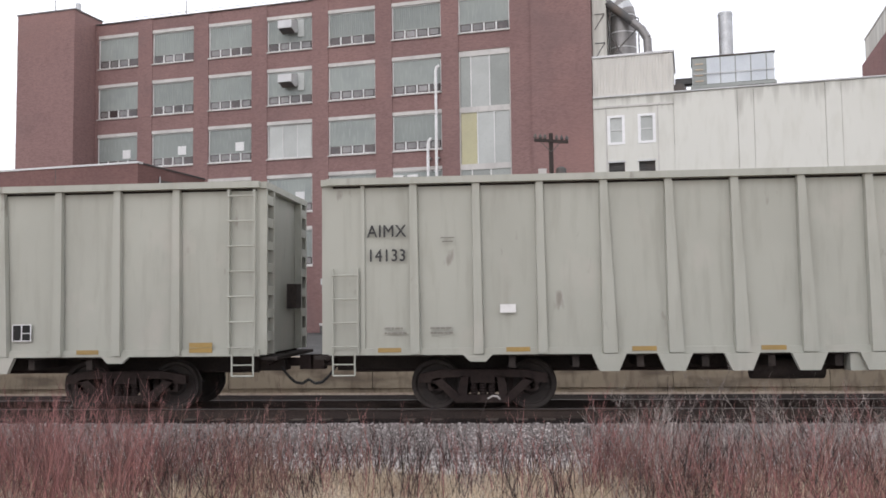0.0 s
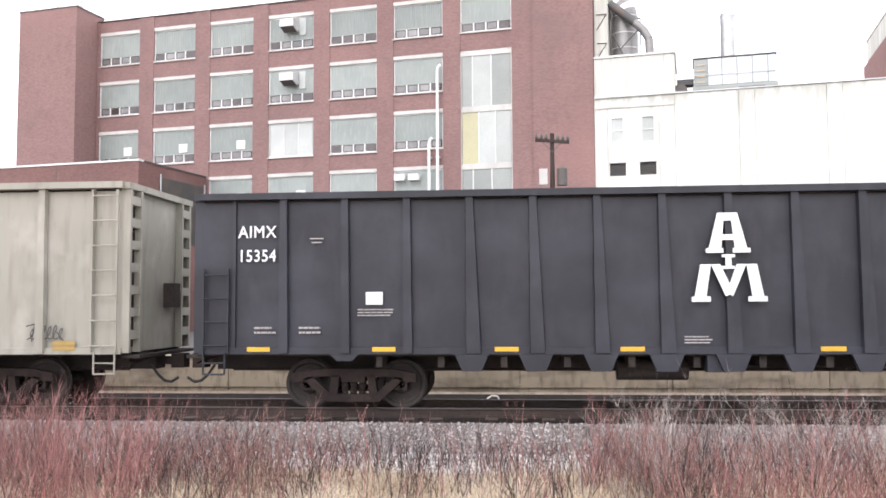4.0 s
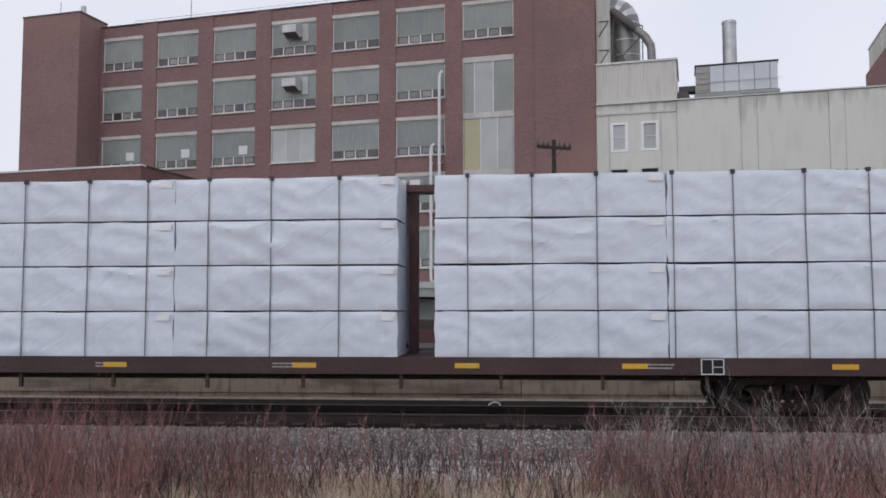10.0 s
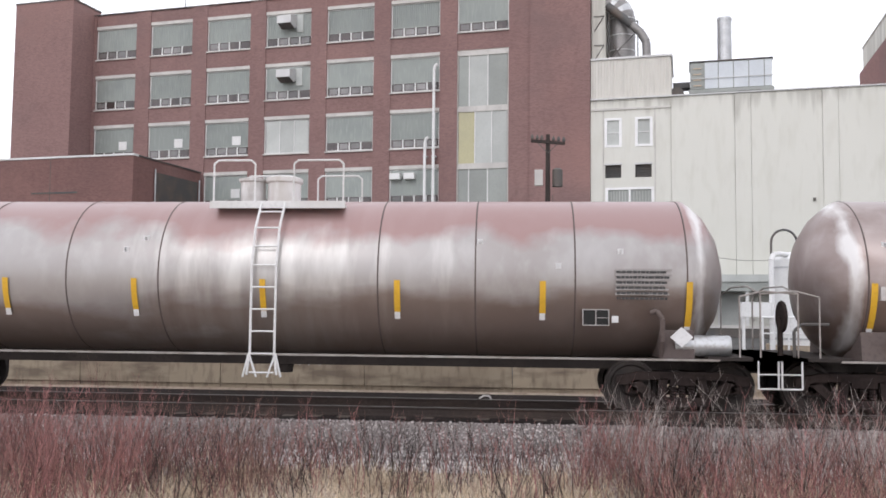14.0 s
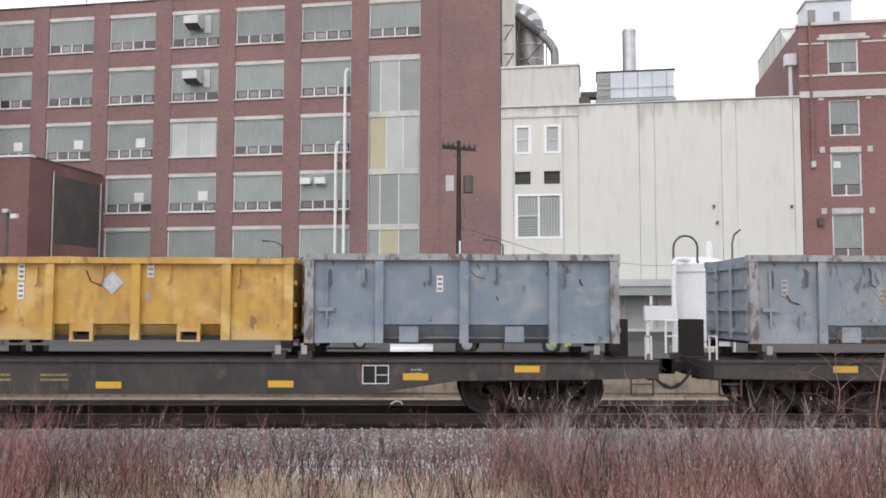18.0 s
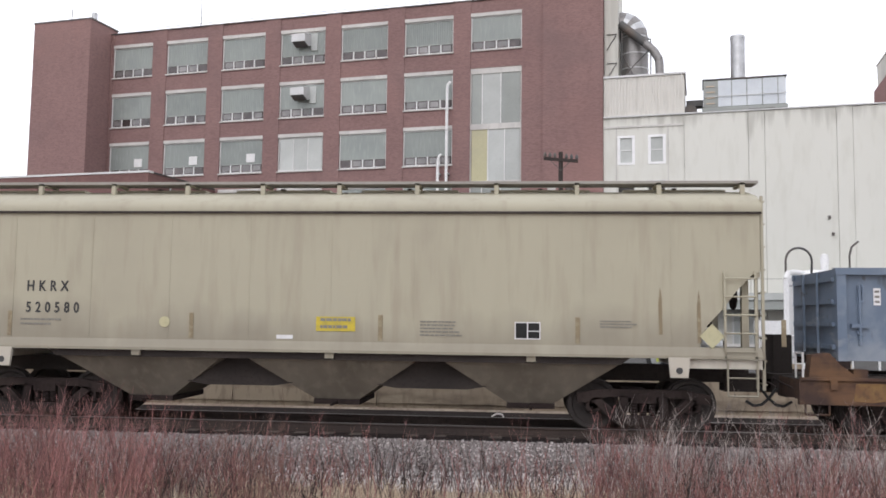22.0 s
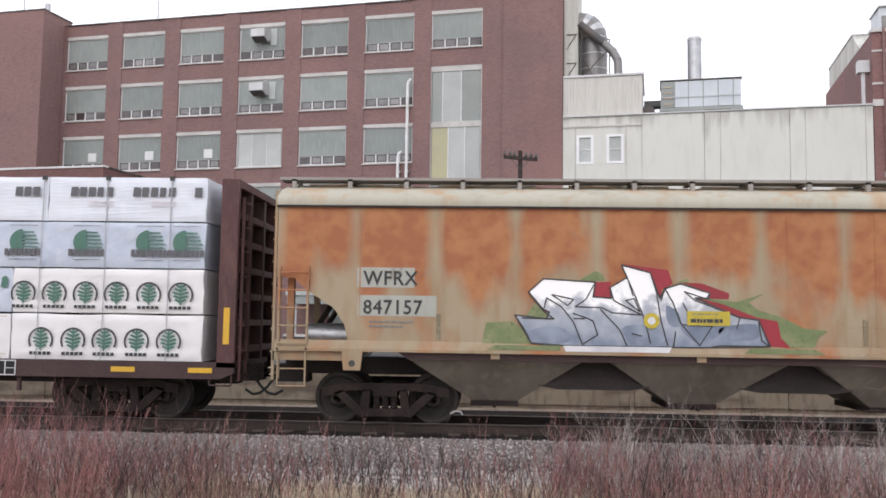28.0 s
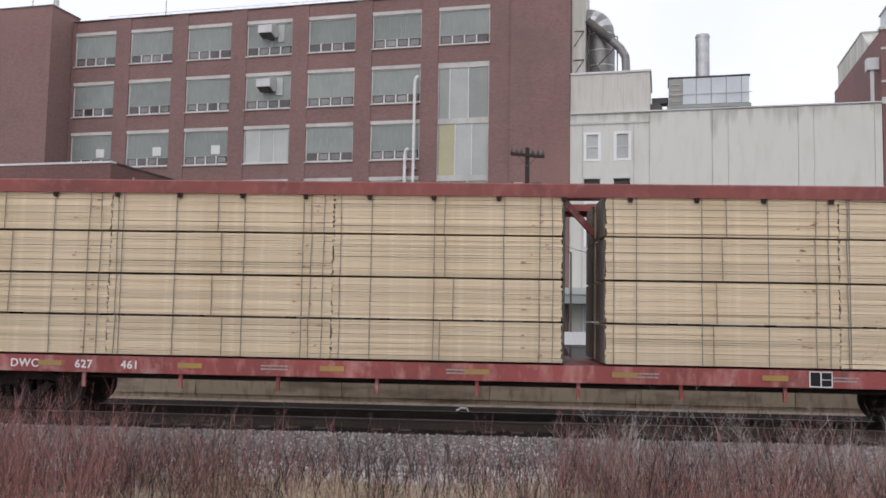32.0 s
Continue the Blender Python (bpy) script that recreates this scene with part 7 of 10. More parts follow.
    for x in (1.9, 2 * m - 1.9):
        part("saddle", Geo().slab([(-1.35, 1.0), (1.35, 1.0), (1.28, 1.5), (1.1, 1.36), (0.8, 1.15), (0, 0.98), (-0.8, 1.15), (-1.1, 1.36), (-1.28, 1.5)], x - 0.3, x + 0.3, "x"), WELD, c)
    for s in (-1, 1):
        part("side_rail", Geo().box(1.2, 2 * m - 1.2, *sorted((s * 1.45, s * 1.51)), 0.965, 1.0), RAIL_DULL if s < 0 else UNDER, c)
    part("outlet_valve", Geo().lathe([(0.55, 0.14), (0.95, 0.2)], (m, 0, 0), "z", 12), UNDER, c)
    for xe, way in ((-0.3, -1), (2 * m + 0.3, 1)):
        p = part("end_platform", Geo().box(*sorted((xe, xe - way * 1.7)), -1.5, 1.5, 0.98, 1.04), UNDER, c)
        part("grab_rail", Geo().line([(xe - way * 0.15, -1.45, 1.04), (xe - way * 0.15, -1.45, 2.15), (xe - way * 0.15, -0.6, 2.3), (xe - way * 0.15, 0.6, 2.3), (xe - way * 0.15, 1.45, 2.15), (xe - way * 0.15, 1.45, 1.04)], 0.016, 6), RAIL_DULL, p)
        part("grab_iron", Geo().line([(xe - way * 1.15, -1.47, 1.04), (xe - way * 1.15, -1.47, 2.1), (xe - way * 0.75, -1.47, 2.2), (xe - way * 0.15, -1.45, 2.15)], 0.015, 6), RAIL_DULL, p)
        stirrup(c, xe - (0.5 if way > 0 else -0.1), -1.48, RAILING, 0.5, 1.0)
        coupler(c, xe, way)
    part("brake_cylinder", Geo().lathe([(2 * m - 1.95, 0.02), (2 * m - 1.93, 0.19), (2 * m - 0.95, 0.19), (2 * m - 0.93, 0.02)], (0, -1.15, 1.22), "x", 14), STEEL, c, "grey brake cylinder", smooth=True)
    part("brake_wheel", Geo().lathe([(2 * m + 0.05, 0.28), (2 * m + 0.08, 0.3), (2 * m + 0.11, 0.28)], (0, -0.75, 1.75), "x", 16), CAST, c)
    part("brake_stand", Geo().rod((2 * m + 0.05, -0.75, 1.0), (2 * m + 0.05, -0.75, 1.75), 0.05), CAST, c)
    part("vent_pipe", Geo().line([(m + 7.12, -1.3, 1.02), (m + 7.12, -1.46, 1.3), (m + 7.12, -1.5, 1.7), (m + 7.02, -1.47, 1.84), (m + 6.92, -1.45, 1.8)], 0.045, 8), WELD, c, "dark pipe bent against the shell", smooth=True)
    part("brake_rigging", Geo().line([(0.5, -1.2, 1.04), (0.5, -1.2, 1.5), (0.62, -1.2, 1.62), (1.1, -1.2, 1.62)], 0.03), STEEL_DARK, c)
    trucks(c, (1.75, 2 * m - 1.75))
    yb = -1.515
    part("number_board", Geo().box(1.87, 3.62, yb - 0.004, yb + 0.05, 2.05, 2.29), BOARD_GREY, c, "pale grey number panel")
    lettering(marking, 0.2, INK, c, 1.95, yb - 0.006, 2.07, stretch=1.13, bold=0.005)
    data_lines(c, 15.62, 2.5, 6, 0.98, 0.055, yb - 0.004, INK)
    data_lines(c, 15.6, 2.535, 6, 1.02, 0.05, yb - 0.002, CHALK_DIM)
    placard_grid(c, 15.05, 1.58, -1.385, CHALK_DIM, 0.44, 0.26)
    marks(c, [(15.55, 1.62, 0.12, 0.12, CHALK, "white_sticker")], -1.36)
    p = part("placard", Geo().slab([(16.55, 1.38), (16.75, 1.2), (16.95, 1.38), (16.75, 1.56)], -1.5, -1.47, "y"), CHALK, c, "white diamond placard")
    marks(c, [(1.98, 1.22, 0.28, 0.18, CHALK, "white_plate")], -1.46)
    return c


car_g = tank_car("tank_car", "dull brown tank car with white-stained middle and ladder", -120.94, TANK, "GPRX 5054", (-7.62, -5.05, -2.28, 2.48, 4.92, 7.56))
car_h = tank_car("tank_car", "reddish grey tank car with streaked pale patches", -139.2, TANK_RED, "GPRX 5207", (-7.6, -5.6, -3.82, -2.05, 2.05, 3.82, 5.6, 7.56))


# ---- flat cars under containers ----
INK_OCHRE = surface("faded_yellow_stencil", (0.33, 0.3, 0.08), (0.2, 0.18, 0.07), rough=0.7, big=4)
def flat_car(name, label, x0, L, paint, fishbelly=True, marking=(), ink=YELLOW_INK):
    c = mover(thing(name, label, "railway car", group="flat cars"), x0)
    for s in (-1, 1):
        ys = sorted((s * 1.3, s * 1.42))
        poly = [(0, 0.7), (1.6, 0.68), (3.6, 0.66), (5.2, 0.42), (L - 5.2, 0.42), (L - 3.6, 0.66), (L - 1.6, 0.68), (L, 0.7), (L, 1.03), (0, 1.03)] if fishbelly else [(0, 0.57), (L, 0.57), (L, 1.0), (0, 1.0)]
        part("side_sill", Geo().slab(poly, *ys, "y"), paint, c)
        part("sill_flange", Geo().box(0, L, *sorted((s * 1.42, s * 1.47)), 0.99, 1.04), paint, c)
    part("deck", Geo().box(0.02, L - 0.02, -1.3, 1.3, 0.92, 1.0), UNDER, c)
    part("centre_sill", Geo().box(0.1, L - 0.1, -0.25, 0.25, 0.6, 0.92), UNDER, c)
    if not fishbelly:
        for i in range(18):
            x = 0.56 + 1.053 * i
            part("stake_pocket", Geo().box(x - 0.06, x + 0.06, -1.49, -1.425, 0.83, 1.0), STAKE_PALE if i % 3 else FLAT_RUST, c)
        for x, w, za, zb in ((0.9, 0.8, 0.62, 0.95), (3.3, 0.5, 0.7, 0.95), (6.2, 0.6, 0.62, 0.95), (9.12, 0.87, 0.63, 0.95), (11.53, 0.52, 0.76, 0.94), (13.3, 0.66, 0.65, 0.93), (15.34, 0.3, 0.76, 0.9), (15.99, 0.72, 0.58, 0.9), (17.6, 0.5, 0.7, 0.92)):
            part("paint_panel", Geo().slab([(x, za + 0.02), (x + w * 0.4, za), (x + w * 0.62, za + 0.03), (x + w, za + 0.02), (x + w * 0.97, zb - 0.04), (x + w * 0.8, zb - 0.02), (x + w * 0.5, zb), (x + 0.04, zb - 0.01)], -1.428, -1.4215, "y"), STAKE_OCHRE, c, "faded ochre paint patch")
        part("deep_sill", Geo().slab([(3.4, 0.6), (4.0, 0.14), (L - 4.0, 0.14), (L - 3.4, 0.6)], -0.3, 0.3, "y"), UNDER, c, "deep dark centre sill")
        for x in (0.2, 6.4, 12.3, 18.0):
            part("bolster", Geo().slab([(x, 1.002), (x + 0.06, 1.42), (x + 0.36, 1.46), (x + 0.55, 1.25), (x + 0.88, 1.002)], -1.28, -1.0, "y"), FLAT_RUST, c, "rusty container bolster")
    for xe, way in ((0, -1), (L, 1)):
        part("end_sill", Geo().box(*sorted((xe, xe - way * 0.15)), -1.3, 1.3, 0.66, 0.99), paint, c)
        coupler(c, xe, way)
        stirrup(c, xe - (0.5 if way > 0 else -0.1), -1.4, paint, 0.4, 0.8)
        part("end_handle", Geo().line([(xe - way * 0.1, -1.3, 1.0), (xe - way * 0.1, -1.3, 1.45), (xe - way * 0.1, -0.9, 1.45), (xe - way * 0.1, -0.9, 1.0)], 0.02, 5), RAILING, c)
        part("brake_box", Geo().box(*sorted((xe - way * 0.1, xe - way * 0.45)), 0.5, 1.1, 1.0, 1.75), UNDER, c)
    # container rails and pedestals
    for s in (-1, 1):
        part("container_rail", Geo().box(0.9, L - 0.9, *sorted((s * 0.95, s * 1.1)), 1.001, 1.06), UNDER, c)
    for i in range(3):
        a = 0.85 + i * (L - 1.7) / 3
        for x in (a + 0.12, a + (L - 1.7) / 3 - 0.35):
            part("pedestal", Geo().box(x, x + 0.24, -1.25, -1.0, 1.002, 1.18), paint, c)
            part("pedestal", Geo().box(x, x + 0.24, 1.0, 1.25, 1.002, 1.18), paint, c)
            fishbelly and part("twist_lock", Geo().box(x + 0.06, x + 0.16, -1.3, -1.253, 1.12, 1.28), CHALK_DIM, c)
    trucks(c, (2.2, L - 2.2))
    for x, z in ((2.17, 0.81), (4.09, 0.67), (6.51, 0.54), (8.96, 0.52), (12.0, 0.54), (14.4, 0.67), (16.4, 0.81)) if fishbelly else ():
        part("reflector", Geo().box(x, x + 0.45, -1.434, -1.424, z, z + 0.12), REFLECTOR, c)
    for text, x, h in marking:
        lettering(text, h, ink, c, x, -1.426, 0.59 if fishbelly else 0.6, bold=0.005, stretch=0.82)
    if fishbelly:
        data_lines(c, 3.42, 0.76, 2, 0.28, 0.03, -1.426, STAKE_OCHRE)
        data_lines(c, 7.17, 0.74, 2, 0.28, 0.05, -1.426, INK_OCHRE)
        data_lines(c, 7.98, 0.74, 2, 0.5, 0.05, -1.426, INK_OCHRE)
        placard_grid(c, L * 0.74 - 0.37, 0.62, -1.426, CHALK, 0.44, 0.3)
        data_lines(c, L * 0.765, 0.84, 3, 0.2, 0.04, -1.426, CHALK_DIM)
    return c


FLAT_L = 19.0
car_i = flat_car("flat_car", "black fish-belly flat car carrying three grey-blue bins", -167.9, FLAT_L, FLAT_BLACK, marking=(("AEOX", 4.97, 0.21), ("208", 5.93, 0.24)))
car_j = flat_car("flat_car", "black fish-belly flat car carrying two yellow bins and one blue", -187.9, FLAT_L, FLAT_BLACK, marking=(("AEOX", 4.9, 0.21), ("27", 5.88, 0.24)))
car_k = flat_car("flat_car", "rust-brown flat car with stake pockets carrying three blue bins", -207.1, FLAT_L, FLAT_RUST, fishbelly=False, marking=(("27211", 12.36, 0.17),), ink=CHALK_DIM)


# ---- covered hoppers ----
# Grey for the cream and grey cars' ends: their shade is painted in.
END_SHADE = surface("shaded_grey_end_paint", (0.19, 0.188, 0.18), (0.14, 0.135, 0.128), (0.25, 0.245, 0.23), rough=0.65, big=1.3, fine=4, streak=0.7)
def hopper(name, label, x0, L, paint, roof_z=3.95, board=4.56, creases=False, roof_paint=None, yellow=False, bays=3, corner=0, n=14):
    c = mover(thing(name, label, "railway car", group="covered hopper cars"), x0)
    roof_paint = roof_paint or paint
    sill0, sill1 = 1.33, 1.5
    # side sheet with rounded corner cut-outs at both ends
    def cut(side):
        pts = ([(0.0, 2.86), (0.16, 2.78), (0.42, 2.5), (0.66, 2.18), (0.92, 1.9), (1.02, 1.66), (1.04, sill1)],
               [(0.0, 3.38), (0.12, 3.34), (0.62, 2.92), (1.15, 2.47), (1.24, 2.3), (1.28, 1.65), (1.3, sill1)],
               [(0.0, 2.66), (0.32, 2.63), (0.55, 2.42), (0.8, 2.26), (1.05, 2.1), (1.25, 1.8), (1.32, sill1)])[corner]
        return pts if side < 0 else [(L - a, b) for a, b in pts]
    poly = [(0.0, roof_z)] + cut(-1) + list(reversed(cut(1))) + [(L, roof_z)]
    for s in (-1, 1):
        sheet = part("side_sheet", Geo().slab(poly, *sorted((s * 1.5, s * 1.54)), "y"), paint, c)
        part("side_sill", Geo().slab([(s * 1.5, sill0), (s * 1.6, sill0), (s * 1.6, sill0 + 0.05), (s * 1.542, sill1 + 0.03), (s * 1.5, sill1 + 0.03)], 0.0, L, "x"), paint, c)
        if creases:
            for z in (3.62, 3.74):
                part("side_crease", Geo().slab([(s * 1.54, z), (s * 1.575, z + 0.015), (s * 1.575, z + 0.04), (s * 1.54, z + 0.055)], 0.02, L - 0.02, "x"), paint, sheet)
        for i in range(1, 10):
            x = L * i / 10
            part("weld_seam", Geo().box(x - 0.012, x + 0.012, *sorted((s * 1.54, s * 1.546)), sill1, roof_z - 0.05), paint, sheet)
    # eave and curved roof
    e = [(-1.56, roof_z - 0.06), (-1.575, roof_z + 0.04), (-1.52, roof_z + 0.14), (-1.2, roof_z + 0.3), (-0.6, roof_z + 0.45), (0, roof_z + 0.5)]
    prof = e + [(-y, z) for y, z in reversed(e[:-1])]
    part("roof", Geo().slab(prof, -0.02, L + 0.02, "x"), roof_paint, c, smooth=True)
    part("drip_edge", Geo().box(-0.02, L + 0.02, -1.6, -1.577, roof_z - 0.08, roof_z - 0.04), UNDER, c)
    # inner body: end slope sheets and bulk
    part("hold", Geo().slab([(0.12, roof_z - 0.03), (0.12, 2.9), (2.4, 1.2), (L - 2.4, 1.2), (L - 0.12, 2.9), (L - 0.12, roof_z - 0.03)], -1.49, 1.49, "y"), UNDER if paint is not HOPPER_RUST else OXIDE_DARK, c, "dark slope sheets under the ends")
    for xe, way in ((0, -1), (L, 1)):
        part("end_sheet", Geo().box(*sorted((xe, xe - way * 0.1)), -1.5, 1.5, 2.75 if corner != 1 else 3.3, roof_z), END_SHADE if paint in (HOPPER_GREY, HOPPER_CREAM) else paint, c, "upper end sheet of the hopper")
        part("roof_end", Geo().slab([(q, z - 0.012) for q, z in prof], *sorted((xe + way * 0.021, xe + way * 0.04)), "x"), END_SHADE if paint in (HOPPER_GREY, HOPPER_CREAM) else paint, c, "closing sheet at the roof end")
        part("end_platform", Geo().box(*sorted((xe + way * 0.05, xe - way * 1.3)), -1.5, 1.5, 1.16, 1.32), STEEL_RIM if paint is not HOPPER_RUST else paint, c)
        for yb in (-1.3, 1.18):
            part("bolster_post", Geo().box(*sorted((xe - way * 0.15, xe - way * 0.27)), yb, yb + 0.12, 1.32, 2.9), paint, c)
        for yb in (-0.5, 0.5):
            part("slope_brace", Geo().rod((xe - way * 0.3, yb, 1.32), (xe - way * 0.9, yb, 2.3), 0.06), CAST, c)
        pad = part("jack_pad", Geo().slab([(xe - way * 1.22, 1.35), (xe - way * 1.6, 1.35), (xe - way * 1.56, 1.0), (xe - way * 1.26, 1.0)], -1.62, -1.56, "y"), STEEL_RIM if paint is not HOPPER_RUST else paint, c)
        part("pad_hole", Geo().lathe([(-1.628, 0.06), (-1.621, 0.06)], (xe - way * 1.41, 0, 1.12), "y", 10), INK, pad)
        ladder(c, xe - (0.62 if way > 0 else -0.06), -1.6, 1.34, 2.85, 5, 0.52, paint)
        end_ladder(c, xe + way * 0.02, way, -1.48, 0.8, roof_z + 0.25, 9, paint)
        stirrup(c, xe - (0.58 if way > 0 else -0.06), -1.56, paint, 0.7, 1.32, 0.5)
        coupler(c, xe + way * 0.15, way)
        if yellow:
            part("reflector", Geo().box(*sorted((xe - way * 1.3, xe - way * 1.4)), -1.612, -1.602, 1.52, 2.4), LABEL_YELLOW, c)
    part("brake_cylinder", Geo().lathe([(L - 1.25, 0.02), (L - 1.23, 0.18), (L - 0.55, 0.18), (L - 0.53, 0.02)], (0, -0.9, 1.55), "x", 12), STEEL, c, "grey brake cylinder", smooth=True)
    part("air_reservoir", Geo().lathe([(0.4, 0.02), (0.42, 0.22), (1.2, 0.22), (1.22, 0.02)], (0, -0.6, 1.6), "x", 12), STEEL, c, smooth=True)
    part("brake_wheel", Geo().lathe([(L + 0.06, 0.26), (L + 0.1, 0.28), (L + 0.12, 0.26)], (0, 0.9, 2.5), "x", 14), CAST, c)
    part("centre_sill", Geo().box(-0.1, L + 0.1, -0.2, 0.2, 0.85, 1.16), UNDER, c)
    # discharge bays
    w = (L - 4.3) / bays
    for i in range(bays):
        a = 2.15 + w * i + 0.06
        b = a + w - 0.12
        m = (a + b) / 2
        g = Geo().add([(a, -1.46, 1.33), (b, -1.46, 1.33), (b, 1.46, 1.33), (a, 1.46, 1.33), (m - 0.42, -0.75, 0.44), (m + 0.42, -0.75, 0.44), (m + 0.42, 0.75, 0.44), (m - 0.42, 0.75, 0.44)],
                      [(0, 1, 5, 4), (1, 2, 6, 5), (2, 3, 7, 6), (3, 0, 4, 7), (4, 5, 6, 7), (0, 3, 2, 1)])
        bay = part("discharge_hopper", g, BAY_SHADE, c)
        if i:
            part("cross_ridge", Geo().slab([(a - 0.7, 1.325), (a + 0.58, 1.325), (a + 0.95, 0.74), (a + 0.6, 0.68), (a - 0.72, 0.68), (a - 1.07, 0.74)], -1.0, 1.0, "y"), UNDER, c)
        part("outlet_gate", Geo().box(m - 0.44, m + 0.44, -0.8, 0.8, 0.34, 0.44), CAST, bay)
        part("gate_shaft", Geo().rod((m, -1.25, 0.38), (m, 1.25, 0.38), 0.03, 6), CAST, bay)
        part("side_hook", Geo().box(m - 0.08, m + 0.08, -1.55, -1.5, 1.23, 1.33), paint, bay)
    trucks(c, (1.95, L - 1.95))
    # roof walk, supports and hatches
    part("running_board", Geo().box(-0.15, L + 0.15, -0.9, -0.42, board - 0.05, board), WALKWAY, c)
    for i in range(n + 1):
        x = 0.15 + (L - 0.3) * i / n
        part("board_support", Geo().box(x - 0.04, x + 0.04, -1.0, -0.93, roof_z + 0.3, board - 0.05).box(x - 0.04, x + 0.04, -1.0, -0.4, board - 0.09, board - 0.051), WALKWAY if roof_paint is not paint else roof_paint, c)
    for i in range(6):
        x = L * (i + 0.5) / 6
        h = part("roof_hatch", Geo().box(x - 0.95, x + 0.95, -0.38, 0.38, roof_z + 0.44, roof_z + 0.53), roof_paint, c)
        part("hatch_clamp", Geo().box(x - 0.04, x + 0.04, -0.41, 0.41, roof_z + 0.531, roof_z + 0.555), CAST, h)
    return c


def hopper_marks(c, mark, number, x, z, h, ink=INK, stretch=1.0, bold=0.006):
    lettering(mark, h, ink, c, x, -1.546, z, bold=bold, stretch=stretch)
    lettering(number, h, ink, c, x, -1.546, z - h * 2.0, bold=bold, stretch=stretch)


car_l = hopper("hopper_car", "tan covered hopper car with dark undercarriage bays", -222.95, 15.2, HOPPER_TAN, roof_z=3.94, n=10)
hopper_marks(car_l, "H K R X", "5 2 0 5 8 0", 1.79, 2.4, 0.2, stretch=0.78)
car_m = hopper("hopper_car", "cream covered hopper car with yellow reflective strips", -240.85, 16.55, HOPPER_CREAM, roof_z=3.82, creases=True, yellow=True, corner=1, n=10)
hopper_marks(car_m, "C E F X", "7 2 8 1 8", 2.1, 2.6, 0.215, stretch=0.84, bold=0.011)
car_n = hopper("hopper_car", "grey covered hopper car with faded stencils", -257.4, 15.3, HOPPER_GREY, roof_z=3.94, n=10)
hopper_marks(car_n, "H K R X", "5 2 0 4 1 2", 1.79, 2.4, 0.2, INK_GREY, stretch=0.78)
car_o = hopper("hopper_car", "badly rusted cream hopper car with large spray-painted mural", -273.95, 15.15, HOPPER_RUST, roof_z=4.0, board=4.58, roof_paint=HOPPER_CREAM, corner=2)
part("repainted_patch", Geo().box(1.48, 2.9, -1.5435, -1.5405, 1.97, 2.34), GONDOLA_GREY, car_o, "pale repainted patch")
part("repainted_patch", Geo().box(1.46, 2.5, -1.5435, -1.5405, 2.48, 2.84), GONDOLA_GREY, car_o, "pale repainted patch")
hopper_marks(car_o, "WFRX", "847157", 1.58, 2.53, 0.26, INK, stretch=0.92)
BAY_STAIN = surface("dirty_seam_stain", (0.25, 0.24, 0.215), (0.2, 0.19, 0.17), rough=0.75, big=2.5)
PRINT_ROSE = surface("faded_rose_stencil", (0.38, 0.3, 0.28), (0.34, 0.28, 0.26), rough=0.6)
TAPE_FADED = surface("worn_out_reflective_tape", (0.25, 0.2, 0.12), (0.19, 0.15, 0.1), (0.34, 0.3, 0.2), rough=0.6, fine=12)
NOTE = {car_l.name: 7.35, car_m.name: 10.78, car_n.name: 3.6}
for c, L in ((car_l, 15.2), (car_m, 16.55), (car_n, 15.3), (car_o, 15.15)):
    for i in range(5 if c is not car_m else 4):
        x = 3.53 + 3.0 * i if c is car_m else 3.65 + 2.65 * i if c is car_n else 1.45 + 3.52 * i if c is car_l else 2.9 + (L - 5.2) * i / 4
        part("reflector", Geo().box(x, x + 0.08, -1.553, -1.543, 1.56, 2.02), LABEL_YELLOW if c is car_m else TAPE_FADED, c)
    data_lines(c, 1.7, 1.85, 2, 0.8, 0.05, -1.548, INK_GREY)
    placard_grid(c, {car_l.name: 10.96, car_m.name: 12.64, car_n.name: 10.9, car_o.name: 11.77}[c.name], 1.64, -1.548, CHALK, 0.42, 0.27)
    if c is not car_o:
        data_lines(c, NOTE[c.name] - (3.2 if c is car_m else -1.9 if c is car_l else -0.85), 1.9, 5, 0.75, 0.035, -1.548, INK_GREY)
    ys = part("yellow_notice", Geo().box(NOTE[c.name], NOTE[c.name] + 0.72, -1.552, -1.543, 1.72, 1.98) if c is not car_o else Geo().box(11.36, 12.0, -1.552, -1.543, 2.5, 2.8), LABEL_YELLOW, c, "yellow notice panel")
    if c is not car_o:
        data_lines(c, NOTE[c.name] + 0.08, 1.9, 2, 0.56, 0.075, -1.556, INK_GREY)
for x0, x1, z, h in ((6.85, 8.16, 2.55, 0.02), (8.6, 9.6, 2.49, 0.03), (9.6, 11.08, 2.47, 0.05), (10.62, 11.0, 2.4, 0.07), (12.15, 12.67, 2.5, 0.035), (12.82, 12.97, 2.42, 0.12)):
    part("scrape", Geo().slab([(x0, z), (x0 + (x1 - x0) * 0.3, z - h * 0.4), (x0 + (x1 - x0) * 0.8, z - h * 0.2), (x1, z + h * 0.4), (x0 + (x1 - x0) * 0.7, z + h * 0.6), (x0 + (x1 - x0) * 0.2, z + h * 0.3)], -1.549, -1.541, "y"), SPRAY_GREY, car_n, "dark scraped paint")
for x, z1 in ((8.48, 2.8), (10.24, 3.3), (12.0, 3.0), (13.49, 2.7)):
    part("seam_stain", Geo().slab([(x - 0.03, 1.56), (x + 0.035, 1.56), (x + 0.02, z1 - 0.3), (x, z1), (x - 0.02, z1 - 0.5)], -1.5495, -1.541, "y"), BAY_STAIN, car_n, "dirty weld seam")
part("reflector", Geo().box(14.42, 14.5, -1.553, -1.543, 1.62, 2.4), TAPE_FADED, car_n)
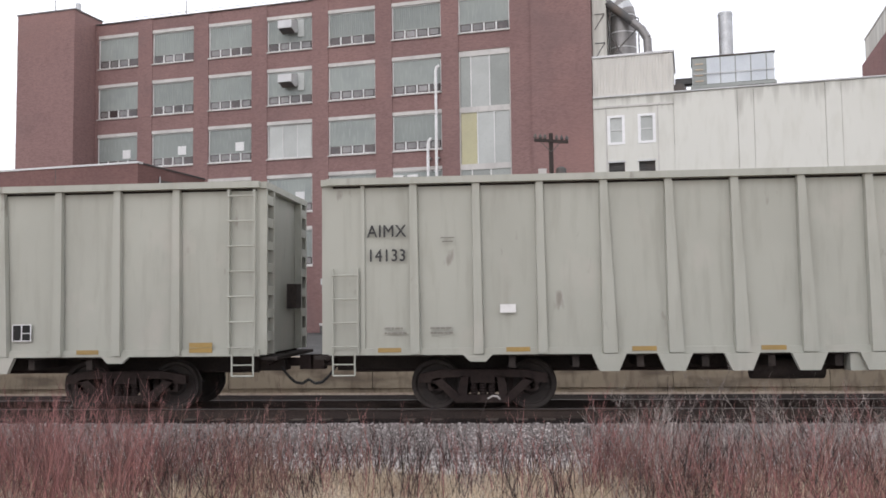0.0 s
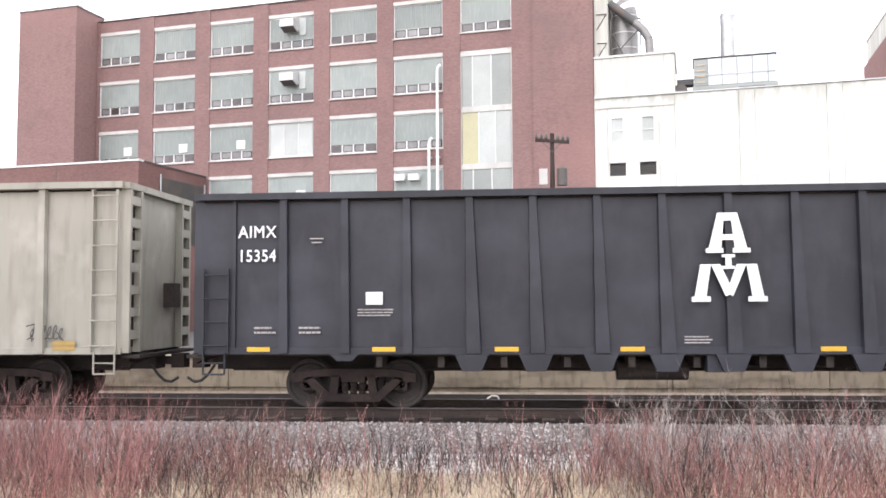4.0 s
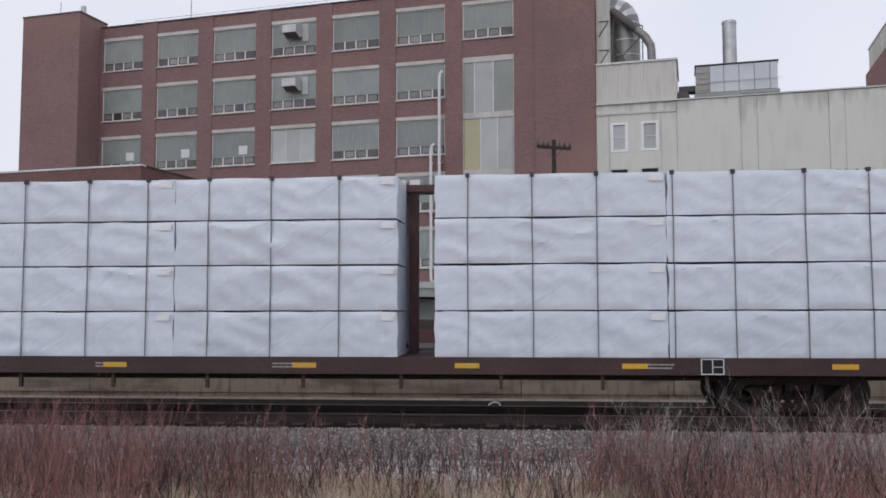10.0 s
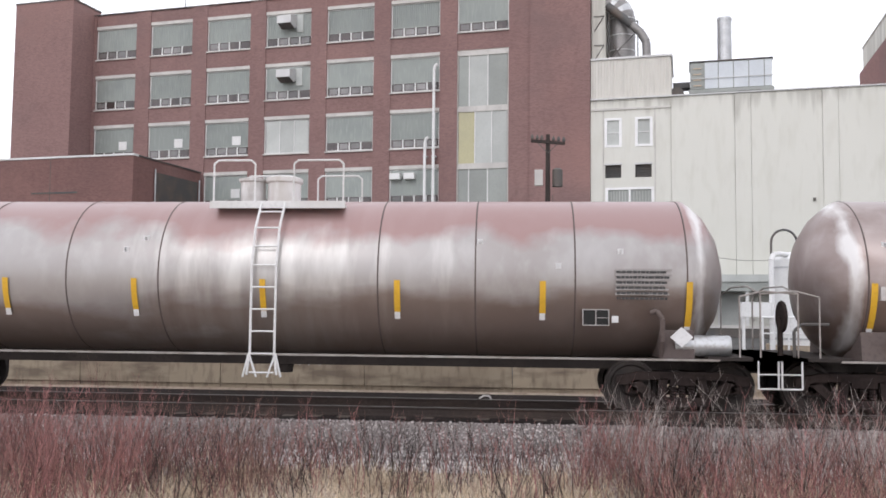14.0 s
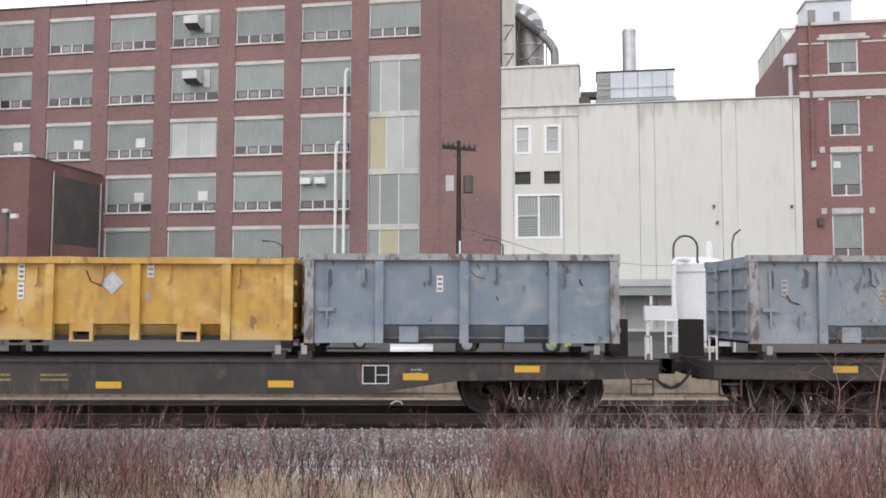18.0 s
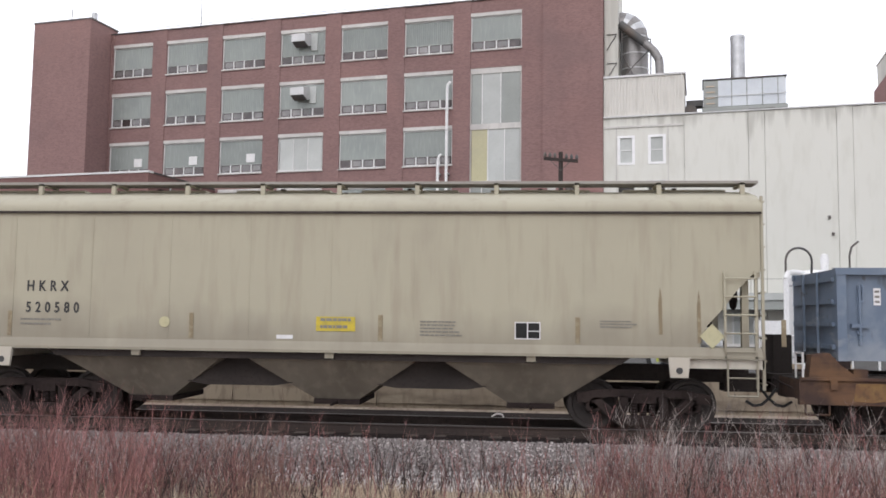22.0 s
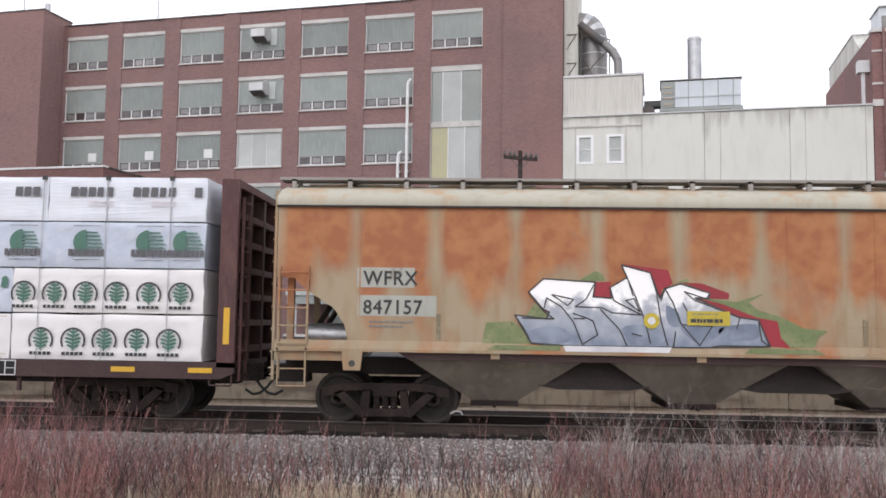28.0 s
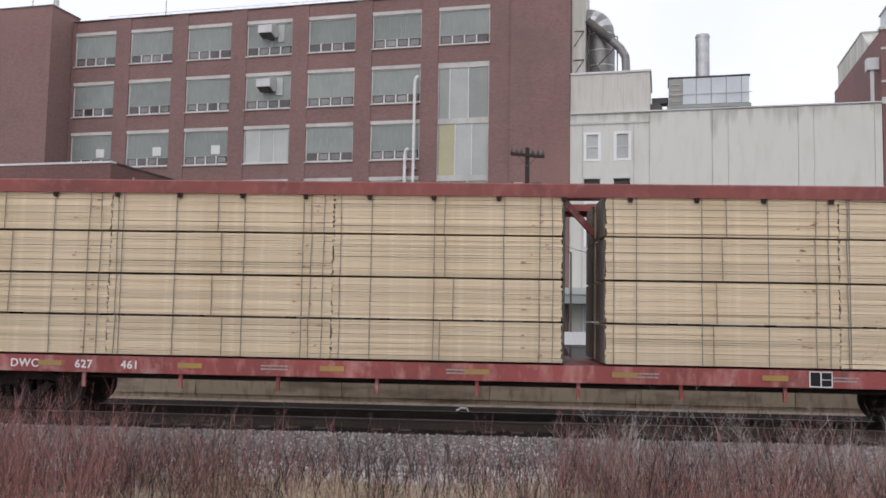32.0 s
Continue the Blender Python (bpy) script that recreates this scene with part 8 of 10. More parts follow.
for x, za, zb in ((13.46, 1.74, 2.57), (14.12, 1.6, 2.52)):
    part("rust_streak", Geo().slab([(x, za), (x + 0.06, za), (x + 0.05, zb - 0.2), (x + 0.02, zb), (x - 0.01, zb - 0.3)], -1.5495, -1.541, "y"), TAPE_FADED, car_l, "ochre rust streak")
marks(car_l, [(6.62, 1.57, 0.3, 0.07, CHALK, "white_sticker")], -1.548)
data_lines(car_l, 12.44, 1.95, 3, 0.65, 0.03, -1.548, INK_FAINT)
data_lines(car_n, 7.36, 1.78, 2, 1.1, 0.06, -1.548, PRINT_ROSE)
data_lines(car_m, 6.51, 2.27, 1, 1.3, 0.05, -1.548, PRINT_ROSE)
data_lines(car_m, 6.72, 2.02, 3, 1.2, 0.03, -1.548, INK_FAINT)
data_lines(car_m, 13.22, 2.98, 7, 1.65, 0.045, -1.548, INK_GREY)
for c, x, z in ((car_l, 4.5, 1.85), (car_m, 5.7, 1.8), (car_n, 7.9, 1.95)):
    part("round_notice", Geo().lathe([(-1.556, 0.1), (-1.5465, 0.1)], (x, 0, z), "y", 14), PANEL_YELLOW, c, "faded round yellow sticker")
part("emblem_square", Geo().box(3.52, 3.76, -1.552, -1.544, 2.37, 2.385).box(3.52, 3.76, -1.552, -1.544, 2.58, 2.595).box(3.52, 3.535, -1.552, -1.544, 2.385, 2.58).box(3.745, 3.76, -1.552, -1.544, 2.385, 2.58), INK_FAINT, car_m)
part("placard", Geo().slab([(14.15, 1.72), (14.36, 1.5), (14.57, 1.72), (14.36, 1.94)], -1.57, -1.556, "y"), PANEL_YELLOW, car_l, "pale yellow diamond placard")


def mural(car):
    """Angular spray mural: green and red behind, tall white wedges with pale blue shading and black edges."""
    def layer(name, mat, depth, polys, owner, label=""):
        return [part(name, Geo().slab(p, -1.549 - depth, -1.5465 - depth, "y"), mat, owner, label) for p in polys]
    ground = [[(3.71, 1.49), (3.79, 1.88), (4.26, 1.91), (4.50, 1.72), (4.61, 1.50), (5.08, 1.49), (5.21, 1.49)],
              [(4.48, 1.98), (4.65, 2.24), (4.80, 2.10), (4.91, 2.07), (4.86, 1.96)],
              [(5.42, 2.64), (5.72, 2.82), (5.85, 2.77), (5.89, 2.65)],
              [(7.13, 2.63), (7.34, 2.71), (7.36, 2.64)],
              [(7.66, 2.35), (8.18, 2.30), (8.69, 2.46), (8.39, 2.30), (8.56, 2.16), (8.98, 2.04), (9.35, 1.85), (9.76, 1.82), (9.59, 1.69), (9.51, 1.49), (9.13, 1.49), (8.95, 1.68), (8.89, 1.97), (8.51, 2.03)]]
    root = layer("mural_ground", SPRAY_GREEN, 0.0, ground[:1], car, "green spray-painted mural ground")[0]
    layer("mural_ground", SPRAY_GREEN, 0.0, ground[1:], root)
    layer("mural_red", SPRAY_RED, 0.004, [[(5.72, 2.62), (5.99, 2.63), (6.00, 2.36), (5.66, 2.34)],
        [(6.19, 2.95), (7.00, 2.85), (7.08, 2.61), (6.88, 2.50), (6.87, 2.35), (6.79, 2.35), (6.70, 2.80)],
        [(7.26, 2.63), (7.59, 2.62), (8.06, 2.45), (8.05, 2.35), (7.66, 2.36), (7.72, 2.45)],
        [(7.51, 2.35), (7.89, 2.28), (8.54, 2.03), (8.89, 1.97), (8.95, 1.66), (9.11, 1.51), (8.78, 1.53), (8.56, 1.99), (8.22, 2.04)],
        [(4.78, 2.21), (4.91, 2.08), (4.82, 2.08)]], root)
    body = [(4.30, 2.02), (4.86, 1.96), (4.91, 2.08), (4.80, 2.13), (4.54, 2.43), (4.80, 2.67), (5.72, 2.62), (5.68, 2.36), (6.00, 2.34), (5.98, 2.53), (6.28, 2.71), (6.18, 2.93), (6.68, 2.80), (6.85, 2.35), (6.94, 2.52), (7.21, 2.61), (7.72, 2.45), (7.70, 2.36), (7.46, 2.36), (8.22, 2.03), (8.56, 1.99), (8.75, 1.53), (8.55, 1.52), (7.46, 1.49), (5.21, 1.49), (4.59, 1.53)]
    layer("mural_letters", SPRAY_FADE, 0.008, [body], root, "white spray-painted letters fading to blue-grey")
    layer("mural_shade", SPRAY_CLOUD, 0.0105, [rounded(p, 3) for p in ([(4.52, 1.72), (4.91, 1.83), (5.21, 1.77), (5.29, 1.58), (4.91, 1.51), (4.61, 1.53)],
        [(6.19, 1.81), (6.53, 1.88), (6.91, 1.75), (6.87, 1.54), (6.36, 1.53)],
        [(7.21, 1.87), (7.76, 1.87), (7.97, 1.83), (7.63, 1.55), (7.42, 1.61)],
        [(7.88, 1.83), (8.51, 1.92), (8.55, 1.67), (8.05, 1.62)],
        [(6.96, 2.22), (7.17, 2.10), (7.21, 1.86), (7.00, 1.90)])], root, "blue-grey spray shading")
    edge = Geo()
    ribbon(edge, body, 0.026, -1.5625, True)
    for p in ([(4.54, 2.43), (4.80, 2.67), (5.72, 2.62), (5.55, 2.31), (5.36, 2.18), (5.83, 2.17), (6.02, 2.08), (6.53, 2.05)],
              [(4.54, 2.43), (4.80, 2.10), (4.86, 2.33)],
              [(4.95, 2.39), (5.23, 2.20), (5.34, 2.31), (4.95, 2.39)],
              [(4.30, 2.02), (4.50, 1.72), (4.59, 1.53), (4.95, 1.49), (5.17, 1.49)],
              [(4.43, 1.97), (4.99, 1.96), (4.80, 2.10)],
              [(4.86, 2.33), (5.12, 2.18), (5.33, 1.92), (5.49, 1.52), (5.76, 1.69), (5.68, 1.93), (5.55, 1.99), (5.33, 2.06)],
              [(5.34, 1.97), (5.53, 1.97)],
              [(5.81, 2.14), (6.15, 1.78), (6.27, 1.51)],
              [(5.49, 1.52), (5.51, 1.49)],
              [(6.18, 2.93), (6.40, 2.43), (6.57, 2.00), (6.63, 1.77), (6.68, 1.56)],
              [(5.98, 2.53), (6.28, 2.71), (6.38, 2.39)],
              [(5.98, 2.53), (6.04, 2.30), (6.53, 2.05)],
              [(6.25, 2.30), (6.40, 2.34), (6.50, 2.10), (6.25, 2.30)],
              [(6.68, 2.80), (6.79, 2.46), (6.87, 1.94), (6.98, 1.52)],
              [(6.36, 1.72), (6.53, 1.68)],
              [(6.94, 2.52), (7.08, 2.27), (7.21, 1.91), (7.54, 1.53), (7.76, 1.87), (7.25, 1.89)],
              [(6.94, 2.52), (7.21, 2.61), (7.72, 2.45), (7.66, 2.35), (7.28, 2.47), (7.46, 2.32), (8.24, 2.03), (8.18, 1.83)],
              [(7.25, 2.27), (7.36, 2.06)],
              [(8.56, 1.95), (8.61, 1.63), (8.74, 1.53), (7.88, 1.53), (7.67, 1.49)],
              [(7.12, 1.76), (7.08, 1.49)],
              [(6.87, 2.31), (6.94, 2.52)]):
        ribbon(edge, p, 0.022, -1.5625)
    part("mural_outline", edge, SPRAY_BLACK, root)
    part("sill_paint", Geo().slab([(5.2, 1.39), (7.0, 1.39), (7.05, 1.49), (5.15, 1.49)], -1.604, -1.6005, "y"), SPRAY_WHITE, root)
    part("sill_paint", Geo().slab([(3.8, 1.4), (5.1, 1.4), (5.1, 1.49), (3.95, 1.49)], -1.604, -1.6005, "y"), SPRAY_GREEN, root)
    part("yellow_notice", Geo().box(7.32, 8.06, -1.582, -1.574, 1.88, 2.13), LABEL_YELLOW, car, "yellow notice panel")
    part("round_notice", Geo().lathe([(-1.582, 0.14), (-1.574, 0.14)], (6.7, 0, 1.95), "y", 16), LABEL_YELLOW, car, "round yellow sticker")
    part("round_notice", Geo().lathe([(-1.586, 0.07), (-1.5825, 0.07)], (6.7, 0, 1.95), "y", 10), CHALK, car, "white middle of a sticker")
    data_lines(car, 7.4, 2.07, 1, 0.56, 0.025, -1.585, INK_GREY)
    data_lines(car, 7.38, 1.93, 1, 0.64, 0.09, -1.585, INK)
    part("sill_paint", Geo().slab([(8.3, 1.4), (9.7, 1.4), (9.5, 1.49), (8.4, 1.49)], -1.604, -1.6005, "y"), SPRAY_GREEN, root)


SPRAY_CLOUD = surface("blue_grey_spray_paint", (0.19, 0.23, 0.3), (0.29, 0.335, 0.41), (0.14, 0.17, 0.235), rough=0.5, big=2.5, fine=4)
SPRAY_FADE = bpy.data.materials.new("white_fading_to_blue_spray_paint")


def fading_spray(m):
    """White spray paint that was faded to blue-grey towards the letters' feet, with cloudy overspray."""
    m.use_nodes = True
    n, l = m.node_tree.nodes, m.node_tree.links
    tc, sep, nz, add, ramp = (n.new(k) for k in ("ShaderNodeTexCoord", "ShaderNodeSeparateXYZ", "ShaderNodeTexNoise", "ShaderNodeMath", "ShaderNodeValToRGB"))
    l.new(tc.outputs["Object"], sep.inputs[0])
    l.new(tc.outputs["Object"], nz.inputs["Vector"])
    nz.inputs["Scale"].default_value, nz.inputs["Detail"].default_value = 3.2, 4
    add.operation, add.inputs[1].default_value = "MULTIPLY_ADD", 1.3
    l.new(nz.outputs["Fac"], add.inputs[0])
    l.new(sep.outputs["Z"], add.inputs[2])
    span = n.new("ShaderNodeMapRange")
    span.inputs["From Min"].default_value, span.inputs["From Max"].default_value = 2.1, 3.0
    l.new(add.outputs[0], span.inputs["Value"])
    for pos, col in ((0.0, (0.2, 0.245, 0.325)), (0.4, (0.32, 0.365, 0.445)), (0.75, (0.45, 0.475, 0.53))):
        e = ramp.color_ramp.elements[0] if pos == 0 else ramp.color_ramp.elements[1] if pos == 0.75 else ramp.color_ramp.elements.new(pos)
        e.position, e.color = pos, (*col, 1)
    l.new(span.outputs[0], ramp.inputs["Fac"])
    p = n["Principled BSDF"]
    l.new(ramp.outputs["Color"], p.inputs["Base Color"])
    p.inputs["Roughness"].default_value = 0.45


fading_spray(SPRAY_FADE)
mural(car_o)

# ---- lumber packs on the centre-beam cars ----
PLASTIC_PRINT = surface("faint_red_print", (0.66, 0.6, 0.62), (0.7, 0.65, 0.67), rough=0.4)
TIERS = [(1.095, 1.925), (1.935, 2.765), (2.775, 3.6), (3.61, 4.4)]
PACK_Y0, PACK_Y1 = -1.5, -0.24


@shared
def word_mesh(y, letters):
    """A printed word stood for by plain upright bars of its size."""
    g = Geo()
    for i in range(letters):
        a = i * 0.166
        w = (0.135, 0.125, 0.13, 0.11, 0.125)[i % 5]
        g.slab([(a, 0.0), (a + w, 0.0), (a + w + 0.012, 0.175), (a + 0.012, 0.175)], y - 0.002, y, "y")
    return g.mesh("printed_word")


@shared
def fine_print_mesh(y):
    return Geo().box(0.35, 0.82, y - 0.002, y, -0.11, -0.085).box(0.35, 0.82, y - 0.002, y, -0.17, -0.15).mesh("fine_print")


@shared
def tree_mesh(y):
    """A round green emblem: solid to one side, striped to the other."""
    g = Geo()
    k = 12
    g.slab([(-0.08, 0.1), (-0.02, 0.56)] + [(-0.02 + 0.24 * math.cos(a), 0.33 + 0.23 * math.sin(a)) for a in [math.pi * (0.5 + i / k) for i in range(k + 1)]], y - 0.002, y, "y")
    for i in range(6):
        z = 0.15 + i * 0.068
        hw = 0.26 * math.sqrt(max(0.05, 1 - ((z - 0.31) / 0.27) ** 2))
        g.slab([(-0.06, z), (hw + (0.07 if i < 3 else 0.0), z), (hw, z + 0.03), (-0.06, z + 0.038)], y - 0.003, y - 0.0005, "y")
    return g.mesh("printed_emblem")


@shared
def band_mesh(y):
    g = Geo()
    for i in range(8):
        g.box(-0.34 + i * 0.085, -0.27 + i * 0.085, y - 0.008, y - 0.005, 0.07, 0.2)
    return g.box(-0.26, 0.26, y - 0.006, y - 0.003, 0.0, 0.012).box(-0.26, 0.26, y - 0.006, y - 0.003, 0.625, 0.635).mesh("emblem_band")


@shared
def arch_mesh(y, H):
    g = Geo()
    for k in range(16):
        a, b = math.pi * (k / 16 * 1.36 - 0.18), math.pi * ((k + 1) / 16 * 1.36 - 0.18)
        g.add([(r * math.cos(q), y - 0.002, H * 0.42 + r * math.sin(q)) for q, r in ((a, 0.2), (a, 0.235), (b, 0.235), (b, 0.2))], [(0, 1, 2, 3)])
    for i in range(5):
        g.box(-0.2 + i * 0.082, -0.138 + i * 0.082, y - 0.002, y, H * 0.1, H * 0.17)
    return g.mesh("print_arch")


@shared
def fir_mesh(y, H):
    g = Geo()
    for k in range(5):
        for s in (-1, 1):
            z = H * 0.24 + k * 0.065
            hw = 0.165 * (1 - abs(k - 1.6) / 5)
            g.slab([(0.0, z), (s * hw, z + 0.05), (s * hw * 0.85, z + 0.085), (0.0, z + 0.05)], y - 0.002, y, "y")
    return g.box(-0.015, 0.015, y - 0.002, y, H * 0.2, H * 0.66).mesh("print")


@shared
def dot_mesh(y, H):
    return Geo().slab([(-0.07, H * 0.55), (0.05, H * 0.55), (0.06, H * 0.75), (0.02, H * 0.82), (-0.05, H * 0.78)], y - 0.002, y, "y").mesh("print")


@shared
def chevron_mesh(y, H, o):
    return Geo().slab([(o, H * 0.24), (o + 0.035, H * 0.24), (o + 0.25, H * 0.5), (o + 0.035, H * 0.76), (o, H * 0.76), (o + 0.215, H * 0.5)], y - 0.002, y, "y").mesh("print")


@shared
def small_word_mesh(y, H):
    g = Geo()
    for k in range(6):
        g.box(0.43 + k * 0.1, 0.5 + k * 0.1, y - 0.002, y, H * 0.45, H * 0.45 + 0.09)
    return g.mesh("print_words")


@shared
def protector_mesh(H):
    return Geo().box(-0.035, 0.035, -0.045, 0.06, H - 0.06, H + 0.014).mesh("edge_protector")


def wrapped_mesh(L, H, seed, loose=1.0):
    """A wrapped bundle: slightly slack film over boards, rounded edges."""
    g = Geo()
    nx, nz, d = max(12, int(L * 11)), 11, PACK_Y1 - PACK_Y0
    rng = random.Random(seed)
    ox = rng.uniform(0, 99)
    r = 0.018
    for j in range(nz + 1):
        for i in range(nx + 1):
            u, v = L * i / nx, H * j / nz
            edge = 0 if j in (0, nz) or i in (0, nx) else 1
            # taut diagonal folds that gather towards the lower edge
            fold = 1 - abs(noise.noise(Vector((u * 0.8 - v * 0.9 + ox, u * 1.2 + v * 2.6, 2))))
            slack = 0.35 + 0.65 * abs(noise.noise(Vector((u * 0.5 + ox, v * 0.8, 5)))) * 2
            y = (-0.022 * noise.noise(Vector((u * 1.3 + ox, v * 2.2, 0))) - 0.012 * noise.noise(Vector((u * 5 + v * 3 + ox, v * 6, 4))) + loose * (0.012 - 0.04 * slack * fold ** 5)) * edge + r * (1 - edge)
            if j == nz:
                v -= 0.03 * abs(noise.noise(Vector((u * 0.9 + ox, 0.5, 7))))
            if i in (0, nx):
                u += 0.035 * noise.noise(Vector((ox, v * 3, i)))
            g.v.append((u, y, v))
    n1 = len(g.v)
    for j in range(nz):
        for i in range(nx):
            p = j * (nx + 1) + i
            g.f.append((p, p + 1, p + nx + 2, p + nx + 1))
    g.add([(0, d, 0), (L, d, 0), (L, d, H), (0, d, H)], [(0, 3, 2, 1)])
    a = n1
    rowt = [nz * (nx + 1) + i for i in range(nx + 1)]
    rowb = [i for i in range(nx + 1)]
    g.f.append(tuple(rowt + [a + 2, a + 3]))
    g.f.append(tuple(rowb[::-1] + [a, a + 1]))
    g.f.append(tuple([j * (nx + 1) for j in range(nz + 1)][::-1] + [a, a + 3]))
    g.f.append(tuple([j * (nx + 1) + nx for j in range(nz + 1)] + [a + 2, a + 1]))
    return g


@shared
def board_mesh(L, k):
    """One sawn board, a hair crooked, its ends not quite square; k picks one of a few."""
    rng = random.Random(k)
    g, n, h = Geo(), 8, 0.0415
    for i in range(n + 1):
        u = i / n
        y = 0.009 * noise.noise(Vector((u * 2.5, k * 3.7, 1))) + (0.006 if k % 3 == 0 else 0)
        z0, z1 = 0.0025 * noise.noise(Vector((u * 3, k, 4))) + 0.001, h + 0.003 * noise.noise(Vector((u * 3, k, 8))) - (0.006 if k % 5 == 0 else 0.001)
        x = L * u + (rng.uniform(-0.02, 0.012) if i in (0, n) else 0)
        g.v += [(x, y, z0), (x, y, z1), (x, 0.2, z1), (x, 0.2, z0)]
    g.f = [(0, 1, 2, 3), (n * 4 + 3, n * 4 + 2, n * 4 + 1, n * 4)]
    for i in range(n):
        for c in range(4):
            g.f.append((i * 4 + c, i * 4 + 4 + c, i * 4 + 4 + (c + 1) % 4, i * 4 + (c + 1) % 4))
    return g.mesh("board")


def boards(t, L, H, seed, near):
    """Courses of bare boards: those that face the bank one by one, the rest of the pack behind them as one core."""
    rng = random.Random(seed)
    d, n = PACK_Y1 - PACK_Y0, 17
    core = Geo()
    for k in range(n):
        for c in range(1, 6):
            core.box(rng.uniform(-0.012, 0.01), L + rng.uniform(-0.01, 0.012), (d * c / 6 if near or c > 1 else 0) + 0.002, d * (c + 1) / 6, H * k / n + 0.002, H * (k + 1) / n - 0.001)
    tagged(part("inner_boards", core, TIMBER, t), kind="stuff")
    # Thin sheets over the grey board ends, darkened to hold the gap's shade.
    for x in (-0.03, L + 0.016):
        part("board_ends", Geo().box(x, x + 0.014, 0.012, d - 0.01, 0.01, H - 0.01), TIMBER_END_SHADE, t, "grey board ends with shade painted in")
    for k in range(n if near else 0):
        me = board_mesh(round(L, 2), rng.randrange(14))
        part("board", me, TIMBER, t, "", Matrix.LocRotScale((rng.uniform(-0.01, 0.01), rng.uniform(-0.004, 0.01), H * k / n + rng.choice((0, 0, 0.001, 0.003))), None, (1, 1, H / n / 0.0415)))


STRAPS = {}


def pack(xa, xb, z0, z1, style, near=True, seed=0, prints=(), straps=()):
    """One lumber package at its place along the train; style picks wrap and print; prints and straps are places along the train."""
    L, H = xb - xa - 0.02, z1 - z0 - (0.012 if near else -0.009)
    x0 = xa + 0.01
    wraps = {"words": (PLASTIC, "white-wrapped lumber pack printed with dark words"), "plain": (PLASTIC_BLUE, "plain pale blue-white wrapped lumber pack"), "tree": (PLASTIC_TREE, "pale wrapped lumber pack printed with green tree emblems"),
             "arches": (PLASTIC_WARM, "white wrapped lumber pack printed with arched green emblems"), "chevron": (PLASTIC_WARM, "white wrapped lumber pack printed with tan chevrons"), "dots": (PLASTIC_TREE, "pale wrapped lumber pack printed with small green emblems"), "bare": (TIMBER, "strapped pack of bare fresh-sawn boards")}
    mat, label = wraps[style]
    t = thing("lumber_pack", label, "lumber", group="lumber packs on the train")
    if style == "bare":
        boards(t, L, H, seed, near)
    else:
        part("wrap", wrapped_mesh(L, H, seed, 1.1 if style == "plain" else 0.25 if style == "words" else 0.5), mat, t, smooth=True)
    d = PACK_Y1 - PACK_Y0
    rng0 = random.Random(seed + 40)
    ties = [x - x0 for x in straps if xa + 0.03 < x < xb - 0.03] if near and straps else [L * (i + 0.5) / max(2, round(L / 1.27)) for i in range(max(2, round(L / 1.27)))]
    key = (round(H, 3), style, x0 > -200)
    if key not in STRAPS:
        sw = 0.011 if style in ("plain", "words") else 0.0075
        STRAPS[key] = Geo().box(-sw, sw, -0.034, -0.026, 0.0, H).box(-sw, sw, -0.03, d, H - 0.002, H + 0.004).mesh("strap")
    for x in ties:
        part("strap", STRAPS[key], STRAP_DULL if style == "bare" else STRAP if style == "plain" else STRAP_MID if x0 > -200 else STRAP_PALE, t, "", pose(x, 0.006 if style == "bare" else 0, 0, 0, rng0.uniform(-0.7, 0.7), 0))
    if style == "bare":
        for x in (0.13, L * 0.5 + rng0.uniform(-0.2, 0.2), L - 0.17, L - 0.4):
            part("strap", STRAPS[key], STRAP_DULL, t, "", pose(x, 0.006, 0, 0, rng0.uniform(-1.8, 1.8), 0))
        mk = random.Random(seed + 3)
        for _ in range(4):
            bx, bz = L - mk.uniform(0.25, 0.75), mk.uniform(0.1, H - 0.1)
            part("paint_mark", Geo().box(bx, bx + mk.uniform(0.03, 0.09), -0.016, -0.012, bz, bz + 0.022), PRINT_RED, t, "small red grade mark")
    y = -0.032
    if style == "plain" and near:
        part("tag", Geo().slab([(L - 0.32, H - 0.16), (L - 0.06, H - 0.17), (L - 0.05, H - 0.04), (L - 0.27, H - 0.05)], y - 0.003, y - 0.001, "y"), TAG_WHITE, t, "torn white paper tag")
    for p in prints if near else ():
        p, span = p if isinstance(p, tuple) else (p, 9.0)
        x = p - x0
        if style == "words":
            n = min(5, int((min(span, L - x - 0.01) + 0.06) / 0.166))
            if x > -0.06 and x < L - 0.15 and n > 0:
                w = part("printed_word", word_mesh(y, n), INK_WORD, t, "", pose(max(x, 0.01), 0, H * 0.55))
                if n == 5:
                    part("fine_print", fine_print_mesh(y), PLASTIC_PRINT, w)
        elif style == "tree" and 0.1 < x < L - 0.1:
            x = min(max(x, 0.3), L - 0.33)
            w = part("printed_emblem", tree_mesh(y), PRINT_GREEN, t, "green printed tree emblem", pose(x, 0, H * 0.16))
            part("emblem_band", band_mesh(y), INK_WORD, w)
        elif style == "arches" and 0.18 < x < L - 0.2:
            w = part("print_arch", arch_mesh(y, round(H, 3)), INK, t, "dark printed arch", pose(x, 0, 0))
            part("print_tree", fir_mesh(y, round(H, 3)), PRINT_GREEN, w, "green printed tree")
        elif style == "dots" and 0.05 < x < L - 0.05:
            part("print", dot_mesh(y, round(H, 3)), PRINT_GREEN, t, "small green emblem", pose(x, 0, 0))
        elif style == "chevron" and 0.0 < x < L - 0.36:
            w = part("print", chevron_mesh(y, round(H, 3), 0.0), PRINT_TAN, t, "tan printed chevron", pose(x, 0, 0))
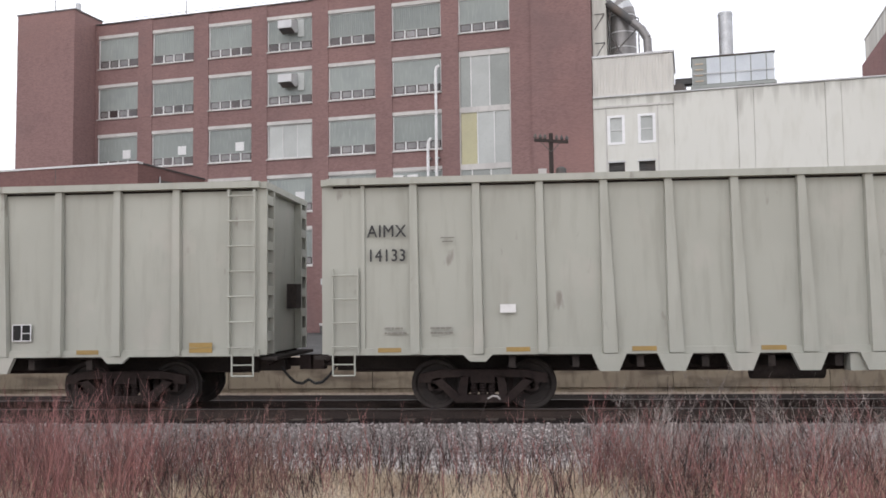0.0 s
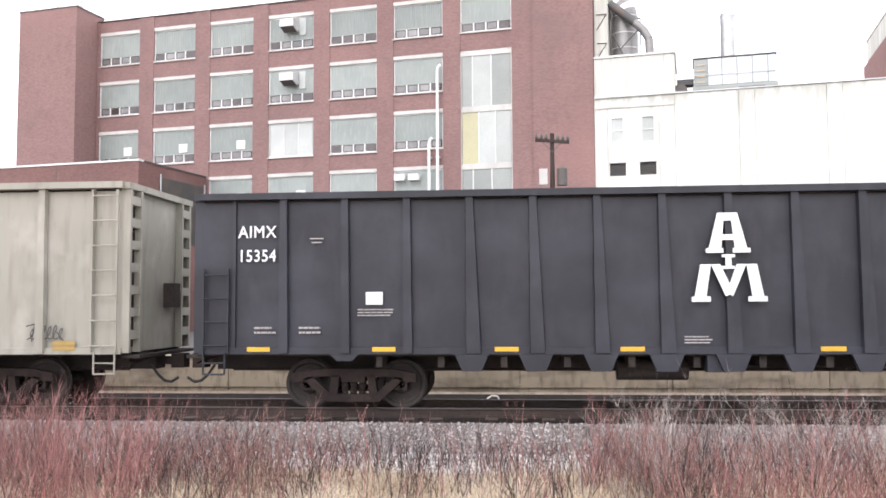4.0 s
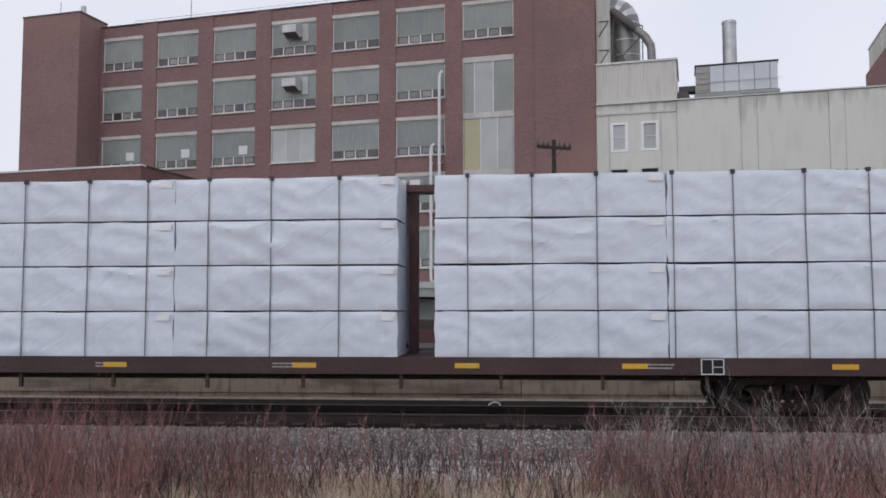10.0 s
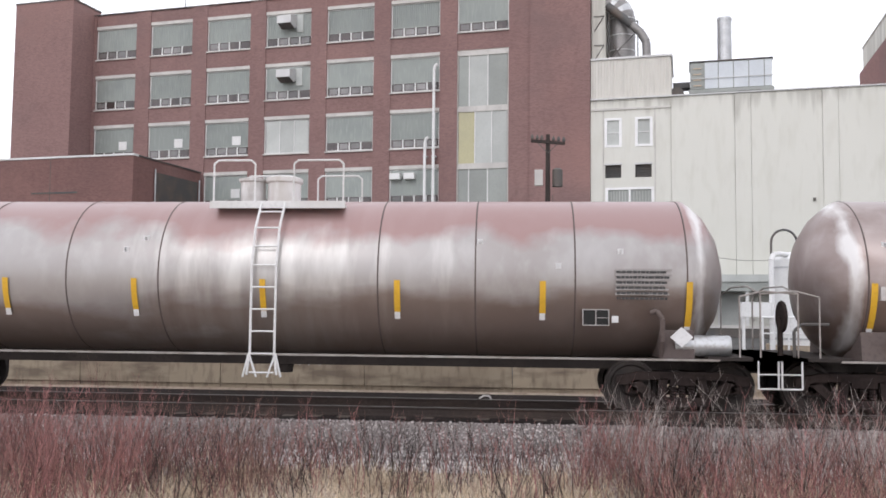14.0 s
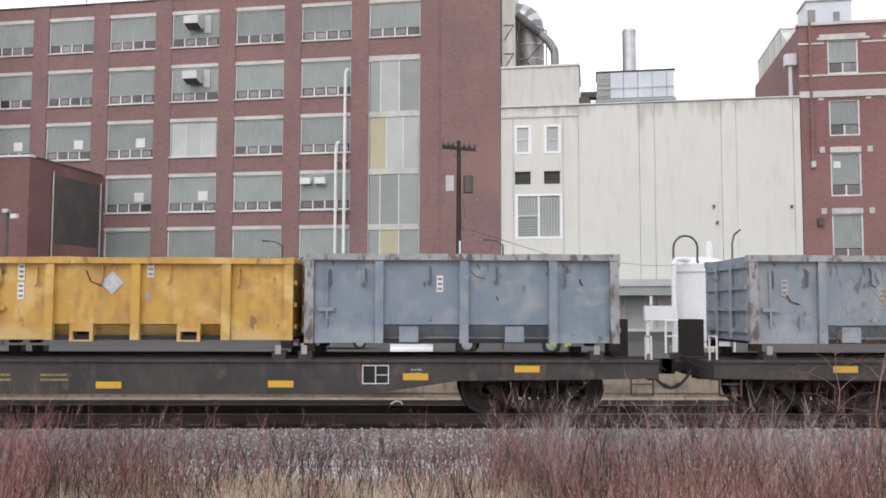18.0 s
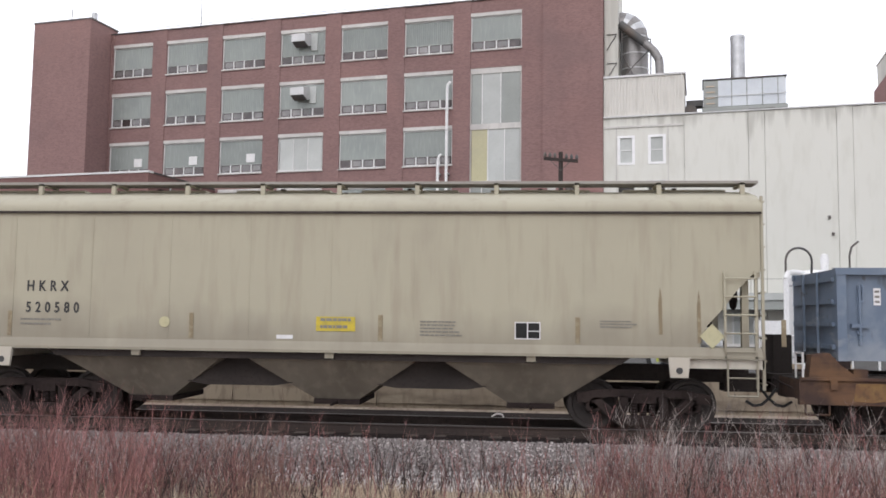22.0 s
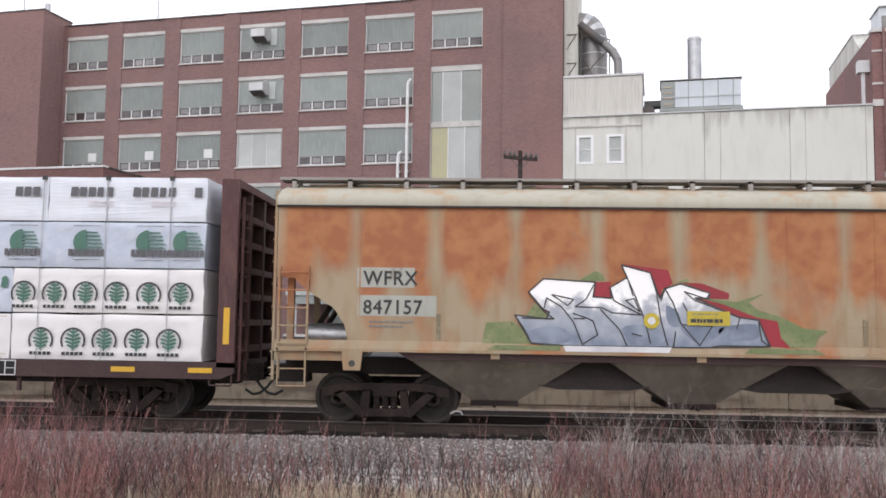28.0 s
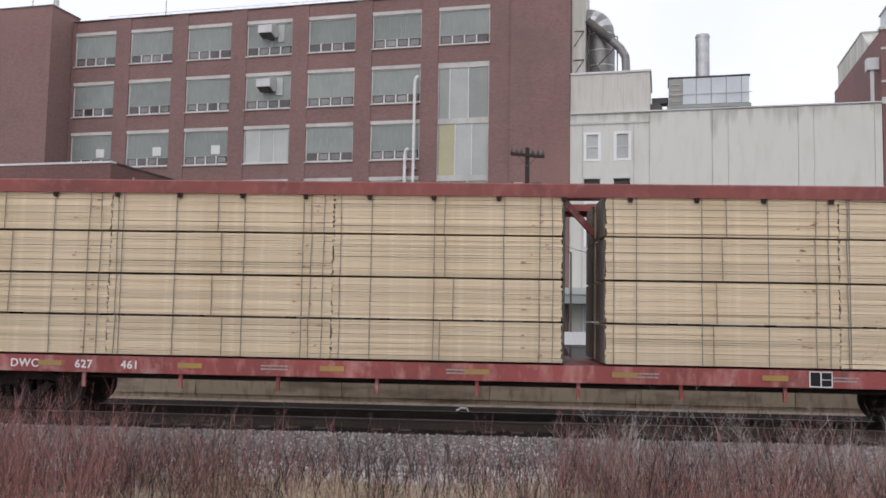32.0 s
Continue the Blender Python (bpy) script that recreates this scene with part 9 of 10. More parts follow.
            part("print_edge", chevron_mesh(y - 0.001, round(H, 3), 0.09), PRINT_FAINT, w)
            if x < L - 1.05:
                part("print_words", small_word_mesh(y, round(H, 3)), PRINT_FAINT, w)
    if style == "chevron" and near:
        for z in (0.92, 0.1):
            part("print_line", Geo().box(0.05, L - 0.05, y - 0.002, y, H * z, H * z + 0.012), PRINT_TAN, t)
    if z1 > 4.1 and near:
        for x in ties:
            part("edge_protector", protector_mesh(round(H, 3)), INK, t, "", pose(x, 0, 0))
    yy = TRACK_Y + (PACK_Y0 if near else -PACK_Y0)
    t.matrix_basis = pose(x0, yy, z0) if near else pose(xb - 0.01, yy, z0, 0, 0, 180)
    MOVERS.append((t, x0 if near else xb - 0.01))
    return t


def stack(bounds, styles, tiers=TIERS, seed=1, prints=((), (), (), ()), straps=()):
    """Packs for one car: bounds per tier along the train, style per pack; the far side repeats them."""
    k = seed
    for (z0, z1), bs, st, pr in zip(tiers, bounds, styles, prints):
        for i, (a, b) in enumerate(bs):
            k += 1
            style = st[i] if isinstance(st, (list, tuple)) else st
            pack(a, b, z0, z1, style, True, k, pr, straps)
            pack(a, b, z0, z1, style, False, k + 500)


def runs(*cuts):
    return [(a, b) for a, b in zip(cuts, cuts[1:])]


# the white-wrapped load: seams, then where each printed word begins (with its length where a seam cuts it short)
E_CUTS = runs(-87.9, -84.91, -82.03, -79.14) + runs(-77.8, -74.9, -71.99, -69.12, -66.25)
E_TOP = runs(-87.9, -84.91, -82.03, -80.61, -79.14) + runs(-77.8, -76.36, -74.92, -71.99, -69.1, -66.25)
E_WORDS = [
    [(-87.43, 0.8), -86.26, (-84.88, 0.7), -83.91, (-82.72, 0.65), -81.92, -80.69, -79.48, (-77.78, 0.2), -77.31, -76.12, (-74.88, 0.5), -74.12, -72.91, (-71.96, 0.83), -70.87, (-69.66, 0.5), -68.9, -67.7, -66.48],
    [-86.94, (-85.75, 0.8), (-84.9, 0.75), -83.79, (-82.6, 0.55), -81.9, -80.69, -79.48, -77.5, -76.29, (-75.12, 0.2), -74.78, -73.57, (-72.38, 0.4), -71.56, -70.36, (-69.1, 0.42), -68.38, -67.19],
    [-87.48, -86.39, (-85.19, 0.35), (-84.88, 0.35), -84.15, -82.98, -81.85, -80.64, -79.47, (-77.78, 0.66), -76.81, -75.71, (-74.88, 0.33), -74.25, -73.07, -71.85, -70.66, (-69.46, 0.33), -68.97, -67.76, -66.56],
    [(-87.45, 0.6), -86.61, (-85.41, 0.5), -84.17, -82.97, -81.91, (-80.58, 0.66), -79.53, (-77.78, 0.5), (-76.98, 0.6), -75.78, -74.69, -73.5, (-72.3, 0.3), -71.33, -70.16, (-69.08, 0.5), -68.26, -67.06]]
E_TIES = (-87.03, -86.0, -84.81, -83.29, -82.41, -81.28, -79.94, -77.58, -76.5, -75.3, -74.1, -72.85, -71.55, -70.41, -69.28, -68.1, -67.04)
stack([E_CUTS, E_CUTS, E_CUTS, E_TOP], ["words"] * 4, seed=10, prints=E_WORDS, straps=E_TIES)
# the plain pale load
F_TIES = (-110.12, -108.93, -107.72, -106.56, -105.45, -104.2, -103.05, -101.88, -100.7, -99.43, -97.08, -95.92, -94.78, -93.45, -92.4, -91.18, -90.1)
stack([runs(-110.92, -106.72, -102.53, -98.35) + runs(-97.69, -93.55, -89.42)] * 4, ["plain"] * 4, seed=60, straps=F_TIES)
# the mixed printed load
P_L, P_R = -296.72, -275.29
P_TIERS = [(1.1, 1.945), (1.955, 2.775), (2.785, 3.635), (3.645, 4.47)]
P_PRINTS = [
    [-296.35, -295.19, -294.05, -293.05, -292.0, -290.85, -289.39, -288.18, -287.05, -285.41, -284.82, -284.23, -283.62, -283.04, -282.5, -281.45, -280.28, -279.1, -278.85, -278.27, -277.67, -277.09, -276.49, -275.9, -275.35],
    [-295.8, -294.65, -293.45, -292.56, -291.43, -290.26, -289.5, -288.3, -287.13, (-285.99, 0.33), -285.32, -284.15, -282.9, -282.44, -281.85, -281.25, -280.81, -280.23, -279.64, -279.0, -278.64, -278.06, -277.48, -276.9, -276.3, -275.71, -275.35],
    [-296.4, -295.28, -294.11, -293.0, -292.03, -290.85, -289.71, -288.57, -288.06, -286.91, -285.75, -284.59, -282.81, -281.67, -280.52, -279.54, -278.69, -277.49, -276.32, -275.45],
    [-296.4, -295.34, -294.16, -292.96, -292.0, -290.83, -289.63, -288.6, -288.03, -286.87, -285.7, -284.54, -283.93, -282.78, (-281.62, 0.35), -281.2, -280.02, (-278.89, 0.68), -277.84, -276.67, -275.52]]
P_TIES = (-296.05, -294.85, -293.6, -292.35, -291.15, -289.05, -287.8, -286.5, -285.4, -284.15, -282.9, -281.7, -280.6, -279.5, -278.35, -277.15, -275.95)
stack([runs(P_L, -293.18, -289.61, -286.04) + runs(-286.03, -282.42, -278.86, P_R), runs(P_L, -293.2, -289.6, -286.01) + runs(-286.0, -283.02, -278.87, P_R), runs(P_L, -292.5, -288.37, -284.22) + runs(-283.56, -279.43, P_R), runs(P_L, -292.51, -288.36, -284.19) + runs(-284.18, -281.23, -278.27, P_R)],
      [["chevron", "chevron", "chevron", "arches", "chevron", "arches"], ["chevron", "chevron", "chevron", "words", "dots", "arches"], ["tree", "tree", "tree", "tree", "tree"], ["tree", "tree", "tree", "words", "words", "words"]], tiers=P_TIERS, seed=110, prints=P_PRINTS, straps=P_TIES)
# the bare sawn load
Q_TIERS = [(1.13, 1.84), (1.864, 2.602), (2.626, 3.382), (3.406, 4.16)]
Q_TIES = (-319.1, -318.0, -316.75, -315.45, -314.45, -313.18, -312.09, -310.84, -309.7, -308.45, -306.1, -304.95, -303.8, -302.4, -301.39, -300.25, -299.0)
stack([runs(-319.7, -315.68, -311.54, -307.4) + runs(-306.64, -302.57, -298.4)] * 4, ["bare"] * 4, tiers=Q_TIERS, seed=160, straps=Q_TIES)


# ---- open bins on the flat cars ----
def bin_box(x0, L, paint, label, scuff=0, stickers=(), z0=1.32, z1=2.95, seals=()):
    """An open-top roll-off bin: posts, rails, ribs, hooked lower side, door end."""
    t = thing("waste_bin", label, "container", group="open bins on flat cars")
    W = 1.25
    for s in (-1, 1):
        y = s * (W - 0.1)
        g, nx, nz = Geo(), 40, 8
        for j in range(nz + 1):
            for i in range(nx + 1):
                u, v = 0.1 + (L - 0.2) * i / nx, 1.66 + (z1 - 0.1 - 1.66) * j / nz
                dent = 0.02 * noise.noise(Vector((u * 0.9 + x0, v * 1.3, s))) + (0.012 if scuff > 3 else 0.005) * noise.noise(Vector((u * 4 + x0, v * 4, 2)))
                g.v.append((u, y - s * abs(dent), v))
        g.f = [(j * (nx + 1) + i, j * (nx + 1) + i + 1, (j + 1) * (nx + 1) + i + 1, (j + 1) * (nx + 1) + i) for j in range(nz) for i in range(nx)]
        part("side_panel", g, paint, t, "dented steel side", smooth=True)
        part("lower_side", Geo().slab([(s * (W - 0.13), 1.659), (s * (W - 0.1), 1.656), (s * (W - 0.3), 1.6), (s * (W - 0.34), 1.39), (s * (W - 0.37), 1.39)], 0.1, L - 0.1, "x"), paint, t, "belly that curves in under the side")
        part("floor_beam", Geo().box(0.1, L - 0.1, *sorted((s * 0.5, s * 0.6)), z0 + 0.051, 1.53), UNDER, t)
        worn = random.Random(int(-x0 * 7) + s)
        crest = [(-0.02, z1)] + [((k + worn.uniform(0.2, 0.8)) * L / 9, z1 + worn.uniform(-0.014, 0.006)) for k in range(9)] + [(L + 0.02, z1)]
        part("top_rail", Geo().slab([(-0.02, z1 - 0.12), (L + 0.02, z1 - 0.12)] + crest[::-1], *sorted((y - s * 0.06, y + s * 0.12)), "y"), BOX_RIM if paint in (BOX_PALE, BOX_BLUE) else paint, t)
        part("bottom_rail", Geo().box(0.17, L - 0.17, *sorted((y - s * 0.12, y - s * 0.03)), z0, z0 + 0.08), UNDER, t)
        for x, w, zb in ((0.0, 0.16, z0), (1.28, 0.15, z0), (2.82, 0.16, z0), (4.45, 0.16, z0), (L - 0.16, 0.16, z0)):
            worn_post = paint in (BOX_PALE, BOX_BLUE) and (x in (0.0, L - 0.16) or (paint is BOX_PALE and x == 2.82))
            part("post", Geo().box(x, x + w, *sorted((y - s * 0.02, y + s * 0.1)), zb, z1 - 0.12), BOX_RIM if worn_post else paint, t, "rubbed steel post" if worn_post else "")
        for xa, xb in ((0.17, 1.27), (4.62, L - 0.17)):
            part("end_skirt", Geo().box(xa, xb, *sorted((y - s * 0.02, y + s * 0.02)), z0 + 0.003, 1.659), paint, t)
        for x in (1.72, 3.65):
            if paint in (BOX_PALE, BOX_BLUE):
                part("fork_pocket", Geo().slab([(s * (W - 0.3), z0 + 0.3), (s * (W - 0.06), z0 + 0.3), (s * (W - 0.06), z0 + 0.02), (s * (W - 0.3), z0 + 0.02)], x, x + 0.35, "x"), paint, t, "closed fork pocket")
                continue
            pk = part("fork_pocket", Geo().box(x, x + 0.42, *sorted((y - s * 0.16, y + s * 0.05)), z0 + 0.15, z0 + 0.31).box(x, x + 0.06, *sorted((y - s * 0.16, y + s * 0.05)), z0 - 0.03, z0 + 0.15).box(x + 0.36, x + 0.42, *sorted((y - s * 0.16, y + s * 0.05)), z0 - 0.03, z0 + 0.15).box(x + 0.06, x + 0.36, *sorted((y - s * 0.16, y + s * 0.05)), z0 - 0.03, z0), paint, t)
            part("pocket_back", Geo().box(x + 0.06, x + 0.36, *sorted((y - s * 0.17, y - s * 0.14)), z0 + 0.001, z0 + 0.149), UNDER, pk)
    part("floor", Geo().box(0.05, L - 0.05, -0.85, 0.85, z0 - 0.005, z0 + 0.05), UNDER, t)
    for cx in (0, L - 0.2):
        for cy in (-W, W - 0.16):
            part("corner_casting", Geo().box(cx, cx + 0.2, cy, cy + 0.16, z0 - 0.14, z0 - 0.004), CAST, t)
    part("load_cover", Geo().slab([(-1.05, z1 - 0.2), (1.05, z1 - 0.2), (1.0, z1 - 0.06), (0, z1 - 0.02), (-1.0, z1 - 0.06)], 0.08, L - 0.08, "x"), UNDER, t, "dark load under the rim")
    for xe, way in ((0.0, -1), (L, 1)):
        e = part("end_door", Geo().box(*sorted((xe + way * 0.0, xe - way * 0.05)), -W + 0.12, W - 0.12, z0 + 0.05, z1 - 0.02), paint, t)
        for k in range(4):
            part("door_rib", Geo().box(*sorted((xe, xe + way * 0.05)), -W + 0.14, W - 0.14, z0 + 0.2 + k * 0.4, z0 + 0.28 + k * 0.4), paint, e)
        for y in (-0.4, 0.4):
            part("door_bar", Geo().box(*sorted((xe + way * 0.051, xe + way * 0.09)), y - 0.04, y + 0.04, z0 + 0.1, z1 - 0.05), paint, e)
    yf = -(W - 0.1)
    for x, z in ((0.45, 2.5), (0.4, 1.95), (1.1, 2.52), (2.28, 2.55), (3.5, 2.55), (4.75, 2.5)):
        part("tie_hook", Geo().line([(x, yf - 0.01, z + 0.16), (x + 0.005, yf - 0.05, z + 0.1), (x + 0.005, yf - 0.05, z - 0.12), (x - 0.03, yf - 0.05, z - 0.16), (x - 0.035, yf - 0.03, z - 0.1)], 0.02, 5), BOX_HOOK if paint in (BOX_PALE, BOX_BLUE) else paint, t, "bent tie hook")
    for pts in seals:
        part("hanging_seal", Geo().line([(x, yf - 0.03, z) for x, z in pts], 0.028, 7), RUB, t, "torn black seal hanging from the rim", smooth=True)
    part("door_latch", Geo().box(0.25, 0.55, yf - 0.07, yf - 0.002, 1.9, 1.97).rod((0.4, yf - 0.05, 1.6), (0.4, yf - 0.05, 2.65), 0.025), paint, t)
    rng = random.Random(int(-x0 * 10))
    for i in range(scuff // 3):
        cx, cz = rng.uniform(0.4, L - 0.5), rng.uniform(1.85, 2.7)
        part("scuff", Geo().slab(blob(cx, cz, rng.uniform(0.015, 0.09), rng.uniform(0.03, 0.16), 11, rng.uniform(-0.6, 0.6)), yf - 0.006, yf - 0.002, "y"), (CHALK_DIM, BOX_PALE, CHALK_DIM)[rng.randrange(3)], t, "scraped patch")
    for i in range(3 if paint in (BOX_PALE, BOX_BLUE) else 1):
        cx, cz = rng.uniform(0.5, L - 0.6), rng.uniform(2.15, 2.75)
        dx, dz = rng.uniform(-0.3, 0.3), rng.uniform(-0.32, -0.05)
        part("rub_mark", Geo().line([(cx, yf - 0.004, cz), (cx + dx * 0.3, yf - 0.004, cz + dz * 0.7), (cx + dx, yf - 0.004, cz + dz)], rng.uniform(0.006, 0.018), 4), RUB, t, "black rub mark")
    for kind, x, z in stickers:
        if kind == "diamond":
            part("placard", Geo().slab([(x - 0.21, z), (x, z - 0.21), (x + 0.21, z), (x, z + 0.21)], yf - 0.012, yf - 0.004, "y"), PLACARD, t, "faded diamond placard")
        elif kind == "white":
            st = part("sticker", Geo().box(x, x + 0.12, yf - 0.01, yf - 0.003, z, z + 0.3), CHALK if paint is not BOX_PALE else CHALK_DIM, t, "printed white sticker")
            for k in range(3):
                part("print_bar", Geo().box(x + 0.02, x + 0.1, yf - 0.012, yf - 0.0101, z + 0.04 + 0.09 * k, z + 0.08 + 0.09 * k), INK_GREY, st)
        elif kind == "yellow":
            part("sticker", Geo().box(x, x + 0.3, yf - 0.01, yf - 0.003, z, z + 0.12), LABEL_YELLOW, t)
        else:
            data_lines(t, x, z, 2, 0.5, 0.12, yf - 0.006, BOX_HOOK if paint is BOX_DEEP else INK_GREY)
    t.matrix_basis = pose(x0, TRACK_Y, 0)
    MOVERS.append((t, x0))
    return t


BIN_L = 5.74
S_GREY = (("white", 0.62, 2.2), ("white", 2.45, 2.05))
bin_box(-155.32, BIN_L, BOX_BLUE, "scuffed grey-blue open bin with torn black seal", 9, S_GREY, seals=([(1.9, 2.78), (2.15, 2.66), (2.4, 2.58), (2.6, 2.45), (2.68, 2.3), (2.85, 2.27), (2.9, 2.32)],))
bin_box(-161.25, BIN_L, BOX_PALE, "scraped pale blue open bin with brown stains", 14, S_GREY, seals=([(2.25, 2.42), (2.55, 2.42), (2.8, 2.34), (2.88, 2.22), (2.9, 1.9)],))
bin_box(-167.15, BIN_L, BOX_PALE, "battered pale grey-blue open bin", 10, S_GREY)
bin_box(-175.3, BIN_L, BOX_BLUE, "grey-blue open bin with worn paint", 4, (("white", 2.4, 2.25),))
S_YEL = (("white", 0.75, 2.45), ("white", 0.75, 2.1), ("diamond", 2.45, 2.4), ("white", 3.08, 2.5))
bin_box(-181.25, BIN_L, BOX_YELLOW, "weathered yellow open bin with diamond placard", 5, S_YEL, 1.37, 2.87)
bin_box(-187.21, BIN_L, BOX_YELLOW, "weathered yellow open bin with pale diamond placard", 6, S_YEL, 1.37, 2.87)
S_DEEP = (("white", 0.65, 2.3), ("yellow", 2.55, 2.6), ("yellow", 5.25, 2.6), ("lines", 4.85, 2.25), ("diamond", 2.4, 2.35))
bin_box(-194.5, BIN_L, BOX_DEEP, "blue open bin with yellow stickers", 2, (("white", 0.6, 2.3), ("yellow", 2.5, 2.6), ("yellow", 5.2, 2.6), ("lines", 4.85, 2.25)))
bin_box(-200.45, BIN_L, BOX_PALE, "chipped pale grey-blue open bin", 12, (("white", 0.6, 2.2), ("white", 2.4, 2.3)))
bin_box(-206.38, BIN_L, BOX_DEEP, "blue open bin with diamond placard", 2, S_DEEP)

# ---- winter scrub on the bank ----
def ground_z(x, y):
    return float(np.interp(y, [0, 3, 6, 9, 12, 15.0], [0.3, 0.1, -0.45, -0.72, -0.78, -0.76]))


def stem(g, rng, x, y, z, h, r, lean, twigs, curl=0.1, droop=0.0):
    """One bare stem: three bending lengths of thinning prism, with short twigs near the top."""
    a = rng.uniform(0, 6.28)
    p = Vector((x, y, z))
    d = Vector((math.cos(a) * lean, math.sin(a) * lean, 1)).normalized()
    pts = [p]
    n = 3
    for k in range(n):
        d = (d + Vector((rng.uniform(-curl, curl), rng.uniform(-curl, curl), 0))).normalized()
        if k == n - 1 and droop:
            d = Vector((math.cos(a), math.sin(a) * 0.3, 1 - droop)).normalized()
        p = p + d * h / n
        pts.append(p)
    k0 = len(g.v)
    for i, q in enumerate(pts):
        rr = r * (1 - 0.75 * i / n)
        for j in range(3):
            b = a + 2.094 * j
            g.v.append((q.x + rr * math.cos(b), q.y + rr * math.sin(b), q.z))
    for i in range(n):
        for j in range(3):
            p0, p1 = k0 + i * 3 + j, k0 + i * 3 + (j + 1) % 3
            g.f.append((p0, p1, p1 + 3, p0 + 3))
    for _ in range(twigs):
        u = rng.uniform(0.35, 0.98)
        i = min(n - 1, int(u * n))
        q = pts[i].lerp(pts[i + 1], u * n - i)
        b = rng.uniform(0, 6.28)
        ln = h * rng.uniform(0.1, 0.26)
        e = q + Vector((math.cos(b) * 0.45, math.sin(b) * 0.45, 0.9)) * ln
        w = r * 0.42
        k1 = len(g.v)
        g.v += [(q.x - w, q.y, q.z), (q.x + w, q.y, q.z), (q.x, q.y + w, q.z), tuple(e)]
        g.f += [(k1, k1 + 1, k1 + 3), (k1 + 1, k1 + 2, k1 + 3), (k1 + 2, k1, k1 + 3)]


def scrub(name, label, material, plan, seed, droop=0.0):
    """plan: clumps, stems a clump, x range, y range, height range, radius, lean, twigs. Stems fan out of one stool."""
    rng = random.Random(seed)
    g = Geo()
    for clumps, stems, xr, yr, hr, r, lean, twigs in plan:
        for _ in range(clumps):
            cx, cy = rng.uniform(*xr), rng.uniform(*yr)
            if noise.noise(Vector((cx * 0.5, cy * 0.6, seed))) < -0.18 and rng.random() < 0.7:
                continue
            ch = rng.uniform(*hr) * (0.85 + 0.35 * noise.noise(Vector((cx * 0.8, cy * 0.8, 9))))
            for _ in range(rng.randint(*stems)):
                x, y = cx + rng.gauss(0, 0.13), cy + rng.gauss(0, 0.13)
                stem(g, rng, x, y, ground_z(x, y) - 0.03, ch * rng.uniform(0.5, 1.12), r * rng.uniform(0.55, 1.3), lean * rng.uniform(0.2, 2.2), rng.randint(*twigs), 0.27, rng.random() * droop)
    me = bpy.data.meshes.new(name)
    me.from_pydata(g.v, [], g.f)
    return tagged(part(name, me, material), label, "scrub", kind="stuff")


scrub("red_stemmed_scrub", "dense leafless red-stemmed scrub along the bank", STEM_RED, [
    (235, (6, 13), (-11, -5.2), (10.5, 14.7), (0.85, 1.85), 0.006, 0.28, (5, 9)),
    (36, (3, 7), (-6.2, -3.4), (11.0, 14.6), (0.7, 1.6), 0.006, 0.34, (4, 8)),
    (130, (1, 4), (-5.0, 1.2), (11.5, 14.8), (0.6, 1.4), 0.007, 0.3, (2, 5)),
    (14, (12, 20), (0.9, 1.7), (12.8, 14.5), (0.8, 1.4), 0.0075, 0.24, (3, 7)),
    (255, (4, 10), (1.5, 11), (10.5, 14.6), (0.75, 1.75), 0.0062, 0.3, (4, 8))], 21)
scrub("low_bramble", "low tangled red-brown twigs over the bank", STEM_LOW, [
    (200, (4, 9), (-11, -4.8), (11.6, 14.0), (0.3, 0.75), 0.006, 0.7, (3, 7)),
    (16, (3, 7), (-5, 1.4), (11.6, 13.0), (0.25, 0.5), 0.0055, 0.75, (3, 7)),
    (130, (4, 9), (1.6, 11), (11.6, 13.8), (0.3, 0.7), 0.006, 0.7, (3, 7))], 29)
scrub("brown_stemmed_scrub", "dark brown leafless stems among the scrub", STEM_BROWN, [
    (150, (2, 6), (2, 11), (11.5, 14.6), (0.8, 1.7), 0.0085, 0.34, (2, 6)),
    (200, (2, 5), (-11, 11), (11.0, 14.6), (0.6, 1.5), 0.0085, 0.34, (2, 6)),
    (330, (1, 4), (-5.5, 2.4), (11.6, 14.8), (0.6, 1.35), 0.0068, 0.2, (2, 5))], 22)
scrub("tan_stemmed_scrub", "tan-brown leafless stems and twigs in the scrub", STEM_TAN, [
    (150, (3, 8), (-11, -3.0), (11.0, 14.7), (0.7, 1.8), 0.0065, 0.36, (2, 6)),
    (30, (2, 5), (-4.0, 1.0), (12.0, 14.6), (0.4, 1.1), 0.0065, 0.36, (2, 6)),
    (150, (3, 8), (1.2, 11), (10.5, 14.6), (0.7, 1.6), 0.007, 0.36, (2, 6))], 25)
scrub("grey_weeds", "pale grey dead weeds taller than the scrub", STEM_GREY, [
    (120, (3, 8), (2.0, 11), (12.4, 14.7), (1.0, 2.1), 0.006, 0.26, (5, 10)),
    (18, (2, 5), (0.9, 2.2), (13.0, 14.6), (1.1, 1.6), 0.0065, 0.26, (5, 10)),
    (150, (2, 6), (-11, -4.6), (11.8, 14.8), (0.45, 1.25), 0.0065, 0.36, (2, 6)),
    (45, (1, 4), (-4.6, 1.4), (11.8, 14.8), (0.45, 1.1), 0.006, 0.3, (2, 5)),
    (60, (2, 6), (1.4, 3.4), (11.8, 14.8), (0.45, 1.25), 0.0065, 0.36, (2, 6))], 23, 1.1)
scrub("dead_grass", "tan dead grass at the foot of the scrub", GRASS_TAN, [
    (820, (6, 13), (-5.2, 3.2), (11.6, 13.9), (0.12, 0.36), 0.0065, 0.6, (0, 1)),
    (560, (5, 12), (-11, 11), (11.4, 14.0), (0.25, 0.6), 0.007, 0.6, (0, 1))], 24)


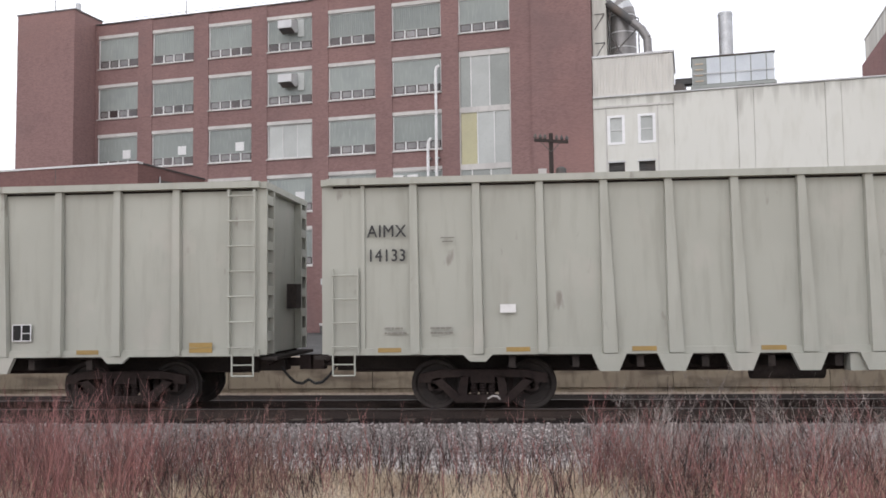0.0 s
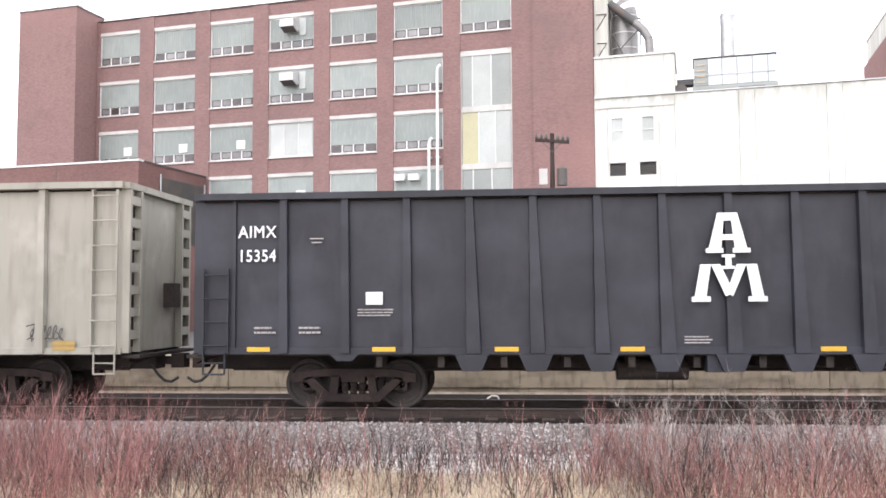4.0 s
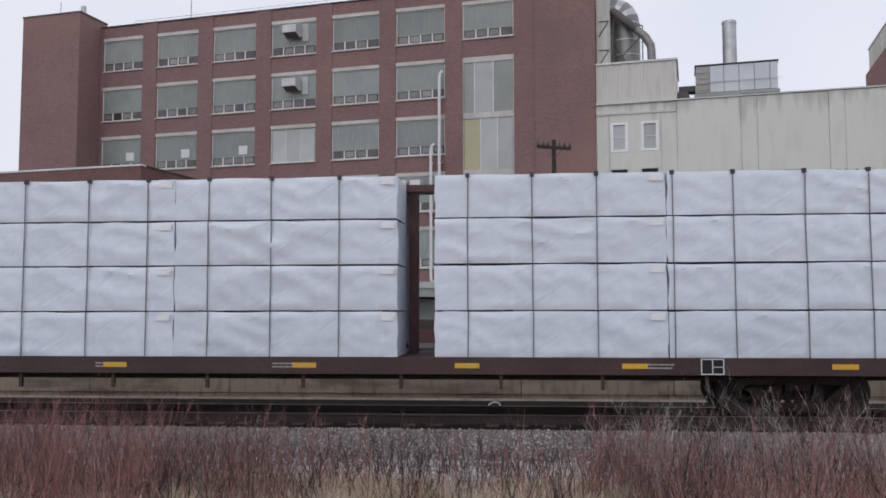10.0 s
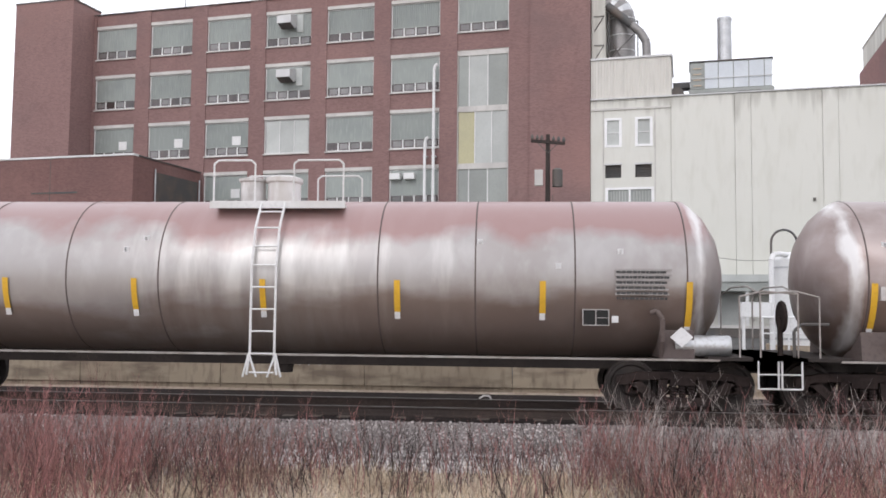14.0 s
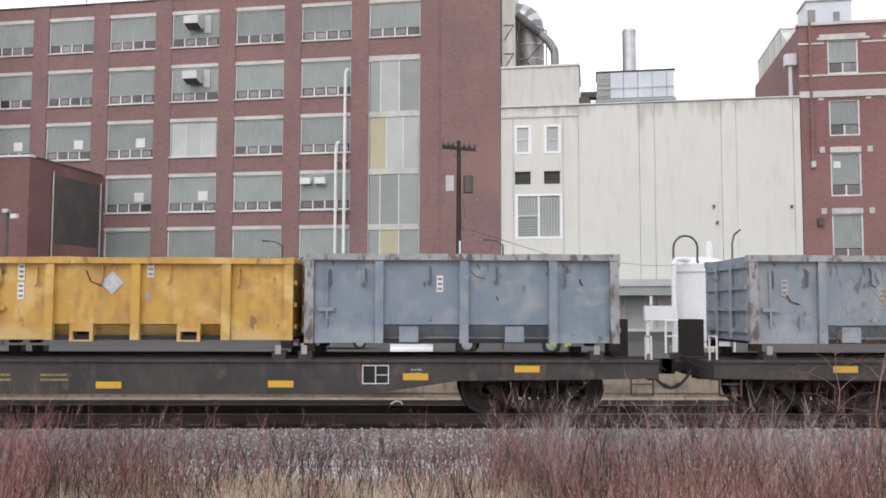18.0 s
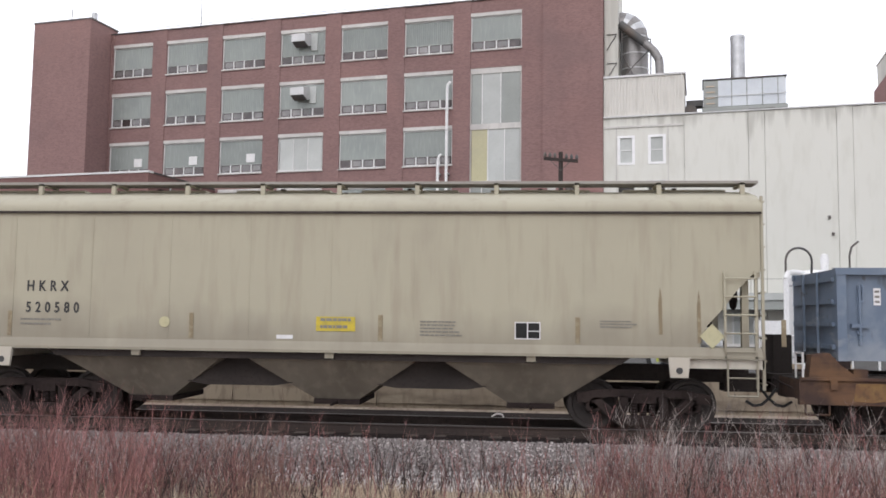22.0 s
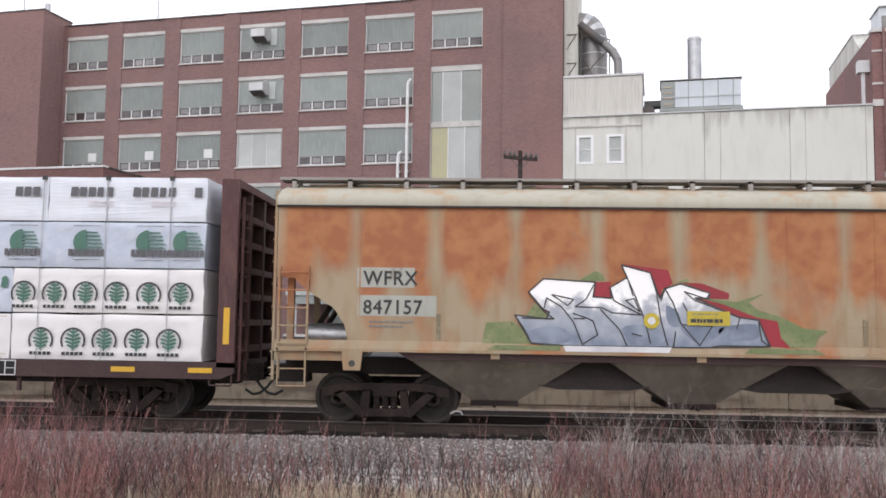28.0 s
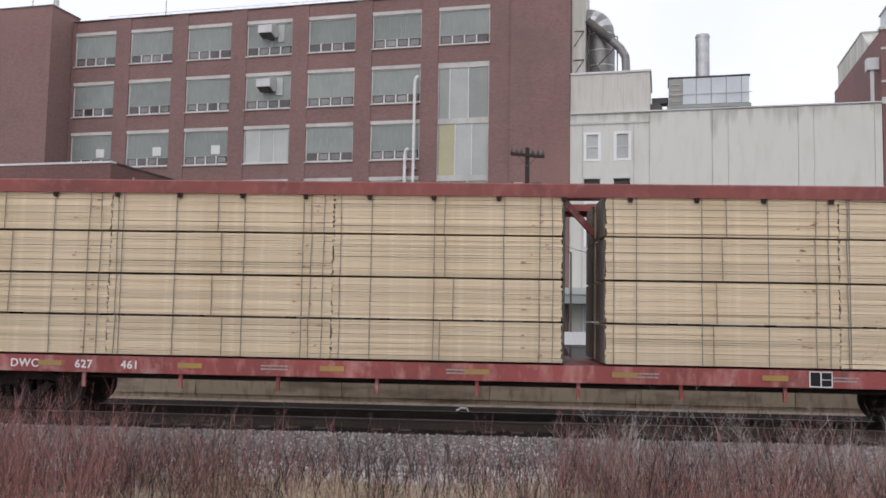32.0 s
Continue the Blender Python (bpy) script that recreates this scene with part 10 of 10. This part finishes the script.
def sapling(x, y, h, seed):
    rng = random.Random(seed)
    t = thing("bare_sapling", "thin leafless sapling standing in the scrub", "tree", pose(x, y, ground_z(x, y) - 0.03), "bare saplings")
    g, n = Geo(), 9
    pts = [Vector((0.07 * math.sin(k * 1.3 + seed) + 0.03 * k, 0.04 * math.cos(k * 1.9 + seed), h * k / n)) for k in range(n + 1)]
    for i, p in enumerate(pts):
        r = 0.014 * (1 - i / (n + 1.5))
        g.v += [(p.x + r * math.cos(1.2566 * j), p.y + r * math.sin(1.2566 * j), p.z) for j in range(5)]
    g.f = [(i * 5 + j, i * 5 + (j + 1) % 5, i * 5 + 5 + (j + 1) % 5, i * 5 + 5 + j) for i in range(n) for j in range(5)]
    part("trunk", g, STEM_TAN, t)
    for i in range(2, n):
        for s in (-1, 1):
            # each limb rises, then droops at its tip and carries a few twigs
            q, d, w = pts[i], Vector((s * rng.uniform(0.5, 1.0), rng.uniform(-0.5, 0.5), rng.uniform(0.5, 1.1))).normalized(), 0.0055
            limb = Geo()
            for k in range(4):
                e = q + d * rng.uniform(0.16, 0.3)
                limb.rod(q, e, w, 4, w * 0.75)
                if k > 0:
                    b = Vector((rng.uniform(-0.6, 0.6), rng.uniform(-0.4, 0.4), rng.uniform(0.1, 0.8))).normalized()
                    limb.rod(e, e + b * rng.uniform(0.12, 0.3), w * 0.5, 3, 0.0015)
                q, w = e, w * 0.75
                d = (d + Vector((s * 0.12, rng.uniform(-0.15, 0.15), -rng.uniform(0.1, 0.45)))).normalized()
            part("branch", limb, STEM_TAN, t)


sapling(7.0, 13.4, 5.0, 2)
sapling(7.55, 13.6, 4.4, 5)
sapling(6.45, 13.9, 2.6, 8)


def bent_reed():
    """One pale reed whose dry head has bent over beside the rail."""
    r = thing("bent_reed", "pale dry reed with its head bent over", "reed", pose(-0.75, 14.7, -0.78))
    part("stalk", Geo().line([(0, 0, 0), (0.02, 0, 0.45), (0.08, 0, 0.85), (0.2, 0, 1.13)], 0.006, 5), STEM_BROWN, r)
    part("seed_head", Geo().line([(0.2, 0, 1.13), (0.28, 0, 1.18), (0.37, 0, 1.17), (0.4, 0, 1.12)], 0.016, 6), CHALK_DIM, r, "pale drooping seed head")


bent_reed()


# ---- what moves: the whole train, and its wheels ----
RUN = [0.00, 19.06, 38.16, 57.41, 76.77, 96.14, 115.46, 134.71, 153.91, 173.13, 192.42, 211.82, 231.29, 250.78, 270.19, 289.46, 308.67]


def travel(t):
    """Metres that the train has gone at t seconds: a smooth curve through the two-second marks."""
    u = min(max(t / 2, 0), 15.9999)
    i = int(u)
    f = u - i
    p0, p1, p2, p3 = (RUN[max(i - 1, 0)] - (19.1 if i == 0 else 0), RUN[i], RUN[i + 1], RUN[min(i + 2, 16)] + (19.2 if i == 15 else 0))
    return p1 + 0.5 * f * (p2 - p0 + f * (2 * p0 - 5 * p1 + 4 * p2 - p3 + f * (3 * (p1 - p2) + p3 - p0)))


def motions():
    for ob, x0 in MOVERS:
        base = ob.matrix_basis.copy()
        walk(ob, [(t, Matrix.Translation((travel(t), 0, 0)) @ base) for t in range(0, 33, 2)])
    steps = [2 * k / FPS for k in range(481)]
    turns = [math.degrees(travel(t) / WHEEL_R) for t in steps]
    for w, dx in WHEELS:
        walk(w, [(t, pose(dx, 0, WHEEL_R, 0, a % 360, 0)) for t, a in zip(steps, turns)])


motions()
